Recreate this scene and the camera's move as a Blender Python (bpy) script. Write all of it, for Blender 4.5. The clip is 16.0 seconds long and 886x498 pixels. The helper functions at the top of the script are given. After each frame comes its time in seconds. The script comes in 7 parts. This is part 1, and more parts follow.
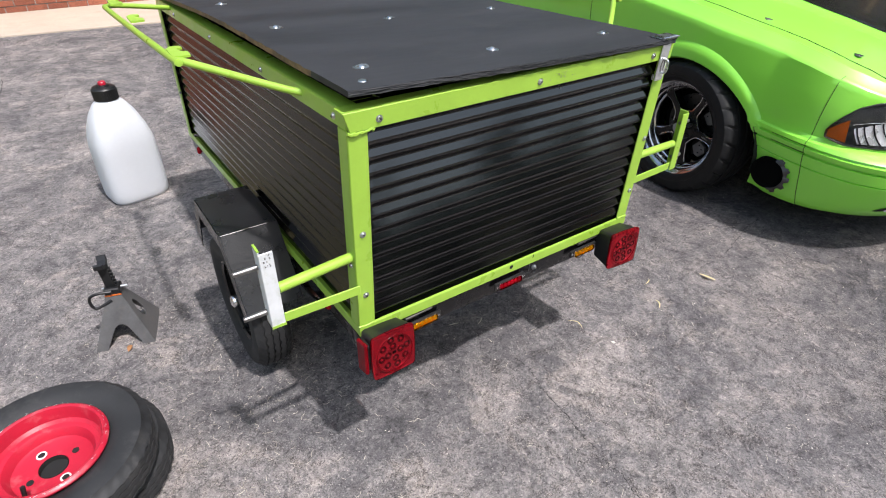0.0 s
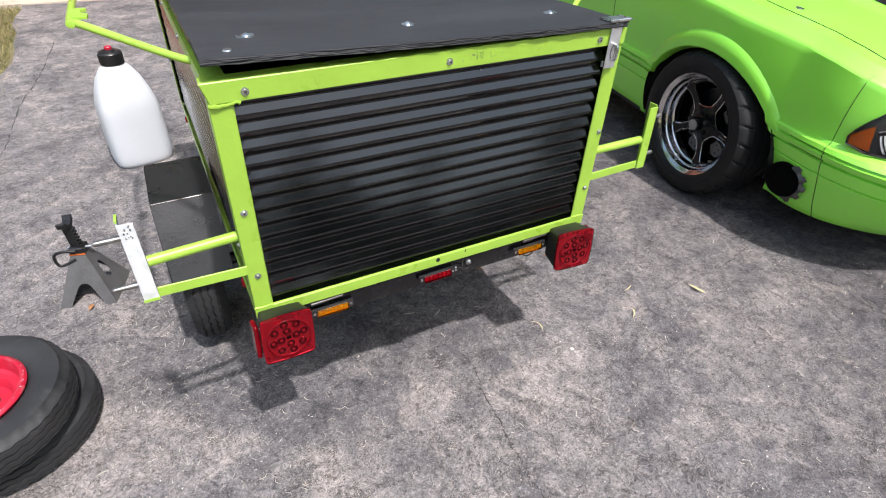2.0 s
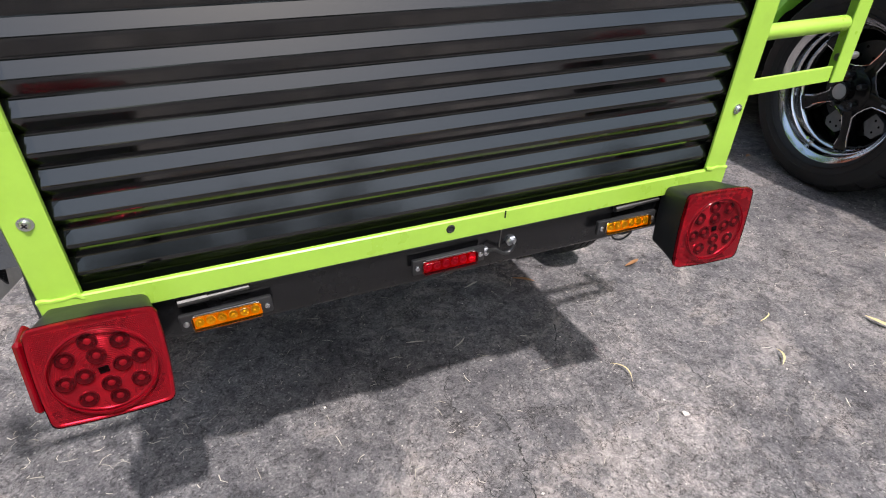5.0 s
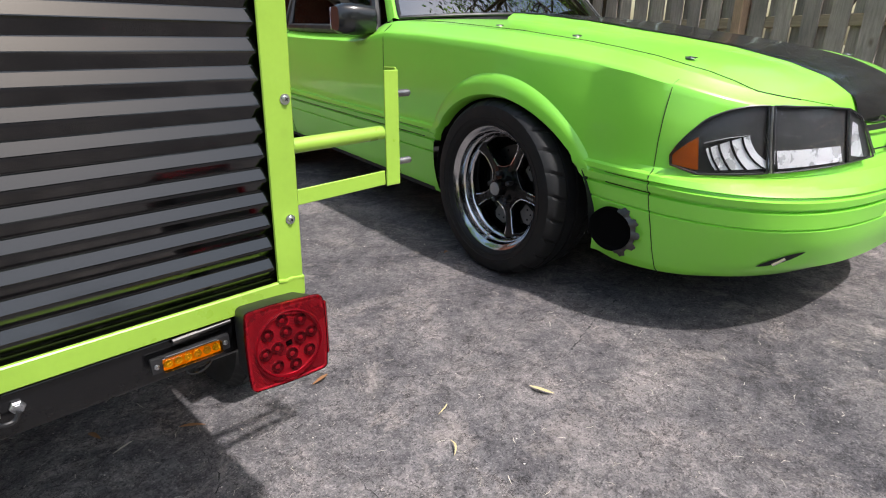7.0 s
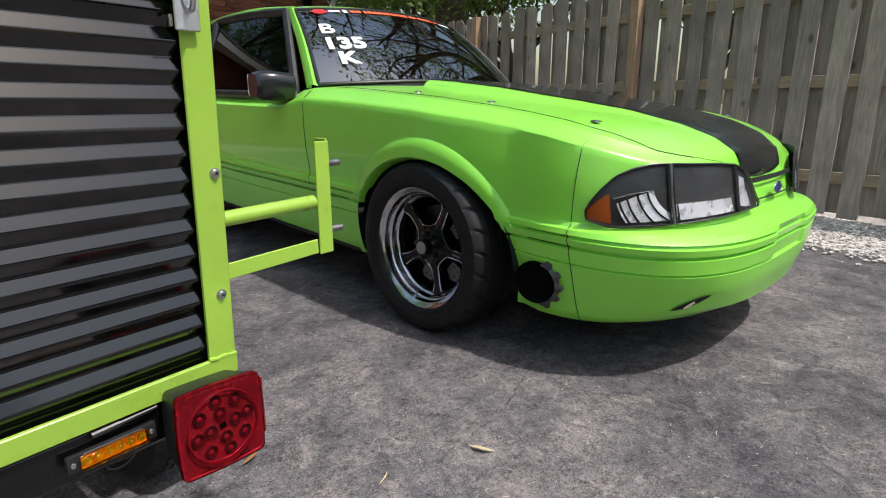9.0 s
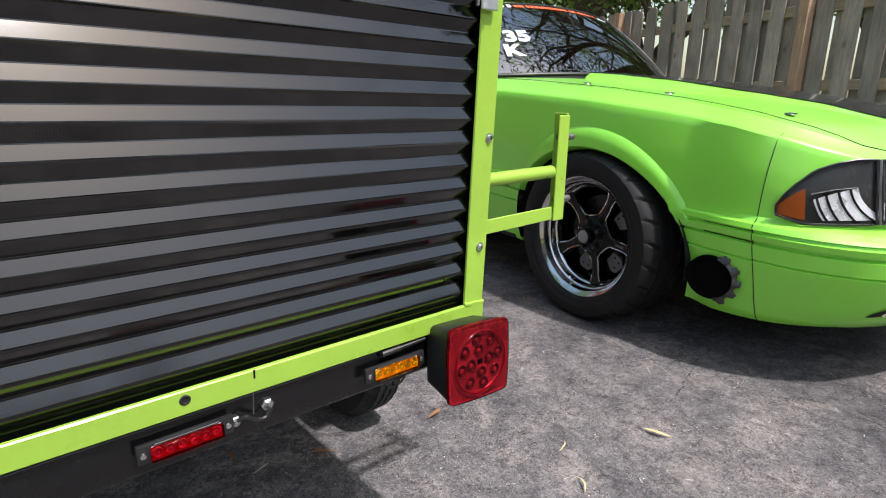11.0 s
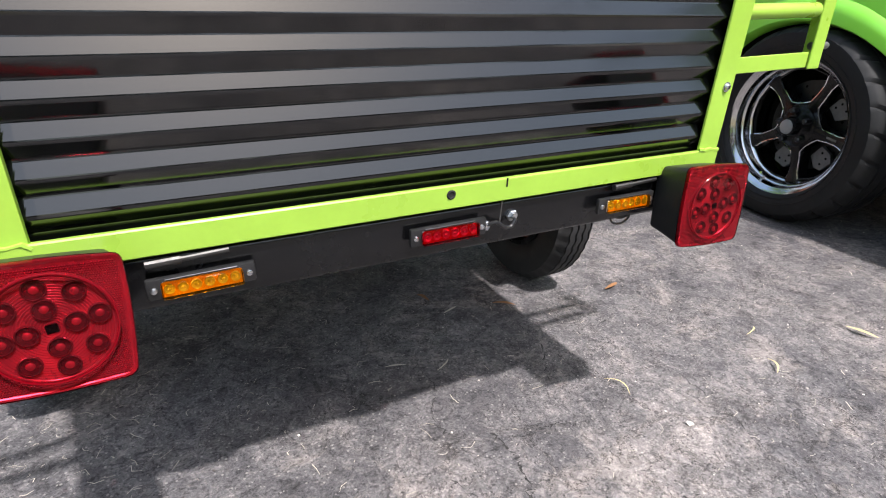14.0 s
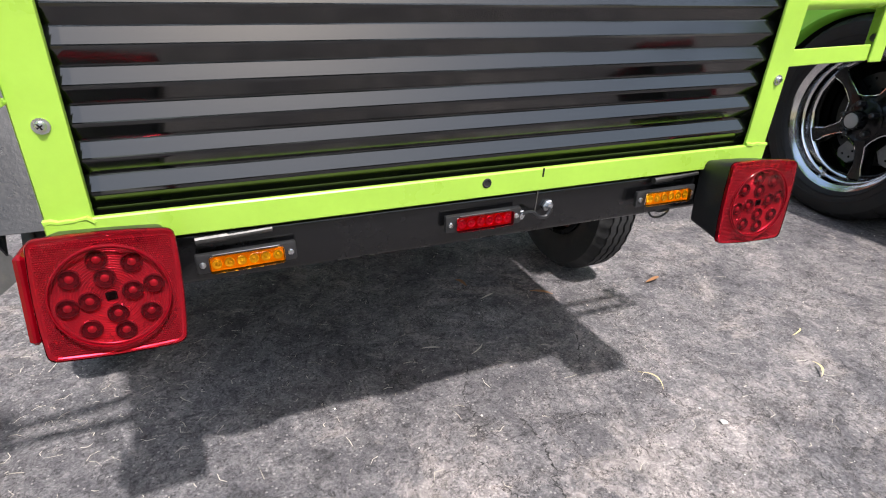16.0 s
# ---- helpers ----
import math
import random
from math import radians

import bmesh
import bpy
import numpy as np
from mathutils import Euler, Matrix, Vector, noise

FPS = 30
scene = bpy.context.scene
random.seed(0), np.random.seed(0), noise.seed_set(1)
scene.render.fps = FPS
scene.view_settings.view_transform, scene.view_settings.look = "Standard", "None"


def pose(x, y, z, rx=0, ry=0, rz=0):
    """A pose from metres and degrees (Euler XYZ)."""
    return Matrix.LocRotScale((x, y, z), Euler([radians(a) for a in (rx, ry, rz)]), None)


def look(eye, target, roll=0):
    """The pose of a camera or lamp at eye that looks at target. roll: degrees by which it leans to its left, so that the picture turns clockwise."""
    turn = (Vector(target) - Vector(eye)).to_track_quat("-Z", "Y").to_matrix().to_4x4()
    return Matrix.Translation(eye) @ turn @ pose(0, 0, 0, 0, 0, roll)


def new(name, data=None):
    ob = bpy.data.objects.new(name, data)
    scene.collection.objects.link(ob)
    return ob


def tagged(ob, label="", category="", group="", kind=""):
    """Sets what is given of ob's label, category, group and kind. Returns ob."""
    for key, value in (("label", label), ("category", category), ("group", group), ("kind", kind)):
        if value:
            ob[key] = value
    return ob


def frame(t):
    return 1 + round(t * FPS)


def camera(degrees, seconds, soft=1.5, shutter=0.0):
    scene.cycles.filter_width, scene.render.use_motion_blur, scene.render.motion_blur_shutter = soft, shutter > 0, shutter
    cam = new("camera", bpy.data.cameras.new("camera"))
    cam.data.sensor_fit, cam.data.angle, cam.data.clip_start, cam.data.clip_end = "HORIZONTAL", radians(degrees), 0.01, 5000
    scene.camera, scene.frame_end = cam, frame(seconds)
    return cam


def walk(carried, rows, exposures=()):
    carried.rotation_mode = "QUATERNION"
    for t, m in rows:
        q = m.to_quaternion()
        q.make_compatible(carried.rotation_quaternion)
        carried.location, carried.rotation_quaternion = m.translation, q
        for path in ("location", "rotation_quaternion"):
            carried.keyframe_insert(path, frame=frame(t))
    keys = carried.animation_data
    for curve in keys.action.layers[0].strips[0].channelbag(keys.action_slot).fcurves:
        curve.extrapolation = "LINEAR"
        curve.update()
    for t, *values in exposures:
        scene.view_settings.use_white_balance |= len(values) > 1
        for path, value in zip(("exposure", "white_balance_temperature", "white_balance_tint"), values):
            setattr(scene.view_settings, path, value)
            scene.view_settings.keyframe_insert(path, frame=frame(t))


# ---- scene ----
cam = camera(76.8, 16.0, soft=1.1)
EXPOSURES = [(0, 0.56), (1, 0.63), (2.5, 0.73), (3.6, 0.71), (4.2, 0.68), (6.5, 0.98), (7, 0.62), (8, 0.28), (10.3, 0.46), (11, 0.62), (12.5, 1.0), (14, 1.0), (16, 1.02)]
PATH = [
    (0, (-0.435, -0.933, 1.444), (0.517, 0.415, 0.314), 1.0),
    (0.5, (-0.281, -0.947, 1.415), (0.623, 0.425, 0.275), 0.9),
    (1, (-0.149, -1.007, 1.417), (0.717, 0.385, 0.27), 1.0),
    (1.5, (-0.079, -1.037, 1.411), (0.744, 0.374, 0.258), 1.2),
    (2, (-0.081, -1.059, 1.415), (0.671, 0.371, 0.236), 1.3),
    (2.5, (-0.054, -1.038, 1.392), (0.673, 0.389, 0.193), 1.3),
    (3, (0.042, -0.921, 1.353), (0.732, 0.497, 0.123), 1.3),
    (3.5, (0.104, -0.808, 1.306), (0.738, 0.622, 0.059), 1.4),
    (4, (0.216, -0.661, 1.168), (0.828, 0.782, -0.075), 1.5),
    (4.2, (0.214, -0.612, 1.093), (0.819, 0.861, -0.117), 1.1),
    (6.3, (0.204, -0.597, 0.807), (1.154, 0.939, -0.053), 0.7),
    (6.5, (0.326, -0.612, 0.84), (1.387, 0.876, 0.025), 0.7),
    (7, (0.534, -0.734, 0.869), (1.846, 0.606, 0.173), 0.3),
    (7.5, (0.54, -0.755, 0.885), (1.984, 0.484, 0.269), 0.1),
    (8, (0.532, -0.736, 0.885), (2.047, 0.444, 0.325), 0.3),
    (8.2, (0.527, -0.731, 0.886), (2.06, 0.432, 0.343), 0.4),
    (10.3, (0.44, -0.676, 0.875), (1.943, 0.574, 0.452), 0.3),
    (10.5, (0.411, -0.658, 0.868), (1.86, 0.65, 0.431), 0.5),
    (11, (0.303, -0.625, 0.846), (1.579, 0.827, 0.336), 1.0),
    (11.5, (0.184, -0.624, 0.807), (1.3, 0.927, 0.218), 1.1),
    (12, (0.144, -0.635, 0.782), (1.146, 0.964, 0.117), 1.3),
    (12.5, (0.159, -0.619, 0.761), (1.088, 0.997, 0.037), 1.3),
    (13, (0.163, -0.597, 0.746), (1.053, 1.023, -0.019), 1.4),
    (13.5, (0.154, -0.596, 0.743), (1.012, 1.025, -0.053), 1.3),
    (14, (0.148, -0.585, 0.735), (0.988, 1.032, -0.088), 1.2),
    (14.5, (0.159, -0.587, 0.733), (0.975, 1.033, -0.109), 1.2),
    (15, (0.169, -0.595, 0.745), (0.94, 1.039, -0.111), 1.2),
    (15.5, (0.164, -0.599, 0.741), (0.888, 1.052, -0.124), 1.3),
    (16, (0.154, -0.605, 0.744), (0.84, 1.058, -0.13), 1.3),
]
walk(cam, [(t, look(eye, target, roll)) for t, eye, target, roll in PATH], EXPOSURES)

# ---- world, sun, exposure ----
TO_SUN = Vector((0.09, -0.535, 1.0)).normalized()
world = bpy.data.worlds.new("sky")
scene.world = world
world.use_nodes = True
_n = world.node_tree.nodes
_sky = _n.new("ShaderNodeTexSky")
_sky.sky_type, _sky.sun_disc = "NISHITA", False
_sky.sun_elevation = math.asin(TO_SUN.z)
_sky.sun_rotation = math.atan2(TO_SUN.x, TO_SUN.y)
_sky.air_density, _sky.dust_density, _sky.ozone_density = 1.6, 3.0, 1.0
world.node_tree.links.new(_sky.outputs[0], _n["Background"].inputs[0])
_n["Background"].inputs[1].default_value = 0.15
_sun = bpy.data.lights.new("sun", "SUN")
_sun.energy, _sun.angle, _sun.color = 3.4, radians(1.7), (1.0, 0.96, 0.97)
sun = new("sun", _sun)
sun.matrix_world = look((0, 0, 30), Vector((0, 0, 30)) - TO_SUN)


# ---- materials ----
def node_mat(name):
    m = bpy.data.materials.new(name)
    m.use_nodes = True
    nt = m.node_tree
    return m, nt, nt.nodes["Principled BSDF"]


def link(nt, a, b):
    nt.links.new(a, b)


def noise_node(nt, scale, detail=4.0, rough=0.6, coords=None, stretch=None):
    n = nt.nodes.new("ShaderNodeTexNoise")
    n.inputs["Scale"].default_value, n.inputs["Detail"].default_value, n.inputs["Roughness"].default_value = scale, detail, rough
    if coords is None:
        coords = nt.nodes.new("ShaderNodeTexCoord").outputs["Object"]
    if stretch:
        mp = nt.nodes.new("ShaderNodeMapping")
        mp.inputs["Scale"].default_value = stretch
        link(nt, coords, mp.inputs["Vector"])
        coords = mp.outputs["Vector"]
    link(nt, coords, n.inputs["Vector"])
    return n


def ramp(nt, fac, stops):
    r = nt.nodes.new("ShaderNodeValToRGB")
    el = r.color_ramp.elements
    while len(el) < len(stops):
        el.new(0.5)
    for e, (p, c) in zip(el, stops):
        e.position = p
        e.color = (*c, 1) if len(c) == 3 else c
    link(nt, fac, r.inputs["Fac"])
    return r.outputs["Color"]


def mix(nt, fac, a, b, mode="MIX"):
    m = nt.nodes.new("ShaderNodeMix")
    m.data_type, m.blend_type = "RGBA", mode
    for sock, v in (("Factor", fac), ("A", a), ("B", b)):
        s = [i for i in m.inputs if i.name == sock and (i.type == ("VALUE" if sock == "Factor" else "RGBA"))][0]
        if isinstance(v, (int, float)):
            s.default_value = v
        elif isinstance(v, tuple):
            s.default_value = (*v, 1)
        else:
            link(nt, v, s)
    return [o for o in m.outputs if o.type == "RGBA"][0]


def add_bump(nt, bsdf, height, strength, dist=0.002):
    b = nt.nodes.new("ShaderNodeBump")
    b.inputs["Strength"].default_value, b.inputs["Distance"].default_value = strength, dist
    link(nt, height, b.inputs["Height"])
    link(nt, b.outputs["Normal"], bsdf.inputs["Normal"])
    return b


def surface(name, base, rough=0.5, metal=0.0, var=0.12, scale=6.0, fine=70.0, bump=0.15, coat=0.0, dirt=None, dirt_amount=0.25, rough_var=0.12,
            stretch=None, dist=0.001, spec=0.5):
    """Base colour varied at two scales, roughness varied, fine relief, worn or dirty patches."""
    m, nt, p = node_mat(name)
    c = nt.nodes.new("ShaderNodeTexCoord").outputs["Object"]
    big = noise_node(nt, scale, 5, 0.6, c, stretch)
    small = noise_node(nt, fine, 4, 0.65, c, stretch)
    lo, hi = tuple(x * (1 - var) for x in base), tuple(min(1, x * (1 + var)) for x in base)
    col = ramp(nt, big.outputs["Fac"], [(0.3, lo), (0.7, hi)])
    grain = ramp(nt, small.outputs["Fac"], [(0.25, (1 - var,) * 3), (0.75, (1.0,) * 3)])
    col = mix(nt, 0.7, col, grain, "MULTIPLY")
    if dirt:
        dn = noise_node(nt, scale * 2.3, 8, 0.7, c)
        fac = ramp(nt, dn.outputs["Fac"], [(0.62 - dirt_amount * 0.3, (0, 0, 0)), (0.72, (1, 1, 1))])
        mul = nt.nodes.new("ShaderNodeMath")
        mul.operation = "MULTIPLY"
        mul.inputs[1].default_value = dirt_amount
        link(nt, fac, mul.inputs[0])
        col = mix(nt, mul.outputs[0], col, dirt)
    link(nt, col, p.inputs["Base Color"])
    rr = nt.nodes.new("ShaderNodeMapRange")
    rr.inputs["From Min"].default_value, rr.inputs["From Max"].default_value = 0.3, 0.7
    rr.inputs["To Min"].default_value, rr.inputs["To Max"].default_value = max(0.02, rough - rough_var), min(1, rough + rough_var)
    link(nt, big.outputs["Fac"], rr.inputs["Value"])
    link(nt, rr.outputs["Result"], p.inputs["Roughness"])
    p.inputs["Metallic"].default_value = metal
    p.inputs["Coat Weight"].default_value = coat
    p.inputs["Coat Roughness"].default_value = 0.08
    p.inputs["Specular IOR Level"].default_value = spec
    if bump:
        add_bump(nt, p, small.outputs["Fac"], bump, dist)
    return m


def asphalt_mat():
    """Old sealed asphalt: patches of sealer worn through to pale aggregate, grains, pits and hairline cracks."""
    m, nt, p = node_mat("worn sealed asphalt")
    c = nt.nodes.new("ShaderNodeTexCoord").outputs["Object"]

    def maths(op, a, b):
        n = nt.nodes.new("ShaderNodeMath")
        n.operation = op
        for k, v in enumerate((a, b)):
            if isinstance(v, (int, float)):
                n.inputs[k].default_value = v
            else:
                link(nt, v, n.inputs[k])
        return n.outputs[0]

    def cells(scale, feature, vector):
        v = nt.nodes.new("ShaderNodeTexVoronoi")
        v.feature = feature
        v.inputs["Scale"].default_value = scale
        link(nt, vector, v.inputs["Vector"])
        return v

    grey = lambda v: (v, v, v)
    patch = noise_node(nt, 0.9, 6, 0.62, c)
    wear = noise_node(nt, 3.4, 10, 0.68, c)
    flake = noise_node(nt, 13.0, 12, 0.78, c)
    crumb = noise_node(nt, 48.0, 8, 0.78, c)
    sand = noise_node(nt, 210.0, 3, 0.7, c)
    wear.inputs["Distortion"].default_value = 0.5
    flake.inputs["Distortion"].default_value = 0.9
    crumb.inputs["Distortion"].default_value = 1.6
    col = ramp(nt, patch.outputs["Fac"], [(0.36, (0.122, 0.118, 0.123)), (0.52, (0.16, 0.153, 0.156)), (0.66, (0.205, 0.194, 0.193))])
    col = mix(nt, 1.0, col, ramp(nt, wear.outputs["Fac"], [(0.37, (0.62, 0.62, 0.64)), (0.47, (0.9, 0.9, 0.91)), (0.55, (1.08, 1.07, 1.06)), (0.64, (1.42, 1.38, 1.34))]), "MULTIPLY")
    # islands of sealer with crisp, crumbling edges
    col = mix(nt, 1.0, col, ramp(nt, flake.outputs["Fac"], [(0.4, grey(0.66)), (0.465, grey(0.9)), (0.5, grey(1.02)), (0.545, (1.1, 1.09, 1.08)), (0.6, (1.34, 1.31, 1.28))]), "MULTIPLY")
    col = mix(nt, 0.92, col, ramp(nt, crumb.outputs["Fac"], [(0.4, grey(0.42)), (0.46, grey(0.93)), (0.53, grey(1.03)), (0.585, (1.5, 1.47, 1.43))]), "MULTIPLY")
    col = mix(nt, 0.68, col, ramp(nt, sand.outputs["Fac"], [(0.34, grey(0.55)), (0.5, grey(1.0)), (0.66, grey(1.5))]), "MULTIPLY")
    # pale aggregate laid bare
    pale = noise_node(nt, 4.2, 12, 0.76, c)
    pale.inputs["Distortion"].default_value = 0.5
    bare = ramp(nt, pale.outputs["Fac"], [(0.545, grey(0.0)), (0.585, grey(0.38)), (0.66, grey(0.75))])
    col = mix(nt, bare, col, mix(nt, 0.9, (0.335, 0.3, 0.28), ramp(nt, crumb.outputs["Fac"], [(0.4, grey(0.4)), (0.47, grey(0.85)), (0.6, grey(1.4))]), "MULTIPLY"))
    # single stones: pale grains and dark pits
    stones = cells(190.0, "F1", c)
    hue = nt.nodes.new("ShaderNodeSeparateColor")
    link(nt, stones.outputs["Color"], hue.inputs[0])
    dot = maths("LESS_THAN", stones.outputs["Distance"], 0.42)
    often = ramp(nt, wear.outputs["Fac"], [(0.42, grey(0.955)), (0.6, grey(0.86))])
    col = mix(nt, maths("MULTIPLY", maths("GREATER_THAN", hue.outputs[0], often), maths("MULTIPLY", dot, 0.45)), col, (0.45, 0.43, 0.4))
    col = mix(nt, maths("MULTIPLY", maths("GREATER_THAN", hue.outputs[1], 0.9), maths("MULTIPLY", dot, 0.7)), col, (0.045, 0.044, 0.044))
    # hairline cracks, each with a pale crumbled lip, broken up by the wear
    warp = nt.nodes.new("ShaderNodeVectorMath")
    warp.operation = "MULTIPLY_ADD"
    link(nt, flake.outputs["Color"], warp.inputs[0])
    warp.inputs[1].default_value = (0.16, 0.16, 0.16)
    link(nt, c, warp.inputs[2])
    height = maths("ADD", maths("MULTIPLY", flake.outputs["Fac"], 0.9), maths("MULTIPLY", crumb.outputs["Fac"], 0.8))
    for scale, thin, seed in ((2.6, 0.008, 1.7), (6.5, 0.016, 2.6), (17.0, 0.028, 3.3)):
        lines = cells(scale, "DISTANCE_TO_EDGE", warp.outputs[0])
        hair = ramp(nt, lines.outputs["Distance"], [(thin * 0.35, grey(0.2)), (thin, (1.25, 1.22, 1.19)), (thin * 2.6, grey(1.0))])
        gate = ramp(nt, noise_node(nt, seed, 5, 0.6, c).outputs["Fac"], [(0.5, grey(0.0)), (0.56, grey(0.9))])
        col = mix(nt, gate, col, mix(nt, 1.0, col, hair, "MULTIPLY"))
    # the tone grows unevenly darker along x, towards the side where the car stands
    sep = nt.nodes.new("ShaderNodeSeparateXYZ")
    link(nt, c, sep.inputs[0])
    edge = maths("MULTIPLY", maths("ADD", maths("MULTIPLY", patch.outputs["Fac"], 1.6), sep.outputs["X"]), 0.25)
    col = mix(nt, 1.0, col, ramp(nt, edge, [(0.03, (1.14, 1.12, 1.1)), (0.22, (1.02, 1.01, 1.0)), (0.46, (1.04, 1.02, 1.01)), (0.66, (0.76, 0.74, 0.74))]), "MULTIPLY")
    link(nt, col, p.inputs["Base Color"])
    p.inputs["Roughness"].default_value = 0.88
    p.inputs["Specular IOR Level"].default_value = 0.3
    add_bump(nt, p, maths("ADD", height, maths("MULTIPLY", sand.outputs["Fac"], 0.25)), 0.9, 0.007)
    return m


def glass_mat(name, tint, rough=0.02):
    m, nt, p = node_mat(name)
    p.inputs["Base Color"].default_value = (*tint, 1)
    p.inputs["Transmission Weight"].default_value = 1.0
    p.inputs["Roughness"].default_value = rough
    p.inputs["IOR"].default_value = 1.45
    return m


def leaf_mat(name, lo, hi, rough=0.55, trans=0.25):
    m, nt, p = node_mat(name)
    g = nt.nodes.new("ShaderNodeNewGeometry")
    col = ramp(nt, g.outputs["Random Per Island"], [(0.0, lo), (1.0, hi)])
    n = noise_node(nt, 9, 3, 0.6)
    col = mix(nt, 0.5, col, ramp(nt, n.outputs["Fac"], [(0.3, (0.6, 0.6, 0.6)), (0.7, (1.3, 1.3, 1.3))]), "MULTIPLY")
    link(nt, col, p.inputs["Base Color"])
    p.inputs["Roughness"].default_value = rough
    p.inputs["Subsurface Weight"].default_value = 0.0
    tr = nt.nodes.new("ShaderNodeBsdfTranslucent")
    link(nt, col, tr.inputs["Color"])
    mx = nt.nodes.new("ShaderNodeMixShader")
    mx.inputs[0].default_value = trans
    link(nt, p.outputs[0], mx.inputs[1])
    link(nt, tr.outputs[0], mx.inputs[2])
    link(nt, mx.outputs[0], nt.nodes["Material Output"].inputs["Surface"])
    return m


def piece_mat(name, lo, hi, rough=0.8, fine=40, stretch=None, bump=0.4, dist=0.002, knots=False):
    """For repeated pieces: each piece takes its own shade between lo and hi."""
    m, nt, p = node_mat(name)
    info = nt.nodes.new("ShaderNodeObjectInfo").outputs["Random"]
    geo = nt.nodes.new("ShaderNodeNewGeometry").outputs["Random Per Island"]
    add = nt.nodes.new("ShaderNodeMath")
    add.operation = "ADD"
    link(nt, info, add.inputs[0])
    link(nt, geo, add.inputs[1])
    fr = nt.nodes.new("ShaderNodeMath")
    fr.operation = "FRACT"
    link(nt, add.outputs[0], fr.inputs[0])
    col = ramp(nt, fr.outputs[0], [(0.0, lo), (1.0, hi)])
    c = nt.nodes.new("ShaderNodeTexCoord").outputs["Object"]
    vec = nt.nodes.new("ShaderNodeVectorMath")
    vec.operation = "ADD"
    link(nt, c, vec.inputs[0])
    sc = nt.nodes.new("ShaderNodeVectorMath")
    sc.operation = "SCALE"
    sc.inputs[0].default_value = (13.0, 7.0, 5.0)
    link(nt, fr.outputs[0], sc.inputs["Scale"])
    link(nt, sc.outputs[0], vec.inputs[1])
    n1 = noise_node(nt, fine, 6, 0.7, vec.outputs[0], stretch)
    n2 = noise_node(nt, 3.0, 5, 0.6, vec.outputs[0])
    col = mix(nt, 0.8, col, ramp(nt, n1.outputs["Fac"], [(0.28, (0.55, 0.55, 0.56)), (0.7, (1.3, 1.28, 1.25))]), "MULTIPLY")
    col = mix(nt, 0.7, col, ramp(nt, n2.outputs["Fac"], [(0.3, (0.65, 0.65, 0.66)), (0.7, (1.2, 1.18, 1.15))]), "MULTIPLY")
    if knots:
        v = nt.nodes.new("ShaderNodeTexVoronoi")
        v.inputs["Scale"].default_value = 3.2
        mp = nt.nodes.new("ShaderNodeMapping")
        mp.inputs["Scale"].default_value = (1.4, 1.4, 0.8)
        link(nt, vec.outputs[0], mp.inputs["Vector"])
        link(nt, mp.outputs["Vector"], v.inputs["Vector"])
        k = ramp(nt, v.outputs["Distance"], [(0.06, (0.3, 0.26, 0.22)), (0.12, (1, 1, 1))])
        col = mix(nt, 0.8, col, k, "MULTIPLY")
    link(nt, col, p.inputs["Base Color"])
    p.inputs["Roughness"].default_value = rough
    add_bump(nt, p, n1.outputs["Fac"], bump, dist)
    return m


ASPHALT = asphalt_mat()
LIME = surface("lime yellow-green frame enamel", (0.31, 0.51, 0.058), 0.36, var=0.07, scale=9, fine=120, bump=0.06, dirt=(0.2, 0.3, 0.04), dirt_amount=0.18, coat=0.15)
CAR_GREEN = surface("bright green satin car paint", (0.27, 0.735, 0.066), 0.34, var=0.03, scale=2.0, fine=300, bump=0.015, coat=0.5, rough_var=0.05)
CAR_BLACK = surface("black hood paint", (0.012, 0.012, 0.013), 0.22, var=0.2, scale=3, fine=200, bump=0.02, coat=0.3, rough_var=0.08)
PANEL = surface("glossy black painted corrugated steel", (0.0014, 0.0015, 0.0019), 0.11, var=0.3, scale=5, fine=45, bump=0.02, rough_var=0.008, spec=0.82, dirt=(0.01, 0.01, 0.01), dirt_amount=0.08)
PANEL_SIDE = surface("dusty black painted corrugated steel", (0.003, 0.0031, 0.0036), 0.17, var=0.3, scale=5, fine=45, bump=0.03, rough_var=0.03, spec=0.75, dirt=(0.02, 0.02, 0.02), dirt_amount=0.12)
BEAM = surface("satin black painted steel", (0.0042, 0.0042, 0.0048), 0.25, var=0.3, scale=9, fine=60, bump=0.1, dirt=(0.04, 0.039, 0.037), dirt_amount=0.14)
FENDER = surface("hammered black enamel fender", (0.014, 0.014, 0.015), 0.3, var=0.2, scale=7, fine=130, bump=0.35, dist=0.0015, rough_var=0.08)
PLY = surface("black stained plywood", (0.022, 0.023, 0.026), 0.62, var=0.35, scale=3.2, fine=36, bump=0.3, stretch=(0.35, 1.6, 1.0), dirt=(0.085, 0.08, 0.075), dirt_amount=0.22)
PLY_EDGE = surface("raw chipped plywood edge", (0.3, 0.19, 0.09), 0.8, var=0.5, scale=18, fine=90, bump=0.5, dirt=(0.03, 0.025, 0.02), dirt_amount=0.8)
ZINC = surface("bright zinc plated steel", (0.62, 0.63, 0.65), 0.3, 1.0, var=0.15, scale=30, fine=200, bump=0.05)
DISC_STEEL = surface("dark brake disc steel", (0.05, 0.05, 0.05), 0.4, 1.0, var=0.25, scale=24, fine=160, bump=0.1)
STEEL = surface("dull bare steel", (0.32, 0.31, 0.3), 0.42, 1.0, var=0.25, scale=24, fine=160, bump=0.15, dirt=(0.16, 0.1, 0.06), dirt_amount=0.3)
CALIPER = surface("dull grey cast metal", (0.16, 0.16, 0.165), 0.45, 0.4, var=0.2, scale=30, fine=160, bump=0.1)
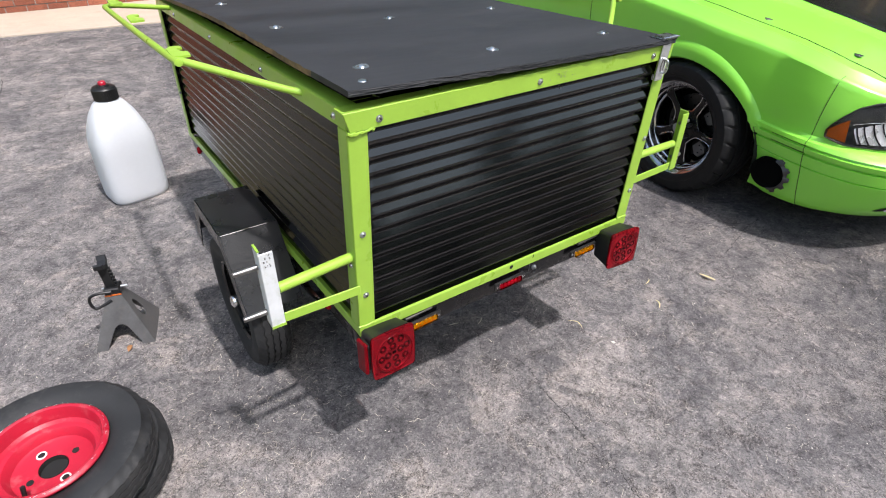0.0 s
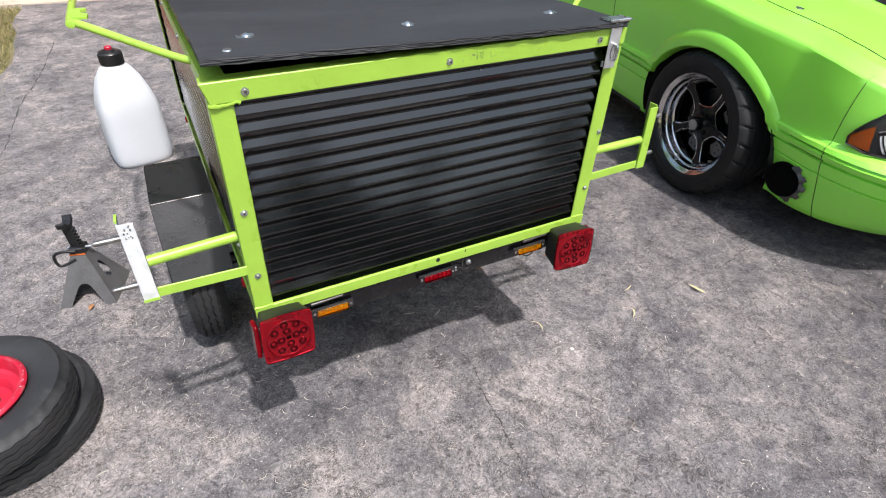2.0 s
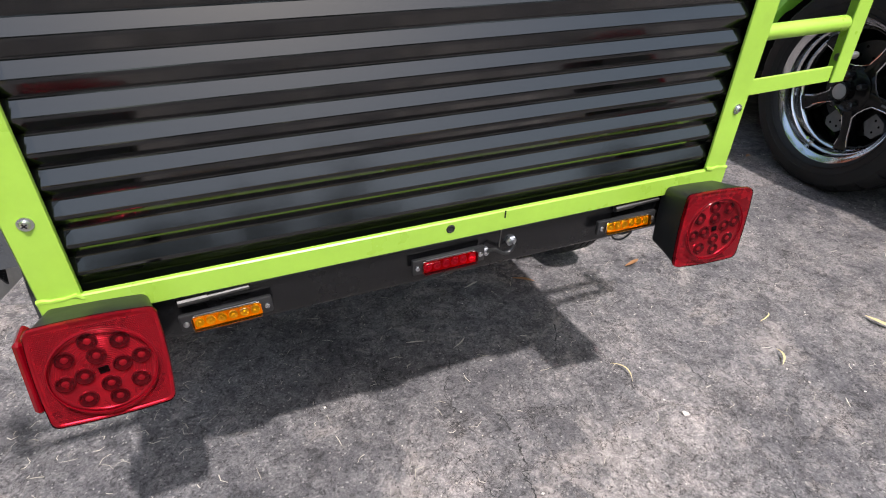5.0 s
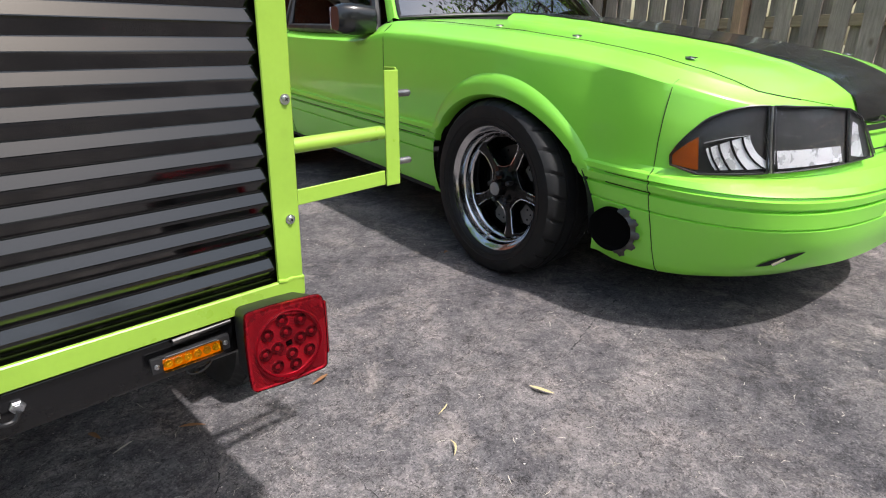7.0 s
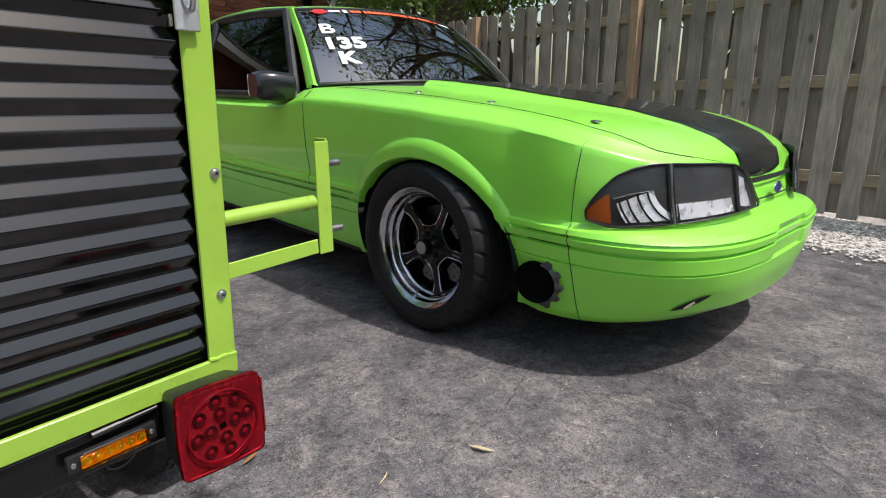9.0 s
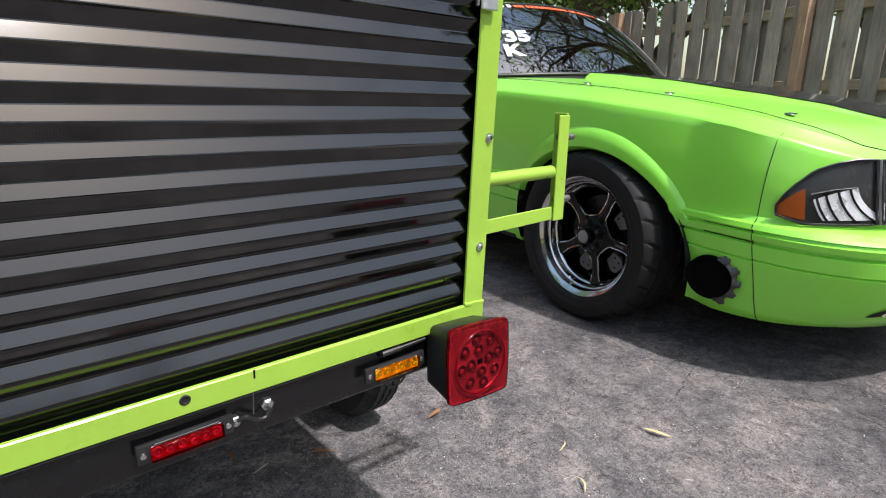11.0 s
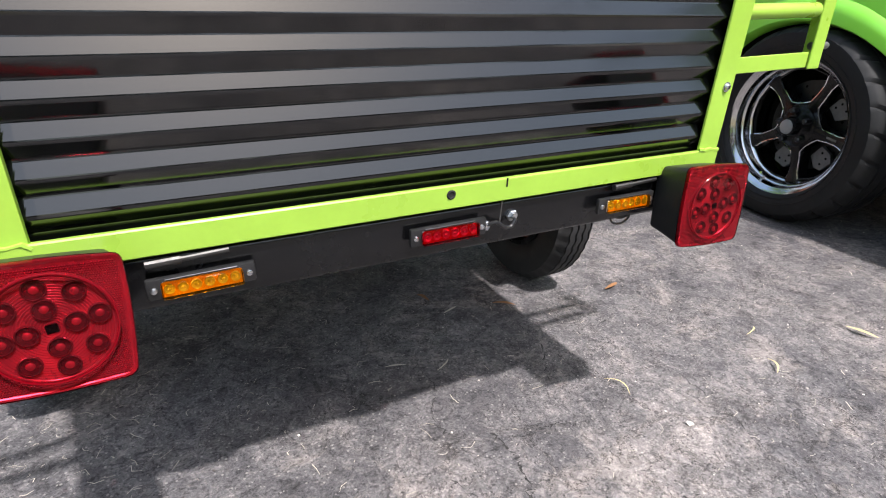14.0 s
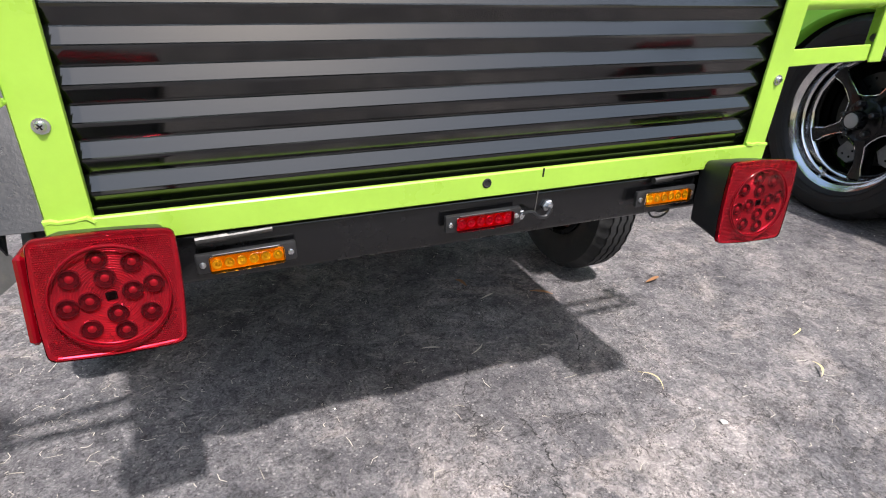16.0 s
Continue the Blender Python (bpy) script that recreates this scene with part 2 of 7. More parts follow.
CAP_GREY = surface("brushed grey cap", (0.33, 0.335, 0.34), 0.45, 0.6, var=0.1, scale=30, fine=200, bump=0.05)
RIM = surface("polished wheel lip", (0.62, 0.62, 0.63), 0.15, 1.0, var=0.06, scale=8, fine=90, bump=0.01, rough_var=0.06)
WORN_STEEL = surface("worn bare mild steel", (0.09, 0.088, 0.086), 0.45, 0.7, var=0.3, scale=30, fine=200, bump=0.3, dirt=(0.05, 0.04, 0.03), dirt_amount=0.5)
HASP_ZINC = surface("bright zinc hasp plate", (0.78, 0.79, 0.82), 0.38, 0.85, var=0.12, scale=30, fine=200, bump=0.06)
CHROME = surface("polished aluminium", (0.8, 0.8, 0.82), 0.09, 1.0, var=0.04, scale=8, fine=90, bump=0.01, rough_var=0.04)
WHITE_PLATE = surface("white primed steel", (0.62, 0.635, 0.65), 0.5, var=0.08, scale=14, fine=80, bump=0.08, dirt=(0.2, 0.25, 0.12), dirt_amount=0.35)
RUBBER = surface("black tyre rubber", (0.018, 0.018, 0.019), 0.72, var=0.3, scale=10, fine=140, bump=0.2, dirt=(0.07, 0.066, 0.06), dirt_amount=0.3)
CAR_TYRE = surface("clean black car tyre rubber", (0.008, 0.008, 0.0085), 0.62, var=0.25, scale=10, fine=140, bump=0.15, dirt=(0.03, 0.029, 0.028), dirt_amount=0.2, spec=0.35)
SPOKE_BLACK = surface("black wheel spoke enamel", (0.005, 0.005, 0.0055), 0.25, var=0.2, scale=9, fine=120, bump=0.02, spec=0.3)
RUBBER_OLD = surface("greyed tyre rubber", (0.02, 0.0205, 0.022), 0.66, var=0.25, scale=8, fine=120, bump=0.15, dirt=(0.1, 0.095, 0.09), dirt_amount=0.3)
BLACK_PLASTIC = surface("black moulded plastic", (0.013, 0.013, 0.014), 0.42, var=0.25, scale=12, fine=150, bump=0.1)
RED_PAINT = surface("scuffed red wheel enamel", (0.43, 0.012, 0.034), 0.35, var=0.12, scale=9, fine=70, bump=0.1, dirt=(0.55, 0.3, 0.3), dirt_amount=0.25, coat=0.1)
JUG = surface("white translucent polyethylene", (0.6, 0.62, 0.655), 0.42, var=0.04, scale=3, fine=60, bump=0.08, rough_var=0.06)
STAND = surface("grey hammertone jack stand paint", (0.135, 0.133, 0.135), 0.38, 0.35, var=0.2, scale=14, fine=120, bump=0.15, dirt=(0.2, 0.17, 0.14), dirt_amount=0.25)
DARK = surface("dark unlit interior trim", (0.008, 0.008, 0.008), 0.8, var=0.2, scale=6, fine=40, bump=0.1)
# near-black colour paints the shade inside openings; also the lamp's dark plate
HOLE = surface("near-black opening shade and lamp plate", (0.0025, 0.0025, 0.0025), 0.95, var=0.2, scale=9, fine=60, bump=0.1, spec=0.05)
SEAM = surface("dark panel gap and crease shade", (0.01, 0.016, 0.006), 0.8, var=0.1, scale=6, fine=40, bump=0.0)
CONCRETE = surface("pale buff concrete", (0.5, 0.42, 0.34), 0.88, var=0.12, scale=1.6, fine=45, bump=0.3, dist=0.003, dirt=(0.3, 0.25, 0.2), dirt_amount=0.3)
MORTAR = surface("grey mortar", (0.3, 0.28, 0.26), 0.9, var=0.15, scale=5, fine=60, bump=0.3)
SOIL = surface("dry lawn soil", (0.17, 0.14, 0.075), 0.95, var=0.35, scale=1.2, fine=30, bump=0.5, dist=0.01, dirt=(0.1, 0.13, 0.04), dirt_amount=0.6)
GRAVEL_BED = surface("gravel bed", (0.5, 0.46, 0.41), 0.9, var=0.3, scale=6, fine=60, bump=0.8, dist=0.01, dirt=(0.2, 0.13, 0.08), dirt_amount=0.4)
WHITE_TRIM = surface("white painted trim", (0.7, 0.7, 0.68), 0.5, var=0.06, scale=4, fine=60, bump=0.1)
SHINGLE = surface("grey asphalt roof shingle", (0.12, 0.11, 0.1), 0.9, var=0.3, scale=3, fine=50, bump=0.4)
BARK = surface("rough grey-brown bark", (0.12, 0.09, 0.065), 0.9, var=0.4, scale=6, fine=30, bump=0.8, dist=0.01, stretch=(1.5, 1.5, 0.4))
CRACK = surface("dark crack filler and grit", (0.04, 0.039, 0.038), 0.95, var=0.4, scale=20, fine=120, bump=0.4)
BRICK = piece_mat("red-brown face brick", (0.2, 0.062, 0.036), (0.36, 0.125, 0.075), 0.85, 60, None, 0.4)
BOARD = piece_mat("weathered grey-brown fence board", (0.27, 0.232, 0.2), (0.47, 0.405, 0.34), 0.85, 18, (3.0, 3.0, 0.25), 0.5, 0.003, knots=True)
RAIL_WOOD = piece_mat("weathered tan fence rail", (0.34, 0.26, 0.17), (0.46, 0.36, 0.24), 0.85, 18, (0.3, 3.0, 3.0), 0.5, 0.003, knots=True)
POST_WOOD = piece_mat("newer orange-brown fence post", (0.46, 0.3, 0.19), (0.5, 0.34, 0.22), 0.85, 18, (3.0, 3.0, 0.25), 0.5, 0.003, knots=True)
PEBBLE = piece_mat("pale river gravel", (0.46, 0.41, 0.36), (0.8, 0.76, 0.7), 0.8, 80, None, 0.3)
LEAF = leaf_mat("tree leaves", (0.085, 0.17, 0.032), (0.25, 0.38, 0.08), trans=0.55)
# darker copy of LEAF: the shade of backlit foliage is put into its colour
SHADED_LEAF = leaf_mat("tree leaves with shade painted in", (0.022, 0.04, 0.012), (0.06, 0.085, 0.025), trans=0.12)
GRASS = leaf_mat("patchy lawn grass", (0.1, 0.12, 0.03), (0.44, 0.35, 0.17), 0.7, 0.2)
STRAW = leaf_mat("dry straw bits", (0.4, 0.36, 0.29), (0.68, 0.62, 0.52), 0.8, 0.05)
FALLEN = leaf_mat("fallen dry leaf", (0.58, 0.47, 0.2), (0.7, 0.6, 0.34), 0.6, 0.15)
BROWN_LEAF = leaf_mat("brown dry leaf", (0.2, 0.09, 0.035), (0.35, 0.17, 0.07), 0.7, 0.05)
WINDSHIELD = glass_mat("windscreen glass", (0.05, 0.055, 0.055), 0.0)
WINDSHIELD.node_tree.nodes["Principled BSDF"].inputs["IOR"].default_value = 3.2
TINT = glass_mat("dark tinted window glass", (0.012, 0.012, 0.013), 0.0)
TINT.node_tree.nodes["Principled BSDF"].inputs["IOR"].default_value = 1.2
CLEAR = glass_mat("clear lamp lens", (0.86, 0.87, 0.9), 0.0)
CLEAR.node_tree.nodes["Principled BSDF"].inputs["IOR"].default_value = 1.2
STICKER = surface("white vinyl", (0.8, 0.8, 0.8), 0.5, var=0.03, scale=5, fine=60, bump=0.0)
ORANGE_STICKER = surface("orange vinyl", (0.8, 0.12, 0.03), 0.5, var=0.03, scale=5, fine=60, bump=0.0)
RED_STICKER = surface("red vinyl", (0.6, 0.02, 0.02), 0.5, var=0.03, scale=5, fine=60, bump=0.0)
BLUE_BADGE = surface("blue enamel badge", (0.02, 0.04, 0.15), 0.3, var=0.03, scale=5, fine=60, bump=0.0)
ORANGE_MARK = surface("orange sticker", (0.7, 0.16, 0.03), 0.5, var=0.05, scale=9, fine=60, bump=0.0)


def lens_mat(name, col, rough=0.12):
    m, nt, p = node_mat(name)
    n = noise_node(nt, 30, 3, 0.5)
    c = ramp(nt, n.outputs["Fac"], [(0.3, tuple(x * 0.8 for x in col)), (0.7, col)])
    link(nt, c, p.inputs["Base Color"])
    p.inputs["Roughness"].default_value = rough
    p.inputs["Coat Weight"].default_value = 0.05
    p.inputs["Coat Roughness"].default_value = 0.04
    p.inputs["Specular IOR Level"].default_value = 0.12
    return m


RED_GLASS = glass_mat("clear red lamp plastic", (0.21, 0.0003, 0.0012), 0.02)
RED_GLASS.node_tree.nodes["Principled BSDF"].inputs["IOR"].default_value = 1.2
LAMP_SILVER = surface("silvered lamp tray", (0.6, 0.6, 0.6), 0.3, 0.5, var=0.1, scale=20, fine=160, bump=0.05)
LAMP_CUP = surface("dark silvered diode cup", (0.42, 0.42, 0.42), 0.16, 0.7, var=0.15, scale=30, fine=160, bump=0.02)
RED_LENS = lens_mat("red lamp plastic", (0.155, 0.0006, 0.0045))
AMBER_GLASS = glass_mat("clear amber lamp plastic", (1.0, 0.42, 0.006), 0.08)
AMBER_GLASS.node_tree.nodes["Principled BSDF"].inputs["IOR"].default_value = 1.15
AMBER_DARK = lens_mat("deep amber reflector plastic", (0.3, 0.06, 0.003), 0.2)
MARKER_GLASS = glass_mat("clear bright red lamp plastic", (0.62, 0.003, 0.014), 0.08)
MARKER_GLASS.node_tree.nodes["Principled BSDF"].inputs["IOR"].default_value = 1.15
RED_MARKER = lens_mat("red marker plastic", (0.34, 0.003, 0.01))


# ---- mesh helpers ----
def empty_at(name, x=0, y=0, z=0):
    e = new(name)
    e.empty_display_size = 0.1
    e.matrix_basis = Matrix.Translation((x, y, z))
    return e


def part(name, bm, material, parent=None, label="", smooth=35, recalc=True):
    if recalc:
        bmesh.ops.recalc_face_normals(bm, faces=bm.faces[:])
    me = bpy.data.meshes.new(name)
    bm.to_mesh(me)
    bm.free()
    mats = material if isinstance(material, (list, tuple)) else [material]
    for mt in mats:
        me.materials.append(mt)
    if smooth:
        me.polygons.foreach_set("use_smooth", [True] * len(me.polygons))
        me.set_sharp_from_angle(angle=radians(smooth))
    ob = new(name, me)
    if parent is not None:
        ob.parent = parent
        if parent.type == "EMPTY":
            ob.matrix_parent_inverse = parent.matrix_basis.inverted()
    if label:
        ob["label"] = label
    return ob


def box(bm, lo, hi, bevel=0.0, m=None, seg=1):
    vs = [bm.verts.new((x, y, z)) for x in (lo[0], hi[0]) for y in (lo[1], hi[1]) for z in (lo[2], hi[2])]
    fs = []
    for idx in ((0, 1, 3, 2), (4, 6, 7, 5), (0, 4, 5, 1), (2, 3, 7, 6), (0, 2, 6, 4), (1, 5, 7, 3)):
        fs.append(bm.faces.new([vs[i] for i in idx]))
    if bevel:
        edges = list({e for f in fs for e in f.edges})
        r = bmesh.ops.bevel(bm, geom=edges, offset=bevel, segments=seg, affect="EDGES", profile=0.5)
        vs = list({v for f in r["faces"] for v in f.verts} | {v for v in vs if v.is_valid})
    if m is not None:
        bmesh.ops.transform(bm, matrix=m, verts=[v for v in vs if v.is_valid])
    return vs


def thicken(bm, depth):
    """Give a sheet of faces its thickness."""
    bm.normal_update()
    bmesh.ops.solidify(bm, geom=bm.faces[:], thickness=depth)


def tube(bm, pts, r, n=10, caps=True, closed=False):
    pts = [Vector(p) for p in pts]
    rings = []
    k = len(pts)
    up = None
    for i, p in enumerate(pts):
        a = pts[(i - 1) % k] if (i or closed) else p
        b = pts[(i + 1) % k] if (i < k - 1 or closed) else p
        d = (b - a).normalized()
        if up is None:
            up = d.orthogonal().normalized()
        up = (up - d * up.dot(d)).normalized()
        side = d.cross(up)
        rr = r[i] if isinstance(r, (list, tuple)) else r
        rings.append([bm.verts.new(p + (up * math.cos(t) + side * math.sin(t)) * rr) for t in (2 * math.pi * j / n for j in range(n))])
    for i in range(k if closed else k - 1):
        a, b = rings[i], rings[(i + 1) % k]
        for j in range(n):
            bm.faces.new((a[j], a[(j + 1) % n], b[(j + 1) % n], b[j]))
    if caps and not closed:
        bm.faces.new(rings[0][::-1])
        bm.faces.new(rings[-1])
    return rings


def lathe(bm, profile, n=32, m=None, closed=False):
    """Profile of (radius, height) turned round z."""
    made = []
    rings = []
    for r, h in profile:
        if r < 1e-6:
            v = bm.verts.new((0, 0, h))
            rings.append([v] * n)
            made.append(v)
        else:
            ring = [bm.verts.new((r * math.cos(2 * math.pi * j / n), r * math.sin(2 * math.pi * j / n), h)) for j in range(n)]
            rings.append(ring)
            made += ring
    k = len(rings)
    for i in range(k if closed else k - 1):
        a, b = rings[i], rings[(i + 1) % k]
        for j in range(n):
            q = [a[j], a[(j + 1) % n], b[(j + 1) % n], b[j]]
            u = []
            for v in q:
                if v not in u:
                    u.append(v)
            if len(u) > 2:
                bm.faces.new(u)
    if m is not None:
        bmesh.ops.transform(bm, matrix=m, verts=made)
    return made


def grid(bm, rows, flip=False, close_u=False):
    """Faces over a list of rows of points."""
    vr = [[bm.verts.new(p) for p in row] for row in rows]
    for a, b in zip(vr[:-1], vr[1:]):
        k = len(a)
        for j in range(k if close_u else k - 1):
            q = (a[j], a[(j + 1) % k], b[(j + 1) % k], b[j])
            bm.faces.new(q[::-1] if flip else q)
    return vr


def plate(bm, outline, normal, thick):
    """A flat plate from an outline of points, given a thickness along normal."""
    n = Vector(normal).normalized() * thick
    a = [bm.verts.new(Vector(p)) for p in outline]
    b = [bm.verts.new(Vector(p) + n) for p in outline]
    bm.faces.new(a)
    bm.faces.new(b[::-1])
    k = len(a)
    for i in range(k):
        bm.faces.new((a[i], b[i], b[(i + 1) % k], a[(i + 1) % k]))


def smooth_path(pts, per=6):
    """A rounded path through the points."""
    pts = [Vector(p) for p in pts]
    out = []
    for i in range(len(pts) - 1):
        p0, p1, p2, p3 = pts[max(i - 1, 0)], pts[i], pts[i + 1], pts[min(i + 2, len(pts) - 1)]
        for s in range(per):
            t = s / per
            out.append(0.5 * ((2 * p1) + (p2 - p0) * t + (2 * p0 - 5 * p1 + 4 * p2 - p3) * t * t + (3 * p1 - p0 - 3 * p2 + p3) * t ** 3))
    out.append(pts[-1])
    return out


def lerp_table(table, x):
    if x <= table[0][0]:
        return table[0][1]
    for (a, fa), (b, fb) in zip(table[:-1], table[1:]):
        if x <= b:
            return fa + (fb - fa) * (x - a) / (b - a)
    return table[-1][1]


def text_mesh(body, size, material, parent, m, depth=0.0004, name="lettering", label=""):
    cu = bpy.data.curves.new(name, "FONT")
    cu.body, cu.size, cu.extrude, cu.align_x, cu.align_y = body, size, depth, "CENTER", "CENTER"
    cu.offset, cu.space_character = size * (0.022 if body == "B" else 0.045), 1.04
    tmp = bpy.data.objects.new(name, cu)
    me = bpy.data.meshes.new_from_object(tmp)
    bpy.data.objects.remove(tmp)
    me.transform(m)
    me.materials.clear()
    me.materials.append(material)
    ob = new(name, me)
    ob.parent = parent
    if parent.type == "EMPTY":
        ob.matrix_parent_inverse = parent.matrix_basis.inverted()
    if label:
        ob["label"] = label
    return ob


# ---- ground, driveway, house, fence ----
def sheet(name, outline, z, material, label, category, thick=0.0, sub=0):
    bm = bmesh.new()
    if thick:
        plate(bm, [(x, y, z) for x, y in outline], (0, 0, -1), thick)
    else:
        bm.faces.new([bm.verts.new((x, y, z)) for x, y in outline])
    return tagged(part(name, bm, material, None, "", 0), label, category, kind="structure")


sheet("ground", [(-400, -400), (400, -400), (400, 400), (-400, 400)], -0.03, SOIL, "dry lawn and bare soil reaching the horizon", "ground")


def edge_x(y):
    """Left edge of the driveway."""
    return -1.06 - 0.03 * (y - 4)


def gravel_x(y):
    """Where the asphalt ends and the gravel begins."""
    return 4.67 + 0.3 * (y + 0.6)


def fence_x(y):
    return 5.78 + 0.31 * (y + 0.3)


_left = [(edge_x(y) + 0.03 * math.sin(y * 3.1) + 0.02 * math.sin(y * 7.7), y) for y in np.arange(-9, 6.05, 0.3)]
_right = [(gravel_x(y) + 0.03 * math.sin(y * 2.3), y) for y in np.arange(5.6, -9.1, -0.5)]
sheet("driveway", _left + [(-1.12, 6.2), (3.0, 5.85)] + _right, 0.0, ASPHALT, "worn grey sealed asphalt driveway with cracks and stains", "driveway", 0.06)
sheet("pavement", [(-2.0, 6.28), (3.0, 5.85), (6.6, 5.55), (6.6, 7.33), (-2.0, 7.33)], 0.012, CONCRETE, "pale buff concrete apron before the house", "pavement", 0.06)
_g0 = [(gravel_x(y) + 0.03 * math.sin(y * 2.3), y) for y in np.arange(5.5, -9.1, -0.5)]
sheet("gravel_strip", _g0 + [(fence_x(y) + 0.6, y) for y in (-9, 5.5)], 0.004, GRAVEL_BED, "strip of pale gravel along the fence", "gravel", 0.04)


def crack(points, width, seed):
    """A meandering dark fissure in the asphalt, with breaks and crumbs along it."""
    rnd = random.Random(seed)
    bm = bmesh.new()
    path = smooth_path([(x, y, 0) for x, y in points], 14)
    path = [p + Vector((rnd.gauss(0, 0.0032), rnd.gauss(0, 0.0032), 0)) for p in path]
    rows = []
    for i, p in enumerate(path):
        d = (path[min(i + 1, len(path) - 1)] - path[max(i - 1, 0)]).normalized()
        wide = width * rnd.uniform(0.15, 1.0) * (0.5 + 0.5 * abs(math.sin(i * 0.37 + seed)))
        s = Vector((-d.y, d.x, 0)) * wide * (0.2 if i in (0, len(path) - 1) else 1)
        rows.append([p + s + Vector((0, 0, 0.0012)), p - s * rnd.uniform(0.3, 1.2) + Vector((0, 0, 0.0012))])
    k = 0
    while k < len(rows) - 3:
        n = rnd.randint(5, 12)
        grid(bm, rows[k:k + n])
        k += n - (0 if rnd.random() < 0.35 else 1)
    return tagged(part("crack", bm, CRACK, None, "", 0), "thin dark crack meandering across the asphalt", "crack", kind="structure")


crack([(2.255, 0.133), (2.11, 0.118), (2.075, 0.104), (1.95, 0.075), (1.84, 0.047)], 0.0042, 1)
crack([(1.84, 0.047), (1.68, 0.121), (1.514, 0.191), (1.39, 0.283), (1.27, 0.37)], 0.0016, 2)
crack([(-0.78, 4.7), (-0.823, 3.94), (-0.86, 3.6), (-0.915, 3.18), (-0.93, 2.6), (-0.98, 2.2)], 0.0067, 3)
crack([(0.602, 0.083), (0.612, 0.03), (0.606, -0.012), (0.59, -0.06), (0.58, -0.121), (0.573, -0.208), (0.56, -0.285), (0.561, -0.33), (0.552, -0.39), (0.556, -0.45), (0.54, -0.52), (0.53, -0.8)], 0.0027, 4)
crack([(0.624, 0.067), (0.66, 0.048), (0.704, 0.054), (0.76, 0.036), (0.812, 0.026)], 0.0016, 5)
crack([(0.565, 0.343), (0.566, 0.247), (0.531, 0.184), (0.524, 0.119)], 0.002, 6)
crack([(0.873, 0.453), (0.862, 0.36), (0.856, 0.278), (0.82, 0.21), (0.796, 0.161)], 0.0017, 7)
crack([(1.064, 0.061), (1.055, -0.07), (1.027, -0.178), (1.005, -0.28), (0.986, -0.359), (0.977, -0.463), (0.968, -0.559), (1.017, -0.656)], 0.0012, 8)
crack([(1.075, 0.055), (1.11, 0.02), (1.165, -0.112), (1.191, -0.199)], 0.001, 9)
crack([(0.488, 0.02), (0.503, -0.04), (0.523, -0.104), (0.51, -0.2)], 0.0014, 10)
crack([(3.09, -0.43), (3.07, -0.6), (3.09, -0.86)], 0.003, 11)


# house of red brick beyond the concrete apron
def brick_wall(name, x0, x1, y, z1, label):
    bm = bmesh.new()
    box(bm, (x0, y + 0.012, -0.03), (x1, y + 0.25, z1))
    wall = tagged(part(name, bm, MORTAR, None, "", 0), label, "wall", kind="structure")
    return wall


house_wall = brick_wall("wall_north", -6.0, 7.74, 7.33, 3.05, "red-brown brick house wall with pale mortar joints")
bm = bmesh.new()
box(bm, (7.49, 7.58, -0.03), (7.74, 14, 3.05))
tagged(part("wall_east", bm, BRICK, None, "", 0), "brick end wall of the house", "wall", kind="structure")
bm = bmesh.new()
plate(bm, [(-6.6, 6.85, 3.0), (8.27, 6.85, 3.0), (8.27, 11.0, 4.8), (-6.6, 11.0, 4.8)], (0, -0.4, 1), 0.08)
roof = tagged(part("roof", bm, SHINGLE, None, "", 0), "grey shingle roof slope above the brick wall", "roof", kind="structure")
bm = bmesh.new()
box(bm, (-6.6, 6.83, 2.89), (8.27, 6.88, 3.05), 0.006)
box(bm, (-6.6, 6.88, 2.91), (8.27, 7.32, 2.935))
box(bm, (8.22, 6.88, 2.91), (8.28, 11.0, 3.1))
tagged(part("trim", bm, WHITE_TRIM, None, "", 0), "white painted eave fascia and soffit", "trim", kind="structure")


# shadow-box fence of upright boards on both sides of its rails
FENCE_DIR = Vector((0.31, 1, 0)).normalized()
FENCE_N = Vector((-FENCE_DIR.y, FENCE_DIR.x, 0))  # towards the driveway


def fence_point(s, off=0.0, z=0.0):
    return Vector((fence_x(-0.3), -0.3, 0)) + FENCE_DIR * s + FENCE_N * off + Vector((0, 0, z))


fence = tagged(empty_at("fence", *fence_point(0)), "weathered grey wooden shadow-box fence along the gravel", "fence")
FENCE_M = Matrix((( FENCE_DIR.x, FENCE_N.x, 0, 0), (FENCE_DIR.y, FENCE_N.y, 0, 0), (0, 0, 1, 0), (0, 0, 0, 1)))


def board_mesh(w, h, t, dog):
    bm = bmesh.new()
    plate(bm, [(-w / 2, 0, 0), (w / 2, 0, 0), (w / 2, 0, h - dog), (w / 2 - dog, 0, h), (-w / 2 + dog, 0, h), (-w / 2, 0, h - dog)], (0, 1, 0), t)
    bmesh.ops.recalc_face_normals(bm, faces=bm.faces[:])
    me = bpy.data.meshes.new("board")
    bm.to_mesh(me)
    bm.free()
    me.materials.append(BOARD)
    return me


def fence_piece(name, me, s, off, z, tilt=0.0, yaw=0.0):
    ob = new(name, me)
    ob.parent = fence
    ob.matrix_parent_inverse = fence.matrix_basis.inverted()
    ob.matrix_basis = Matrix.Translation(fence_point(s, off, z)) @ FENCE_M @ Euler((0, tilt, yaw)).to_matrix().to_4x4()
    return ob


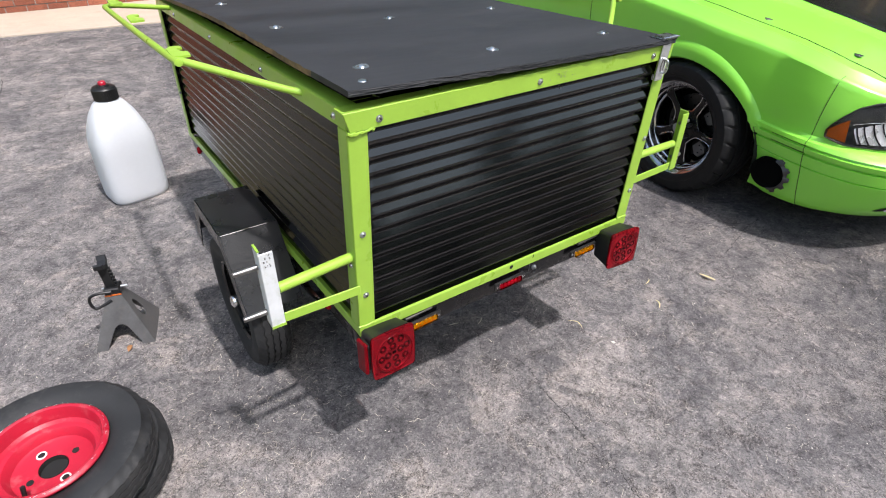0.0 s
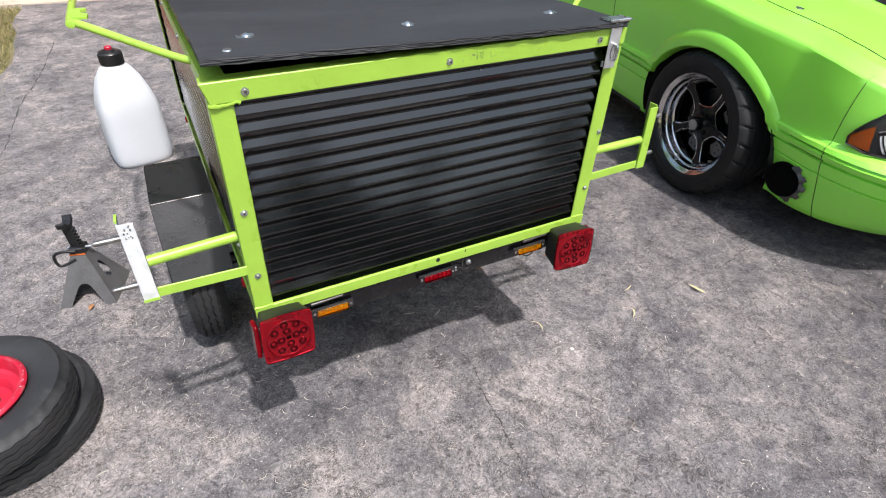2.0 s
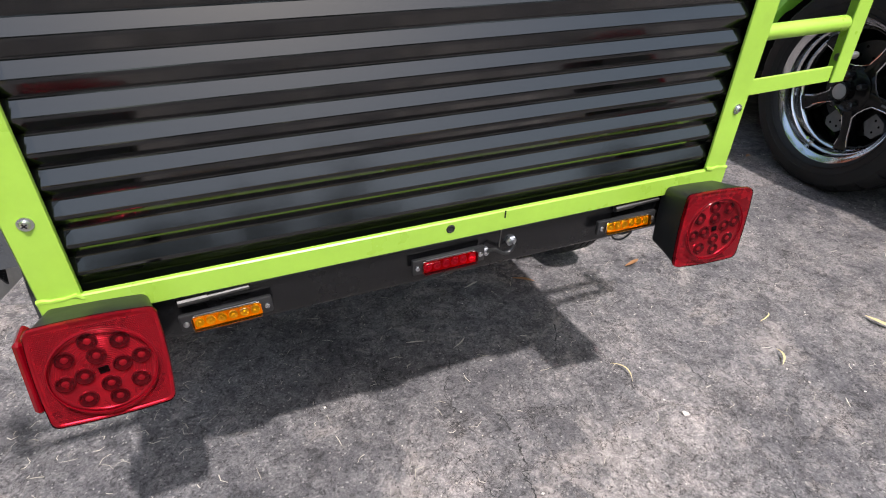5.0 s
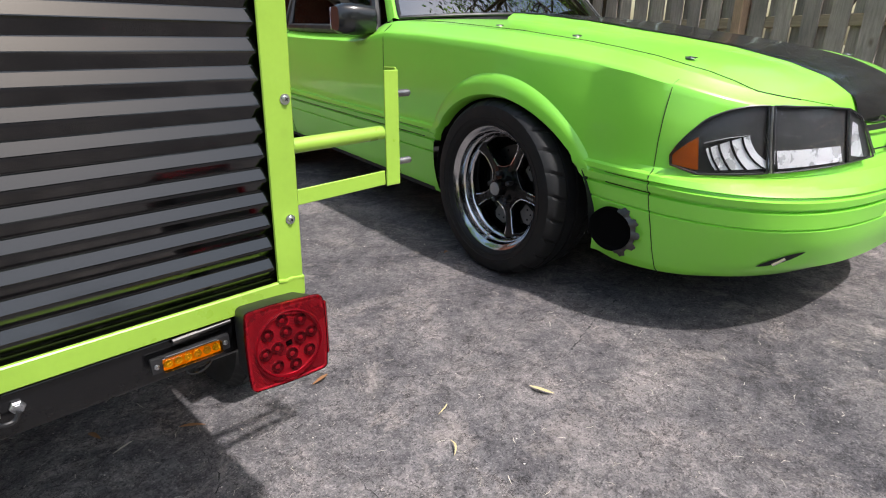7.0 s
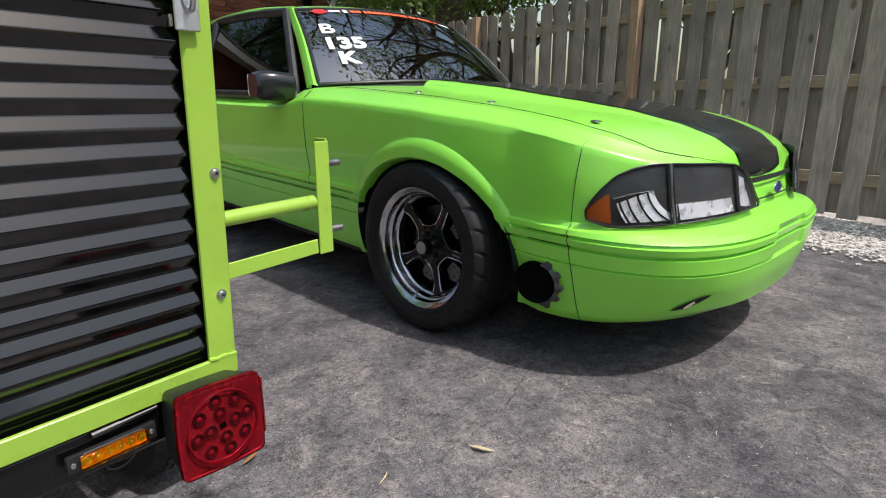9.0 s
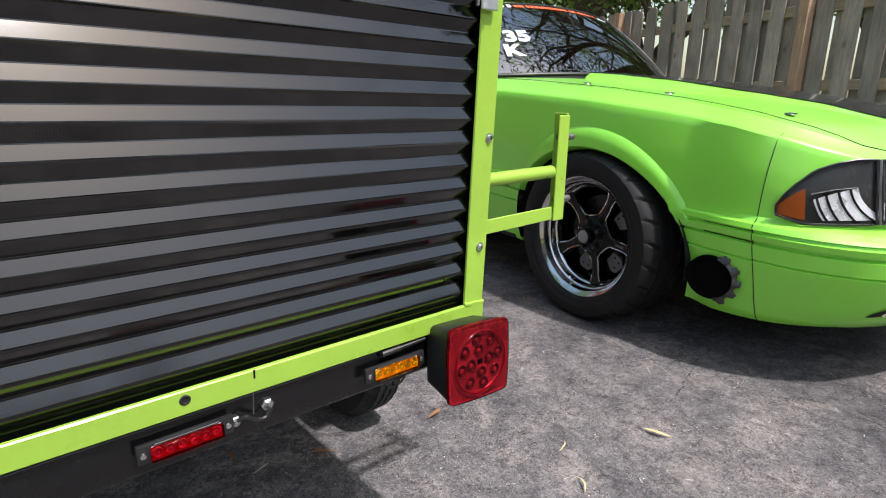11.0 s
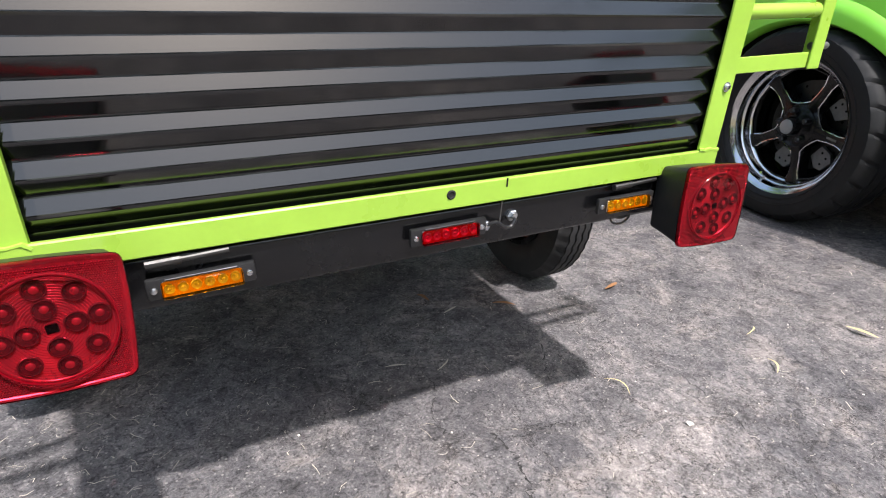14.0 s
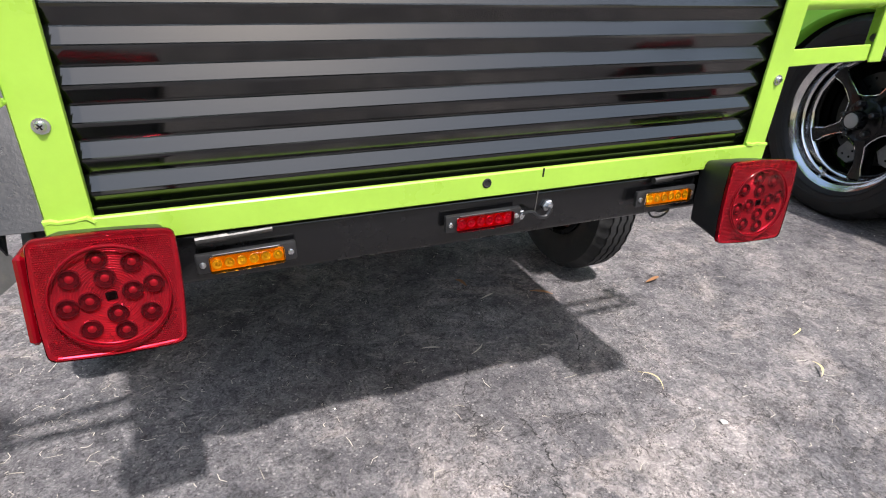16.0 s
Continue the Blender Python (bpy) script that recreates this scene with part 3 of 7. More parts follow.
_rnd = random.Random(5)
_boards = [board_mesh(0.142, 1.9, 0.017, 0.028), board_mesh(0.138, 1.88, 0.016, 0.03), board_mesh(0.144, 1.91, 0.017, 0.026)]
FENCE_PITCH = 0.2285
for i in range(-14, 48):
    s = 0.11 + i * FENCE_PITCH
    fence_piece("board", _boards[i % 3], s + _rnd.gauss(0, 0.006), 0.022, 0.06 + _rnd.gauss(0, 0.008), _rnd.gauss(0, 0.008), _rnd.gauss(0, 0.02))
    fence_piece("board", _boards[(i + 1) % 3], s + FENCE_PITCH / 2 + _rnd.gauss(0, 0.006), -0.04, 0.06 + _rnd.gauss(0, 0.008), _rnd.gauss(0, 0.008), _rnd.gauss(0, 0.02))
_r = bmesh.new()
box(_r, (-1.22, -0.02, -0.045), (1.22, 0.02, 0.045), 0.004)
bmesh.ops.recalc_face_normals(_r, faces=_r.faces[:])
_rail = bpy.data.meshes.new("rail")
_r.to_mesh(_rail)
_r.free()
_rail.materials.append(RAIL_WOOD)
_p = bmesh.new()
box(_p, (-0.045, -0.045, 0), (0.045, 0.045, 1.95), 0.004)
bmesh.ops.recalc_face_normals(_p, faces=_p.faces[:])
_post = bpy.data.meshes.new("post")
_p.to_mesh(_post)
_p.free()
_post.materials.append(POST_WOOD)
for i in range(-2, 5):
    for z in (0.33, 1.04, 1.69):
        fence_piece("rail", _rail, i * 2.44 + 0.55, 0.0, z)
    fence_piece("post", _post, i * 2.44 + 1.62, 0.086, 0.0)


# lantern on the brick wall
lantern = tagged(empty_at("wall_lantern", 7.14, 7.33, 2.48), "small dark metal wall lantern on the brick wall", "lantern")
bm = bmesh.new()
lathe(bm, [(0.0, 0.26), (0.02, 0.25), (0.05, 0.2), (0.13, 0.13), (0.14, 0.115), (0.0, 0.115)], 6, Matrix.Translation((7.14, 7.18, 2.48)))
part("cap", bm, BEAM, lantern)
bm = bmesh.new()
lathe(bm, [(0.085, 0.115), (0.065, -0.08), (0.0, -0.08)], 6, Matrix.Translation((7.14, 7.18, 2.48)))
part("glass_body", bm, TINT, lantern, "smoked lantern glass")
bm = bmesh.new()
tube(bm, [(7.14, 7.18, 2.73), (7.14, 7.26, 2.76), (7.14, 7.33, 2.68)], 0.012, 8)
box(bm, (7.09, 7.315, 2.58), (7.19, 7.329, 2.76), 0.004)
part("wall_arm", bm, BEAM, lantern)
bm = bmesh.new()
tube(bm, smooth_path([(7.82, 6.8, 2.87), (7.82, 7.0, 2.74), (7.82, 7.28, 2.65), (7.82, 7.29, 2.4), (7.82, 7.29, 0.1)], 5), 0.04, 10)
tagged(part("downspout", bm, WHITE_TRIM, None, "", 40), "white painted downspout at the house corner", "downspout", kind="structure")


# ---- the trailer ----
TX0, TX1, TY1, TZ0, TZ1 = -0.0168, 0.9465, 1.65, 0.4895, 1.066


def rake(x, y, z):
    """The box stands a little nose-down and its tail leans back."""
    return Vector((x + 0.004 * (z - 0.51) * (TX1 - x) / (TX1 - TX0), y - 0.045 * (z - 0.6) * (1 - y / TY1), z - 0.038 * y))


def raked(bm):
    for v in bm.verts:
        v.co = rake(*v.co)
    return bm


trailer = tagged(empty_at("cargo_trailer", 0.456, 0.8, 0), "homemade small cargo trailer, lime-green angle frame with black corrugated sides", "trailer")


def angle_iron(name, boxes, label="", bevel=0.0015, holes=None):
    bm = bmesh.new()
    for lo, hi in boxes:
        box(bm, lo, hi, bevel)
    return part(name, raked(bm), LIME, trailer, label)


W, T = 0.0435, 0.004
for sx, side in ((TX0, 1), (TX1, -1)):
    xa, xb = sorted((sx, sx + side * W))
    xs, xt = sorted((sx, sx + side * T))
    angle_iron("corner_post", [((xa, 0, 0.519), (xb, T, 1.028)), ((xs, T + 0.0005, 0.519), (xt, W, 1.028))])
    angle_iron("corner_post", [((xa, TY1 - T, 0.519), (xb, TY1, 1.028)), ((xs, TY1 - W, 0.519), (xt, TY1 - T - 0.0005, 1.028))])
    # side rails, top and bottom
    angle_iron("top_rail", [((xs, 0.006, 1.0285), (xt, TY1, TZ1)), ((sorted((sx + side * T, sx + side * W))[0], 0.041, TZ1 - T), (sorted((sx + side * T, sx + side * W))[1], TY1 - 0.041, TZ1))])
    angle_iron("bottom_rail", [((xs, 0.006, TZ0), (xt, TY1, 0.5185)), ((sorted((sx + side * T, sx + side * W))[0], 0.041, TZ0), (sorted((sx + side * T, sx + side * W))[1], TY1 - 0.041, TZ0 + T))])
    # green smear of weld at the foot of each rear post
rear_top = angle_iron("top_rail", [((TX0 - 0.001, -0.004, 1.026), (TX1 - 0.0, 0.0055, TZ1 + 0.001)), ((TX0 + 0.0, 0.006, TZ1 - T), (TX1, 0.040, TZ1 + 0.0005))])
for v in rear_top.data.vertices:  # its end was sawn at a slant
    if v.co.x < TX0 + 0.03:
        v.co.x -= (v.co.z - 1.04) * 0.32
angle_iron("bottom_rail", [((TX0 - 0.001, -0.003, TZ0), (TX1 + 0.001, 0.0055, 0.521)), ((TX0, 0.006, TZ0), (TX1, 0.04, TZ0 + T))])
angle_iron("top_rail", [((TX0, TY1 + 0.0005, 1.026), (TX1, TY1 + 0.005, TZ1))])
angle_iron("bottom_rail", [((TX0, TY1 + 0.0005, TZ0), (TX1, TY1 + 0.005, 0.521))])


def weld(x0, x1, y, z, seed, r=0.0032):
    rnd = random.Random(seed)
    bm = bmesh.new()
    n = max(4, int(abs(x1 - x0) / 0.006))
    pts = [(x0 + (x1 - x0) * i / n, y + rnd.gauss(0, 0.0006), z + rnd.gauss(0, 0.0016)) for i in range(n + 1)]
    tube(bm, pts, [r * rnd.uniform(0.7, 1.25) for _ in pts], 7)
    return part("weld_bead", raked(bm), LIME, trailer)


weld(TX0 - 0.001, TX0 + W + 0.012, -0.0015, 1.023, 1, 0.0045)
weld(TX0, TX0 + W, -0.001, 0.5207, 2)
weld(TX1 - W, TX1, -0.001, 0.5207, 3)


def corrugated(name, along, across0, across1, pos, z0, z1, pitch=0.0347, depth=0.0079, out=-1, axis="x", material=PANEL):
    """A sheet with trapezoid ribs that run along its length; the crests face outwards."""
    bm = bmesh.new()
    prof = []
    z = z0
    prof.append((z, 0.0))
    z = z0 + 0.0216
    while z + pitch < z1:
        prof += [(z, 0.0), (z + pitch * 0.04, depth * 0.05), (z + pitch * 0.41, depth * 0.96), (z + pitch * 0.445, depth), (z + pitch * 0.515, depth), (z + pitch * 0.55, depth * 0.96), (z + pitch * 0.96, depth * 0.05)]
        z += pitch
    prof.append((z1, 0.0))
    n = 60
    rnd = random.Random(len(name) + int(pos * 100))
    rows = []
    for i in range(n + 1):
        a = across0 + (across1 - across0) * i / n
        end = min(1.0, min(i, n - i) / 2.4)
        w = 0.0004 * math.sin(a * 5.0 + 1.3)
        row = []
        for zz, d in prof:
            dd = d * (0.25 + 0.75 * end) + w * math.sin(zz * 9)
            row.append((a, pos + out * dd, zz) if axis == "x" else (pos + out * dd, a, zz))
        rows.append(row)
    grid(bm, rows)
    back = (0, -0.0025 * out, 0) if axis == "x" else (-0.0025 * out, 0, 0)
    grid(bm, [[tuple(a + b for a, b in zip(p, back)) for p in row] for row in rows], True)
    return part(name, raked(bm), material, trailer, "glossy black corrugated steel panel", 0)


corrugated("side_panel", None, TX0 + 0.006, TX1 - 0.006, 0.013, 0.505, 1.05, axis="x", out=-1)
corrugated("side_panel", None, 0.012, TY1 - 0.012, TX0 + 0.0185, 0.505, 1.05, axis="y", out=-1, material=PANEL_SIDE)
corrugated("side_panel", None, 0.012, TY1 - 0.012, TX1 - 0.0185, 0.505, 1.05, axis="y", out=1, material=PANEL_SIDE)
corrugated("side_panel", None, TX0 + 0.006, TX1 - 0.006, TY1 - 0.0185, 0.505, 1.05, axis="x", out=1)

# floor and black under-frame
bm = bmesh.new()
box(bm, (TX0 + 0.03, 0.045, TZ0 + 0.006), (TX1 - 0.03, TY1 - 0.045, TZ0 + 0.02))
part("floor", raked(bm), DARK, trailer)
bm = bmesh.new()
box(bm, (TX0 + 0.002, 0.006, 0.424), (TX1 - 0.002, 0.056, 0.486), 0.006, None, 3)
rear_beam = part("rear_beam", raked(bm), BEAM, trailer, "satin black steel rear cross beam")
for xa in (TX0 + 0.006, TX1 - 0.056):
    bm = bmesh.new()
    box(bm, (xa, 0.058, 0.436), (xa + 0.05, TY1, 0.4875), 0.003)
    part("side_beam", raked(bm), BEAM, trailer)
bm = bmesh.new()
tube(bm, [(TX0 - 0.09, 0.635, 0.24), (TX1 + 0.09, 0.635, 0.24)], 0.022, 12)
part("axle", bm, BEAM, trailer)
for xa in (0.06, 0.85):
    bm = bmesh.new()
    pts = [(xa, 0.655 + 0.3 * math.cos(a), 0.355 - 0.1 * math.sin(a)) for a in np.linspace(0.25, math.pi - 0.25, 9)]
    for k in (0, 0.009):
        rows = [[(xa - 0.022, y, z - k), (xa + 0.022, y, z - k)] for _, y, z in pts]
        grid(bm, rows)
    thicken(bm, 0.006)
    part("leaf_spring", bm, BEAM, trailer)
bm = bmesh.new()
box(bm, (0.44, 0.06, 0.42), (0.49, 1.64, 0.4865), 0.003)
part("centre_beam", raked(bm), BEAM, trailer)


# bolts on the frame
def bolt(x, y, z, axis, r=0.0053, parent=trailer, name="bolt"):
    """A zinc pan-head screw with a cross recess and washer."""
    bm = bmesh.new()
    lathe(bm, [(0, 0), (r * 1.45, 0), (r * 1.45, 0.0012), (r * 0.98, 0.0013), (r * 0.96, 0.003), (r * 0.75, 0.0046), (r * 0.3, 0.0053), (0, 0.0054)], 14)
    bmesh.ops.transform(bm, matrix=Matrix.Translation((x, y, z)) @ Vector((0, 0, 1)).rotation_difference(Vector(axis)).to_matrix().to_4x4(), verts=bm.verts[:])
    for v in bm.verts:
        v.co = rake(*v.co)
    b = part(name, bm, ZINC, parent, "zinc screw with washer")
    bm = bmesh.new()
    n = Vector(axis)
    for d in (0, 1):
        box(bm, (-r * 0.55, -r * 0.12, 0.0045), (r * 0.55, r * 0.12, 0.0058), m=Matrix.Rotation(radians(90 * d + 30), 4, "Z"))
    bmesh.ops.transform(bm, matrix=Matrix.Translation((x, y, z)) @ Vector((0, 0, 1)).rotation_difference(n).to_matrix().to_4x4(), verts=bm.verts[:])
    for v in bm.verts:
        v.co = rake(*v.co)
    part("cross_recess", bm, BEAM, b, smooth=0)
    return b


for x, z in ((0.0045, 0.787), (0.005, 0.615), (0.935, 0.793), (0.9305, 0.618)):
    bolt(x, -0.0002, z, (0, -1, 0))
for x in (0.05, 0.468, 0.868):
    bolt(x, -0.0042, 1.0435, (0, -1, 0))
for y in (0.055, 0.46, 0.9, 1.35):
    bolt(TX0 - 0.0002, y, 1.046, (-1, 0, 0))
    bolt(TX1 + 0.0002, y, 1.046, (1, 0, 0))
for y in (0.02, 1.6):
    bolt(TX0 - 0.0002, y, 0.7, (-1, 0, 0))
# open hole in the bottom rail and a scribed notch
bm = bmesh.new()
lathe(bm, [(0, 0), (0.0035, 0), (0.0048, 0.0014), (0.006, 0.0008), (0.0066, 0)], 14, Matrix.Translation((0.4625, -0.0033, 0.509)) @ Matrix.Rotation(radians(90), 4, "X"))
part("bolt_hole", raked(bm), DARK, trailer)
bm = bmesh.new()
box(bm, (0.5437, -0.0036, 0.509), (0.546, -0.0028, 0.5208))
part("notch", raked(bm), BEAM, trailer, smooth=0)
# rivets on the rear sheet
for z in (1.01, 0.963, 0.93, 0.8965, 0.862, 0.8275):
    bm = bmesh.new()
    lathe(bm, [(0, 0), (0.0022, 0), (0.0018, 0.0012), (0, 0.0016)], 8, Matrix.Translation((0.5455 + 0.2 * max(0.0, z - 0.963), 0.0112, z)) @ Matrix.Rotation(radians(90), 4, "X"))
    part("rivet", raked(bm), ZINC, trailer)
# chipped paint on the top rail
rnd = random.Random(8)
bm = bmesh.new()
for k in range(26):
    cx, cz = rnd.gauss(0.543, 0.02), rnd.gauss(1.047, 0.006)
    r = rnd.uniform(0.0005, 0.0016)
    vs = [bm.verts.new((cx + r * rnd.uniform(0.5, 1.3) * math.cos(a), -0.0045, cz + r * rnd.uniform(0.5, 1.3) * math.sin(a))) for a in np.linspace(0, 5.4, 7)]
    bm.faces.new(vs)
part("paint_chips", raked(bm), STEEL, trailer, "chips of bare metal in the green paint", 0)["kind"] = "stuff"


# scratches down to bare metal on the rear sheet
bm = bmesh.new()
for x, z, dx, dz in ((0.788, 1.0, 0.009, 0.007), (0.805, 1.002, 0.016, 0.009), (0.816, 1.007, 0.006, 0.006)):
    plate(bm, [(x, 0.0178, z), (x + dx * 0.6, 0.0178, z + dz * 0.35), (x + dx, 0.0178, z + dz), (x + dx * 0.4, 0.0178, z + dz * 0.65)], (0, -1, 0), 0.0006)
part("scratch", raked(bm), ZINC, trailer, "bare metal scratches on the black sheet", 0)


# plywood lid, warped so that its rear left corner stands off the frame
def lid_z(x, y):
    u, v = min(1.0, max(0.0, (x + 0.01) / 0.94)), min(1.0, y / 1.65)
    sides = (1.0 - u) ** 1.4
    return 1.069 - 0.038 * y + sides * (0.029 * (1 - v) ** 1.3 + 0.028 * math.sin(math.pi * min(1, v)) ** 2 * 0.6) + 0.006 * (1 - u) * v


bm = bmesh.new()
rnd = random.Random(3)
nx, ny = 40, 60
top, bot = [], []
for j in range(ny + 1):
    y = -0.032 + (1.655 + 0.032) * j / ny
    rt, rb = [], []
    for i in range(nx + 1):
        x = -0.012 + 0.948 * i / nx
        ex = (rnd.uniform(-0.002, 0.002) if i in (0, nx) else 0)
        ey = (rnd.uniform(-0.002, 0.002) if j in (0, ny) else 0)
        z = lid_z(x, max(y, 0))
        rt.append((x + ex, y + ey + 0.05 * 0, z + 0.0125))
        rb.append((x + ex * 0.3, y + ey * 0.3, z))
    top.append(rt)
    bot.append(rb)
vt, vb = grid(bm, top), grid(bm, bot, True)
loop = [(0, i) for i in range(nx)] + [(j, nx) for j in range(ny)] + [(ny, i) for i in range(nx, 0, -1)] + [(j, 0) for j in range(ny, 0, -1)]
for a, b in zip(loop, loop[1:] + loop[:1]):
    f = bm.faces.new((vt[a[0]][a[1]], vb[a[0]][a[1]], vb[b[0]][b[1]], vt[b[0]][b[1]]))
    if a[1] == 0 and b[1] == 0 and 0.1 < a[0] / ny < 0.9:
        f.material_index = 1
lid = part("lid", bm, [PLY, PLY_EDGE], trailer, "black stained plywood lid with a chipped raw edge")
for x in (0.088, 0.432, 0.815):
    for y in (0.113, 0.585, 1.09):
        bm = bmesh.new()
        lathe(bm, [(0, 0), (0.0135, 0), (0.0135, 0.0015), (0.0085, 0.0017), (0.0075, 0.004), (0.004, 0.006), (0, 0.0064)], 18, Matrix.Translation((x + 0.004 * math.sin(y * 9), y, lid_z(x, y) + 0.0125)))
        rb = random.Random(int(x * 1000 + y * 77))
        ring = [(0.0165 + rb.uniform(-0.004, 0.005)) for _ in range(9)]
        plate(bm, [(x + 0.004 * math.sin(y * 9) + r * math.cos(k * math.tau / 9), y + r * math.sin(k * math.tau / 9), lid_z(x, y) + 0.0123) for k, r in enumerate(ring)], (0, 0, 1), 0.0016)
        part("carriage_bolt", bm, ZINC, lid, "bright zinc carriage bolt and bent washer")
bm = bmesh.new()
lathe(bm, [(0, 0), (0.009, 0), (0.008, 0.002), (0, 0.0028)], 14, Matrix.Translation((0.04, 0.012, lid_z(0.04, 0.01) + 0.0125)))
part("screw_head", bm, ZINC, lid)
# splintered outer ply along the near edge of the lid
bm = bmesh.new()
for layer in range(4):
    pts = []
    for i in range(60):
        x = -0.013 + 0.95 * i / 59
        pts.append((x, -0.0325 + rnd.uniform(-0.0022, 0.0012), lid_z(x, 0) + 0.0015 + layer * 0.0031 + rnd.uniform(-0.0008, 0.0008)))
    tube(bm, pts, [rnd.uniform(0.0005, 0.0022) for _ in pts], 5)
part("edge_ply", bm, PLY, lid, "ragged black plywood edge plies")

# hasp latch
latch = bmesh.new()
box(latch, (0.8935, -0.010, 0.972), (0.9265, -0.0065, 1.082), 0.0015)
hasp = part("hasp", raked(latch), HASP_ZINC, trailer, "bright zinc hasp folded over the corner")
bm = bmesh.new()
box(bm, (0.8815, -0.012, 1.083), (0.9505, 0.03, 1.0865), 0.001)
tube(bm, [(0.8815, -0.011, 1.085), (0.9385, -0.011, 1.085)], 0.0045, 10)
part("hinge", raked(bm), ZINC, hasp)
bm = bmesh.new()
tube(bm, smooth_path([(0.91, -0.0065, 0.994), (0.91, -0.022, 0.996), (0.91, -0.025, 1.012), (0.91, -0.022, 1.028), (0.91, -0.0065, 1.03)], 4), 0.0035, 8)
part("staple", raked(bm), ZINC, hasp)
bm = bmesh.new()
lathe(bm, [(0.009, 0.0), (0.0125, 0.0), (0.0125, 0.0012), (0.009, 0.0012)], 20, Matrix.Translation((0.91, -0.0102, 1.012)) @ Matrix.Rotation(radians(90), 4, "X") @ Matrix.Diagonal((0.62, 1.55, 1, 1)), True)
part("slot_rim", raked(bm), STEEL, hasp)
bm = bmesh.new()
box(bm, (0.8885, -0.0062, 0.976), (0.893, -0.0005, 0.99), 0.001)
part("catch", raked(bm), ZINC, hasp)


# side rails of bent tube with hook plates
def grab_rail(side):
    sx = TX0 if side < 0 else TX1
    far = 1.22 if side < 0 else 1.4
    o = lambda d, y, z: Vector((sx + side * d, y, z))
    bm = bmesh.new()
    pts = [o(-0.022, 0.19, 1.042), o(0.02, 0.215, 1.048), o(0.165, 0.335, 1.092), o(0.19, 0.368, 1.096), o(0.2, 0.42, 1.095), o(0.21, far, 1.05), o(0.203, far + 0.1, 1.045), o(0.16, far + 0.14, 1.038), o(-0.018, far + 0.185, 1.005)]
    tube(bm, smooth_path(pts, 6), 0.0082, 12)
    rail = part("grab_rail", bm, LIME, trailer, "lime-green bent tube side rail")
    for y in (0.40, 0.9, far + 0.04):
        bm = bmesh.new()
        z = 1.102 - 0.045 * (y - 0.37)
        prof = [(0.2, 0.0), (0.198, 0.045), (0.185, 0.06), (0.168, 0.055), (0.166, 0.04), (0.178, 0.036), (0.176, 0.012), (0.163, 0.0), (0.165, -0.03), (0.2, -0.03)]
        plate(bm, [o(d, y + e, z) for d, e in prof], (0, 0, 1), 0.005)
        part("hook_plate", bm, LIME, rail)
    return rail


grab_rail(-1)
grab_rail(1)


# tool brackets that stand out beside the rear posts
def bracket(side):
    sx = -0.0265 if side < 0 else 0.9435
    d0 = 0.167 if side < 0 else 0.1725
    yo = -0.012 if side < 0 else 0.004
    X = lambda d: sx + side * d
    bm = bmesh.new()
    tube(bm, [(X(-0.02), 0.016, 0.722), (X(d0), yo + 0.004, 0.727)], 0.0115, 14)
    arm = part("bracket_arm", bm, LIME, trailer, "lime-green welded tube arm")
    bm = bmesh.new()
    lo, hi = sorted((X(-0.012), X(d0)))
    slant = Matrix.Translation((X(d0), 0, 0.64)) @ Matrix.Rotation(radians(-1.4 * side), 4, "Y") @ Matrix.Translation((-X(d0), 0, -0.644))
    box(bm, (lo, yo - 0.004, 0.644), (hi, yo, 0.668), 0.001, slant)
    box(bm, (lo, yo + 0.0003, 0.644), (hi, yo + 0.02, 0.648), 0.001, slant)
    part("bracket_arm", bm, LIME, trailer)
    bm = bmesh.new()
    a, b = sorted((X(d0), X(d0 + 0.029)))
    box(bm, (a, yo - 0.008, 0.638), (b, yo - 0.0045, 0.826), 0.001)
    c, d = sorted((X(d0 + 0.0255), X(d0 + 0.029)))
    box(bm, (c, yo - 0.0042, 0.638), (d, yo + 0.024, 0.83), 0.001)
    up = part("bracket_plate", bm, WHITE_PLATE if side < 0 else LIME, trailer, "white primed angle upright with green overspray" if side < 0 else "lime-green angle upright")
    if side < 0:
        bm = bmesh.new()
        box(bm, (c - 0.0006, yo - 0.0046, 0.8302), (d + 0.0006, yo + 0.0246, 0.8335))
        part("green_edge", bm, LIME, up)
        bm = bmesh.new()
        box(bm, (a - 0.0008, yo - 0.0092, 0.6375), (b + 0.0008, yo - 0.0082, 0.644))
        part("green_edge", bm, LIME, up)
        rn = random.Random(4)
        bm = bmesh.new()
        for k in range(11):
            cx, cz = rn.uniform(a + 0.006, b - 0.008), rn.uniform(0.79, 0.826)
            box(bm, (cx, yo - 0.0088, cz), (cx + rn.uniform(0.0008, 0.003), yo - 0.0079, cz + rn.uniform(0.001, 0.005)))
        part("scuff_marks", bm, STEEL, up, "dark scuff marks", 0)
    for z in (0.787, 0.672):
        bm = bmesh.new()
        x0, x1 = X(d0 + 0.024), X(d0 + (0.078 if side < 0 else 0.068))
        pts = [(x0 + (x1 - x0) * t, yo + 0.012, z) for t in np.linspace(0, 1, 14)]
        tube(bm, pts, [0.0062 - 0.0005 * (i % 2) if i > 6 else 0.0062 for i in range(13)] + [0.005], 12)
        part("pin", bm, STEEL, up, "bare steel threaded pin")


bracket(-1)
bracket(1)


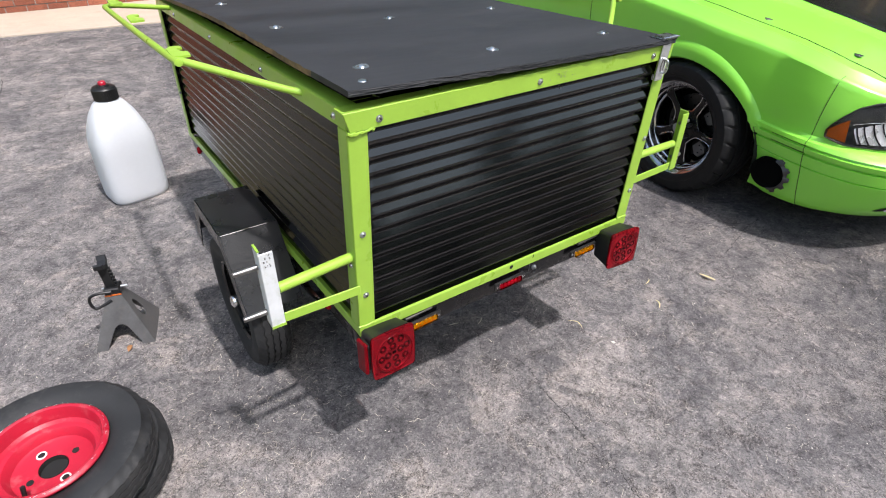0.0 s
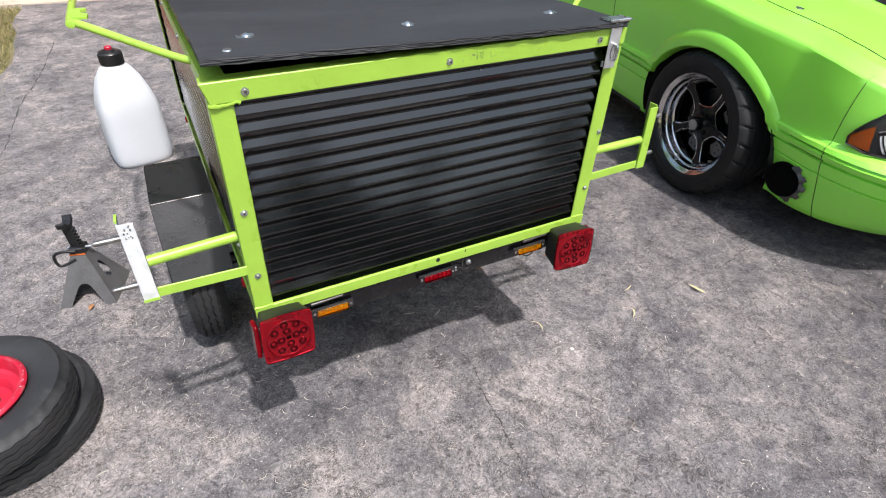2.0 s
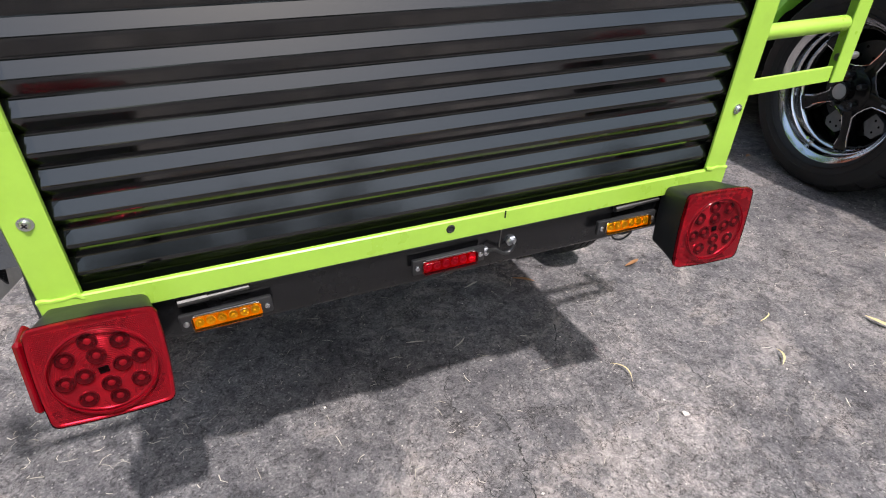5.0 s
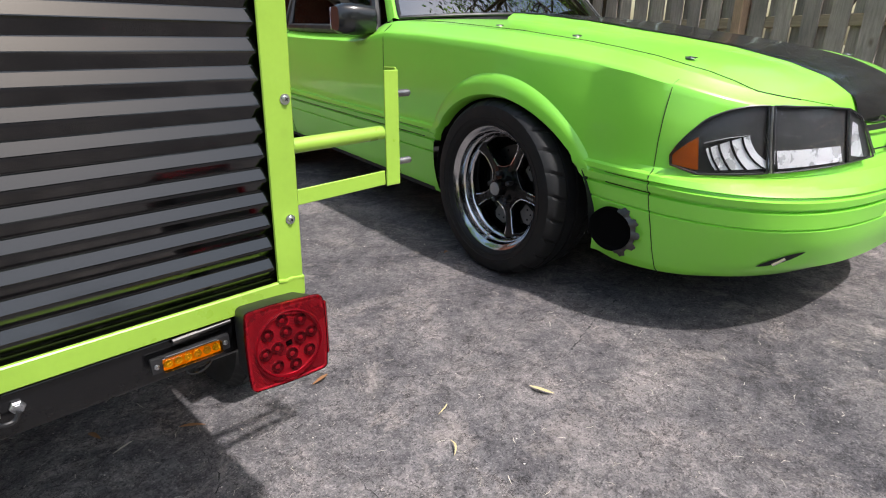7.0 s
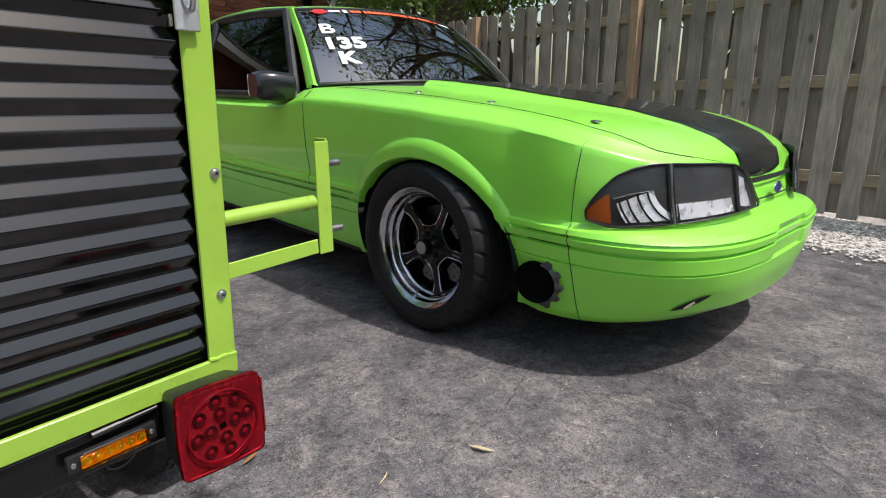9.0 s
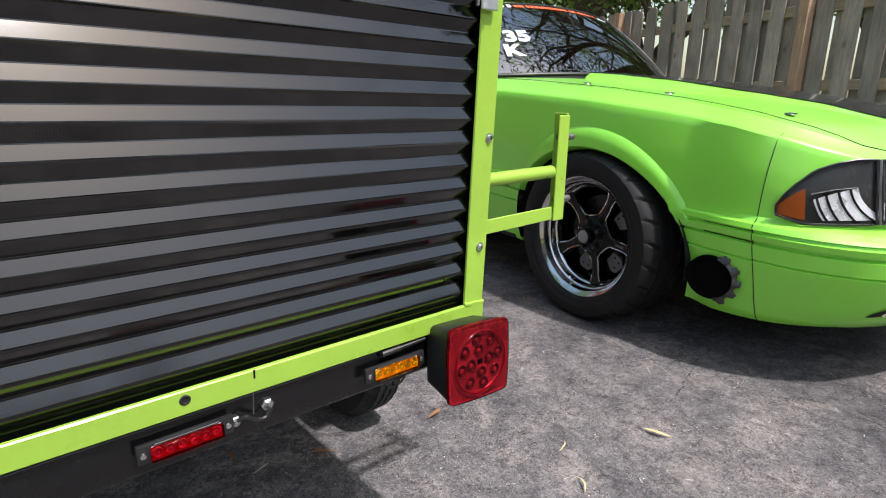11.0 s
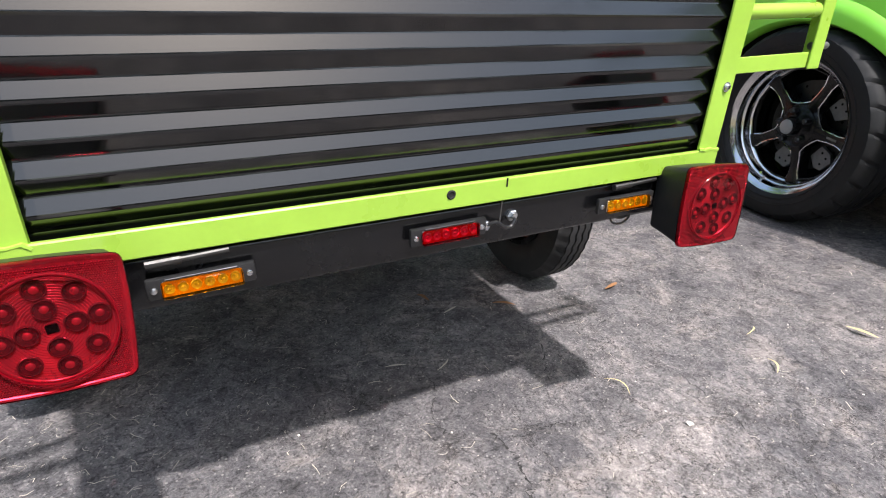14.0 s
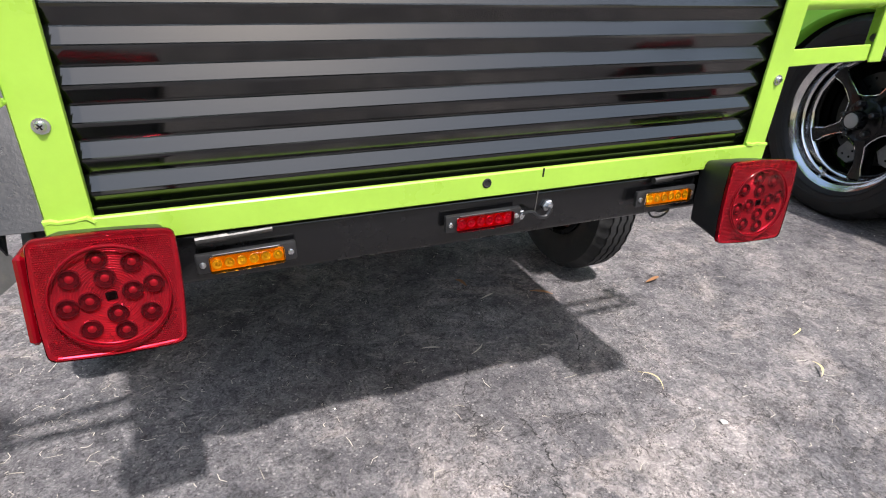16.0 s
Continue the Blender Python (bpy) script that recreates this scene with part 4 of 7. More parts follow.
# wheels of the trailer
def tyre(bm, R, r, w, crown=0.012, grooves=(), tread_blocks=0):
    h = w / 2
    prof = [(r, -h * 0.62), (r + 0.008, -h * 0.72), (r + (R - r) * 0.3, -h * 0.95), (r + (R - r) * 0.55, -h), (r + (R - r) * 0.8, -h * 0.93), (R - crown, -h * 0.76)]
    ng = len(grooves)
    gpts = [(R - crown * 0.5, -h * 0.68)]
    for g in grooves:
        gpts += [(R - 0.2 * crown * abs(g), g * h - 0.003), (R - 0.007, g * h - 0.0022), (R - 0.007, g * h + 0.0022), (R - 0.2 * crown * abs(g), g * h + 0.003)]
    gpts.append((R - crown * 0.5, h * 0.68))
    prof += gpts
    prof += [(a, -b) for a, b in prof[:6][::-1]]
    return prof


def zigzag_tyre(name, R, r, w, material, parent, m, n=168, grooves=(-0.52, -0.17, 0.17, 0.52), amp=0.0022, label=""):
    """A trailer tyre with zigzag circumferential grooves and shoulder notches."""
    bm = bmesh.new()
    prof = tyre(bm, R, r, w, 0.014, grooves)
    rings = []
    first, last = 7, len(prof) - 7
    for j in range(n):
        a = 2 * math.pi * j / n
        zz = amp * (1 if (j % 4) < 2 else -1) * (0.6 if j % 2 else 1)
        ring = []
        for i, (rad, hh) in enumerate(prof):
            if first <= i < last:
                hh = hh + zz
            if i in (5, first - 1, last, last + 1) and j % 4 == 0:
                rad -= 0.004
            ring.append(m @ Vector((rad * math.cos(a), rad * math.sin(a), hh)))
        rings.append(ring)
    vr = [[bm.verts.new(p) for p in ring] for ring in rings]
    for a, b in zip(vr, vr[1:] + vr[:1]):
        for i in range(len(prof) - 1):
            bm.faces.new((a[i], a[i + 1], b[i + 1], b[i]))
    return part(name, bm, material, parent, label, 40)


def trailer_wheel(side):
    xc = -0.122 if side < 0 else 1.044
    m = Matrix.Translation((xc, 0.635, 0.238)) @ Matrix.Rotation(radians(90 * side), 4, "Y") @ Matrix.Diagonal((0.932, 0.932, 1, 1))
    wheel = part_wheel = zigzag_tyre("wheel", 0.2555, 0.148, 0.118, RUBBER, trailer, m, label="black trailer wheel with zigzag tread")
    bm = bmesh.new()
    lathe(bm, [(0.0, 0.0), (0.03, 0.0), (0.031, 0.02), (0.06, 0.022), (0.1, 0.008), (0.118, -0.012), (0.132, -0.02), (0.134, 0.03), (0.149, 0.036), (0.154, 0.042), (0.15, 0.046), (0.14, 0.04), (0.136, -0.05), (0.15, -0.045)], 40, m)
    rim = part("rim", bm, BEAM, wheel, "black steel rim")
    bm = bmesh.new()
    lathe(bm, [(0.024, 0.01), (0.024, 0.048), (0.022, 0.058), (0.012, 0.064), (0, 0.065)], 24, m)
    part("hub_cap", bm, CHROME, wheel, "shiny grease cap")
    for k in range(4):
        bm = bmesh.new()
        a = k * math.pi / 2 + 0.4
        lathe(bm, [(0.009, 0.02), (0.009, 0.034), (0.005, 0.036), (0, 0.036)], 6, m @ Matrix.Translation((0.052 * math.cos(a), 0.052 * math.sin(a), 0)))
        part("lug_nut", bm, ZINC, wheel)


trailer_wheel(-1)
trailer_wheel(1)


def trailer_fender(side):
    sx = TX0 + 0.003 if side < 0 else TX1 - 0.012
    X = lambda d: sx + side * d
    prof = [(0.372, 0.372), (0.503, 0.57), (0.775, 0.565), (0.88, 0.398)]
    fender = None
    for (ya, za), (yb, zb) in ((prof[1], prof[2]), (prof[0], prof[1]), (prof[2], prof[3])):
        d = Vector((0, yb - ya, zb - za)).normalized()
        nrm = Vector((0, -d.z, d.y))
        if nrm.z < 0:
            nrm = -nrm
        bm = bmesh.new()
        plate(bm, [(X(0.012), ya, za), (X(0.178), ya, za), (X(0.178), yb, zb), (X(0.012), yb, zb)], nrm, 0.003)
        if fender is None:
            fender = part("fender", bm, FENDER, trailer, "folded black hammered steel fender")
        else:
            part("fender_flap", bm, FENDER, fender)
    bm = bmesh.new()
    prev = None
    for (ya, za), (yb, zb) in zip(prof[:-1], prof[1:]):
        yc = 0.64
        ia = (ya + (yc - ya) * 0.14, za - 0.05)
        ib = (yb + (yc - yb) * 0.14, zb - 0.05)
        plate(bm, [(X(0.178), ya, za), (X(0.178), yb, zb), (X(0.178), ib[0], ib[1]), (X(0.178), ia[0], ia[1])], (side, 0, 0), 0.003)
    part("fender_skirt", bm, BEAM, fender)
    bm = bmesh.new()
    tube(bm, [(X(0.014), 0.5035, 0.5725), (X(0.178), 0.5035, 0.5725)], 0.0016, 6)
    part("fold_edge", bm, BEAM, fender)


trailer_fender(-1)
trailer_fender(1)


# lamps
def tail_lamp(xc, zc, out, label, turn):
    """A square trailer lamp: tapered black housing, a clear red lens over silvered diode cups, side marker."""
    lamp = tagged(empty_at("tail_lamp", xc, -0.066, zc), label, "tail lamp", "tail lamps of the trailer")
    w, h, yf, yb = 0.0605, 0.0605, -0.066, 0.005

    def square(k, y, r=0.0085, bow=0.035):
        """A rounded square with slightly bowed sides, k times the lens's size."""
        pts = []
        for sx, sz, a0 in ((1, 1, 0), (-1, 1, 90), (-1, -1, 180), (1, -1, 270)):
            for d in (0, 22, 45, 68, 90):
                a = radians(a0 + d)
                x, z = sx * (w * k - r) + r * math.cos(a), sz * (h * k - r) + r * math.sin(a)
                pts.append((x, z))
            x0, z0 = pts[-1]
            nx, nz = {0: (-1, 1), 90: (-1, -1), 180: (1, -1), 270: (1, 1)}[a0]
            for f in (0.25, 0.5, 0.75):
                swell = bow * 4 * f * (1 - f)
                if a0 in (0, 180):
                    pts.append((x0 * (1 - 2 * f), z0 * (1 + swell)))
                else:
                    pts.append((x0 * (1 + swell), z0 * (1 - 2 * f)))
        return [(xc + x, y, zc + z) for x, z in pts]

    bm = bmesh.new()
    vr = grid(bm, [square(0.82, yb, 0.008, 0.01), square(0.89, yf + 0.042, 0.01, 0.02), square(0.955, yf + 0.014), square(0.965, yf + 0.0085)], close_u=True)
    bm.faces.new(vr[0][::-1])
    bm.faces.new(vr[-1])
    part("housing", bm, BLACK_PLASTIC, lamp, "tapered black plastic housing")
    # silvered tray behind the lens, with a border of fine prisms
    tray = yf + 0.0035
    bm = bmesh.new()
    vr = grid(bm, [square(0.985, yf + 0.007), square(0.98, yf + 0.002), square(0.95, tray - 0.001), square(0.93, tray)], close_u=True)
    bm.faces.new(vr[-1])
    back = part("tray", bm, LAMP_SILVER, lamp, "silvered tray behind the red lens", 0)
    bm = bmesh.new()
    step = 0.0021
    k = int(w / step) + 1
    for i in range(-k, k + 1):
        for j in range(-k, k + 1):
            x, z = (i + 0.5 * (j % 2)) * step, j * step
            if (x * x + z * z) ** 0.5 < 0.0512 or max(abs(x) / w, abs(z) / h) > 0.93 or abs(x) / w + abs(z) / h > 1.79:
                continue
            c = bm.verts.new((xc + x, tray - 0.0016, zc + z))
            q = [bm.verts.new((xc + x + a * step * 0.55, tray - 0.0002, zc + z + b * step * 0.5)) for a, b in ((-1, 0), (0, -1), (1, 0), (0, 1))]
            for a in range(4):
                bm.faces.new((q[a], q[(a + 1) % 4], c))
    part("prism_border", bm, LAMP_SILVER, back, "fine prism reflector round the optic", 0)
    mt = Matrix.Translation((xc, tray - 0.0004, zc)) @ Matrix.Rotation(radians(90), 4, "X")
    bm = bmesh.new()
    lathe(bm, [(0.0, 0.0002)] + [(0.0016 + 0.0024 * k + d, 0.0002 + e) for k in range(19) for d, e in ((0.0, 0.0), (0.0019, 0.0007))] + [(0.0475, 0.0002), (0.0485, 0.002), (0.0496, 0.0023), (0.0507, 0.002), (0.0512, 0.0)], 64, mt)
    optic = part("optic", bm, LAMP_SILVER, back, "round ringed optic", 60)
    for rad, a in [(0.0185, a) for a in (10, 100, 190, 280)] + [(0.0375, a) for a in range(12, 372, 45)]:
        bm = bmesh.new()
        p = mt @ Matrix.Translation((rad * math.cos(radians(a)), rad * math.sin(radians(a)), 0.0007))
        lathe(bm, [(0.0098, 0.0), (0.0094, 0.0022), (0.0085, 0.0024), (0.0078, 0.0002), (0.0071, 0.0016), (0.0064, 0.0002), (0.0057, 0.0014), (0.005, 0.0002), (0.0043, 0.0012), (0.0036, -0.0002)], 20, p)
        cup = part("diode_cup", bm, LAMP_CUP, optic, "ringed diode cup", 0)
        bm = bmesh.new()
        lathe(bm, [(0.0038, 0.0), (0.0034, 0.0014), (0.002, 0.0022), (0, 0.0025)], 14, p)
        part("diode", bm, LAMP_SILVER, cup)
    bm = bmesh.new()
    box(bm, (-0.0048, -0.0042, 0.0006), (0.0048, 0.0042, 0.0018), 0.0006, mt @ Matrix.Rotation(radians(8), 4, "Z"))
    part("centre_plate", bm, HOLE, optic, "dark square centre of the optic")
    # the lens: bowed red plastic with a rolled edge
    bm = bmesh.new()
    rings = [square(0.967, yf + 0.0085), square(1.0, yf + 0.0075), square(1.0, yf + 0.002), square(0.985, yf - 0.0006), square(0.955, yf - 0.001)]
    rings += [square(0.955 * q, yf - 0.001 - 0.0032 * (1 - q * q), 0.0085 * q, 0.035 * q) for q in (0.8, 0.6, 0.4, 0.2)]
    vr = grid(bm, rings, close_u=True)
    bm.faces.new(vr[-1])
    lens = part("lens", bm, RED_GLASS, lamp, "glossy clear red square lens", 50)
    lens.visible_shadow = False
    bm = bmesh.new()
    pts = [(xc + 0.0505 * math.cos(a), yf - 0.003, zc + 0.0505 * math.sin(a)) for a in np.linspace(0, math.tau, 64, endpoint=False)]
    tube(bm, pts, 0.0011, 6, closed=True)
    part("lens_ring", bm, RED_LENS, lens, "raised ring on the lens")
    # side marker
    span = lambda a, b: sorted((xc + out * a, xc + out * b))
    xa, xb = span(w * 0.7, w + 0.003)
    bm = bmesh.new()
    box(bm, (xa, yf + 0.016, zc - 0.038), (xb, yf + 0.052, zc + 0.036), 0.003)
    part("marker_mount", bm, BLACK_PLASTIC, lamp, "black plastic mount of the side marker")
    xa, xb = span(w + 0.0025, w + 0.013)
    bm = bmesh.new()
    box(bm, (xa, yf + 0.012, zc - 0.046), (xb, yf + 0.054, zc + 0.044), 0.004)
    part("side_marker", bm, RED_LENS, lamp, "red side marker lens")
    lamp.matrix_basis = lamp.matrix_basis @ Euler([radians(a) for a in turn]).to_matrix().to_4x4()
    return lamp


tail_lamp(0.0378, 0.466, -1, "square red trailer tail lamp with black housing, driver side", (-7, 3.8, 3.5))
tail_lamp(0.8755, 0.456, 1, "square red trailer tail lamp with black housing, passenger side", (-4, 2.3, -2.7))


def bar_lamp(xc, zc, slope, lens_material, label, y=0.0045):
    lamp = tagged(empty_at("marker_lamp", xc, y, zc), label, "marker lamp", "marker lamps on the rear beam")
    m = Matrix.Translation((xc, y, zc)) @ Matrix.Rotation(-slope, 4, "Y")
    face = lambda x, yy, z=0.0: m @ Matrix.Translation((x, yy, z)) @ Matrix.Rotation(radians(90), 4, "X")
    bm = bmesh.new()
    box(bm, (-0.0545, -0.0075, -0.0115), (0.0545, 0.0, 0.0125), 0.0025, m, 2)
    base = part("base", bm, BLACK_PLASTIC, lamp, "black plastic lamp base")
    bm = bmesh.new()
    box(bm, (-0.0385, -0.0084, -0.0082), (0.0385, -0.0072, 0.0082), 0.0, m)
    tray = part("tray", bm, WHITE_TRIM, lamp, "pale tray behind the lens")
    for k in range(6):
        bm = bmesh.new()
        lathe(bm, [(0.0056, 0.0), (0.0052, 0.0016), (0.0042, 0.0012), (0.0022, 0.0004), (0.0015, 0.0018), (0, 0.0024)], 14, face(-0.0325 + k * 0.013, -0.0084))
        part("diode", bm, LAMP_SILVER, tray, "round silvered diode cup")
    bm = bmesh.new()
    box(bm, (-0.0405, -0.0165, -0.0098), (0.0405, -0.0086, 0.0098), 0.003, m, 3)
    lens = part("lens", bm, lens_material, lamp, "glossy translucent lens")
    bm = bmesh.new()
    box(bm, (-0.036, -0.0105, 0.0097), (0.036, -0.0075, 0.0118), 0.0005, m)
    part("clip", bm, BLACK_PLASTIC, base)
    for x in (-0.0475, 0.0475):
        bm = bmesh.new()
        lathe(bm, [(0, 0.0), (0.0037, 0), (0.0034, 0.0017), (0.0018, 0.0025), (0, 0.0026)], 14, face(x, -0.0075))
        part("screw", bm, ZINC, base, "zinc screw")
    return lamp


bar_lamp(0.1645, 0.4545, 0.02, AMBER_GLASS, "amber marker lamp with black base beside the tail lamp")
bar_lamp(0.7605, 0.457, 0.0, AMBER_GLASS, "amber marker lamp with black base and loose wire")
bar_lamp(0.4597, 0.4597, 0.005, MARKER_GLASS, "slim red marker lamp at the middle of the beam")

for x0, z in ((0.1135, 0.479), (0.7405, 0.4805)):
    bm = bmesh.new()
    tube(bm, [(x0, 0.002, z), (x0 + 0.034, 0.002, z + 0.0012)], 0.0052, 10)
    hinge = part("hinge_barrel", raked(bm), WORN_STEEL, trailer, "worn bare hinge barrel welded to the beam")
    bm = bmesh.new()
    tube(bm, [(x0 + 0.03, 0.0015, z + 0.0012), (x0 + 0.082, 0.0015, z + 0.0035)], 0.0035, 10)
    part("hinge_pin", raked(bm), WORN_STEEL, hinge)

# bolts and loose wire beside the red marker
for x, z, r in ((0.5195, 0.4545, 0.008), (0.5625, 0.4635, 0.0085)):
    bm = bmesh.new()
    lathe(bm, [(0, 0), (r, 0), (r, 0.004), (r * 0.75, 0.0055), (r * 0.55, 0.0057), (r * 0.5, 0.009), (0, 0.0095)], 6, Matrix.Translation((x, 0.0055, z)) @ Matrix.Rotation(radians(90), 4, "X"))
    part("hex_bolt", raked(bm), ZINC, trailer, "bright zinc hex bolt", 20)
bm = bmesh.new()
tube(bm, smooth_path([(0.5205, -0.004, 0.459), (0.529, -0.009, 0.4625), (0.536, -0.01, 0.458), (0.545, -0.008, 0.452), (0.556, -0.007, 0.452), (0.5625, -0.006, 0.462)], 6), 0.003, 8)
part("ground_wire", raked(bm), BLACK_PLASTIC, trailer, "short black ground wire")
bm = bmesh.new()
tube(bm, smooth_path([(0.757, 0.02, 0.434), (0.757, 0.01, 0.42), (0.768, 0.006, 0.416), (0.781, 0.006, 0.419), (0.79, 0.008, 0.426), (0.775, 0.011, 0.423), (0.764, 0.012, 0.428), (0.787, 0.014, 0.436)], 6), 0.0018, 8)
part("lamp_wire", raked(bm), BLACK_PLASTIC, trailer)
bm = bmesh.new()
tube(bm, [(0.5455, 0.0055, 0.486), (0.5445, 0.0055, 0.455)], 0.0009, 6)
part("drip_mark", raked(bm), STEEL, trailer, "rusty scratch on the beam")
# red side markers on the under-frame
for y in (0.2, 1.53):
    bm = bmesh.new()
    lathe(bm, [(0.0, 0.012), (0.01, 0.011), (0.015, 0.006), (0.016, 0.0)], 20, Matrix.Translation((TX0 + 0.006, y, 0.458)) @ Matrix.Rotation(radians(-90), 4, "Y"))
    part("round_marker", raked(bm), RED_MARKER, trailer, "round red side marker")


# ---- loose things beside the trailer ----
def utility_jug():
    jug = tagged(empty_at("utility_jug", -0.258, 2.112, 0), "white translucent five-gallon utility jug with black cap", "jug")
    jug.rotation_euler = (0, 0, 0)
    W0, D0 = 0.143, 0.116
    rows = []
    N = 40
    levels = [(0.0, 0.90, 0.9), (0.004, 0.94, 0.94), (0.02, 0.985, 0.985), (0.05, 1.0, 1.0), (0.14, 1.0, 1.0), (0.24, 0.99, 1.0), (0.285, 0.985, 0.99), (0.32, 0.955, 0.97), (0.38, 0.85, 0.89), (0.44, 0.7, 0.77),
              (0.475, 0.55, 0.63), (0.492, 0.47, 0.54), (0.5, 0.40, 0.46), (0.505, 0.36, 0.44), (0.53, 0.34, 0.42)]
    for z, a, b in levels:
        row = []
        e = 3.6 if z < 0.36 else 3.6 - 1.6 * min(1, (z - 0.36) / 0.13)
        for k in range(N):
            t = 2 * math.pi * k / N
            c, s = math.cos(t), math.sin(t)
            x = W0 * a * math.copysign(abs(c) ** (2 / e), c)
            y = D0 * b * math.copysign(abs(s) ** (2 / e), s)
            # the neck stands towards one end
            x -= 0.004 * max(0, (z - 0.34) / 0.17)
            row.append((x, y, z))
        rows.append(row)
    bm = bmesh.new()
    vr = grid(bm, rows, close_u=True)
    bm.faces.new(vr[0][::-1])
    bm.faces.new(vr[-1])
    m = Matrix.Translation((-0.258, 2.112, 0)) @ Matrix.Rotation(radians(12), 4, "Z") @ Matrix.Rotation(radians(0), 4, "Y")
    bmesh.ops.transform(bm, matrix=m, verts=bm.verts[:])
    part("bottle", bm, JUG, jug, "white translucent plastic bottle", 40)
    cm = m @ Matrix.Translation((-0.004, 0, 0.506))
    bm = bmesh.new()
    lathe(bm, [(0.05, 0.0), (0.053, 0.002), (0.053, 0.052), (0.05, 0.056), (0.048, 0.06), (0.03, 0.062), (0.028, 0.068), (0.02, 0.07), (0, 0.07)], 48, cm)
    cap = part("cap", bm, BLACK_PLASTIC, jug, "black ribbed screw cap")
    for k in range(40):
        bm = bmesh.new()
        a = 2 * math.pi * k / 40
        box(bm, (0.0525, -0.0014, 0.004), (0.0545, 0.0014, 0.05), 0, cm @ Matrix.Rotation(a, 4, "Z"))
        part("rib", bm, BLACK_PLASTIC, cap, smooth=0)
    bm = bmesh.new()
    lathe(bm, [(0.017, 0.069), (0.017, 0.08), (0.014, 0.084), (0, 0.085)], 20, cm)
    part("vent_plug", bm, RED_PAINT, cap, "red vent plug")
    return jug


utility_jug()


def jack_stand():
    cx, cy = -0.497, 0.997
    st = tagged(empty_at("jack_stand", cx, cy, 0), "grey steel jack stand with raised black saddle", "jack stand")
    b, t, H = 0.097, 0.026, 0.18
    m = Matrix.Translation((cx, cy, 0)) @ Matrix.Rotation(radians(-16), 4, "Z")
    half = lambda z: b + (t - b) * z / H
    for k in range(4):
        r = m @ Matrix.Rotation(math.pi / 2 * k, 4, "Z")
        at = lambda x, z: r @ Vector((x, -half(z), z))
        bm = bmesh.new()
        if k % 2 == 0:
            out = [(-half(0), 0), (-half(0) + 0.04, 0), (-half(0) + 0.044, 0.012), (-0.02, 0.072), (-0.008, 0.08), (0.008, 0.08), (0.02, 0.072), (half(0) - 0.044, 0.012), (half(0) - 0.04, 0), (half(0), 0), (half(H), H), (-half(H), H)]
            plate(bm, [at(x, z) for x, z in out], r.to_3x3() @ Vector((0, 1, 0.35)), 0.0035)
        else:
            # oval window pressed through the side
            n = 20
            ring = [(0.021 * math.cos(a) * (1 - 0.25 * math.sin(a)), 0.098 + 0.036 * math.sin(a)) for a in (math.tau * q / n for q in range(n))]
            o = []
            for q in range(n):
                a = math.tau * q / n
                c, sn = math.cos(a), math.sin(a)
                z = H if sn > 0.62 else 0.0 if sn < -0.62 else H * (0.5 + 0.5 * sn / 0.62)
                x = half(z) * max(-1, min(1, c / 0.78))
                o.append((x, z))
            vo, vi = [bm.verts.new(at(x, z)) for x, z in o], [bm.verts.new(at(x, z)) for x, z in ring]
            for q in range(n):
                bm.faces.new((vo[q], vo[(q + 1) % n], vi[(q + 1) % n], vi[q]))
            thicken(bm, 0.0035)
        part("side_plate", bm, STAND, st, "folded grey steel side", 25)
    bm = bmesh.new()
    box(bm, (-0.026, -0.026, H - 0.012), (0.026, 0.026, H + 0.03), 0.004, m)
    part("collar", bm, BLACK_PLASTIC, st, "black collar at the head of the stand")
    bm = bmesh.new()
    tilt = m @ Matrix.Translation((0, 0, H - 0.012)) @ Matrix.Rotation(radians(-3.5), 4, "Y")
    box(bm, (-0.015, -0.012, -0.05), (0.015, 0.012, 0.125), 0.002, tilt)
    for k in range(8):
        box(bm, (0.014, -0.01, 0.012 + k * 0.0135), (0.021, 0.01, 0.02 + k * 0.0135), 0.0015, tilt)
    col = part("ratchet_column", bm, BLACK_PLASTIC, st, "black toothed ratchet column")
    bm = bmesh.new()
    pts = [(-0.038, 0.15), (-0.034, 0.132), (-0.014, 0.12), (0.014, 0.12), (0.034, 0.132), (0.038, 0.15), (0.029, 0.153), (0.02, 0.138), (0, 0.131), (-0.02, 0.138), (-0.029, 0.153)]
    plate(bm, [tilt @ Vector((-0.014, y, z)) for y, z in pts], tilt.to_3x3() @ Vector((1, 0, 0)), 0.028)
    part("saddle", bm, BLACK_PLASTIC, st, "black curved saddle")
    bm = bmesh.new()
    tube(bm, smooth_path([m @ Vector(q) for q in ((0.0, -0.03, H + 0.022), (-0.045, -0.034, H + 0.026), (-0.07, -0.036, H + 0.014), (-0.072, -0.036, H - 0.02), (-0.055, -0.036, H - 0.032), (-0.008, -0.031, H - 0.012))], 5), 0.0055, 10)
    part("release_handle", bm, BLACK_PLASTIC, st, "bent black release handle")
    bm = bmesh.new()
    tube(bm, [m @ Vector((-0.034, 0.0, H + 0.02)), m @ Vector((0.046, 0, H + 0.02))], 0.005, 10)
    part("pivot_pin", bm, ZINC, st)
    bm = bmesh.new()
    box(bm, (-0.0265, -0.0267, H + 0.002), (0.0265, -0.0259, H + 0.008), 0, m)
    part("orange_mark", bm, ORANGE_MARK, col, "thin orange mark", 0)
    return st


jack_stand()


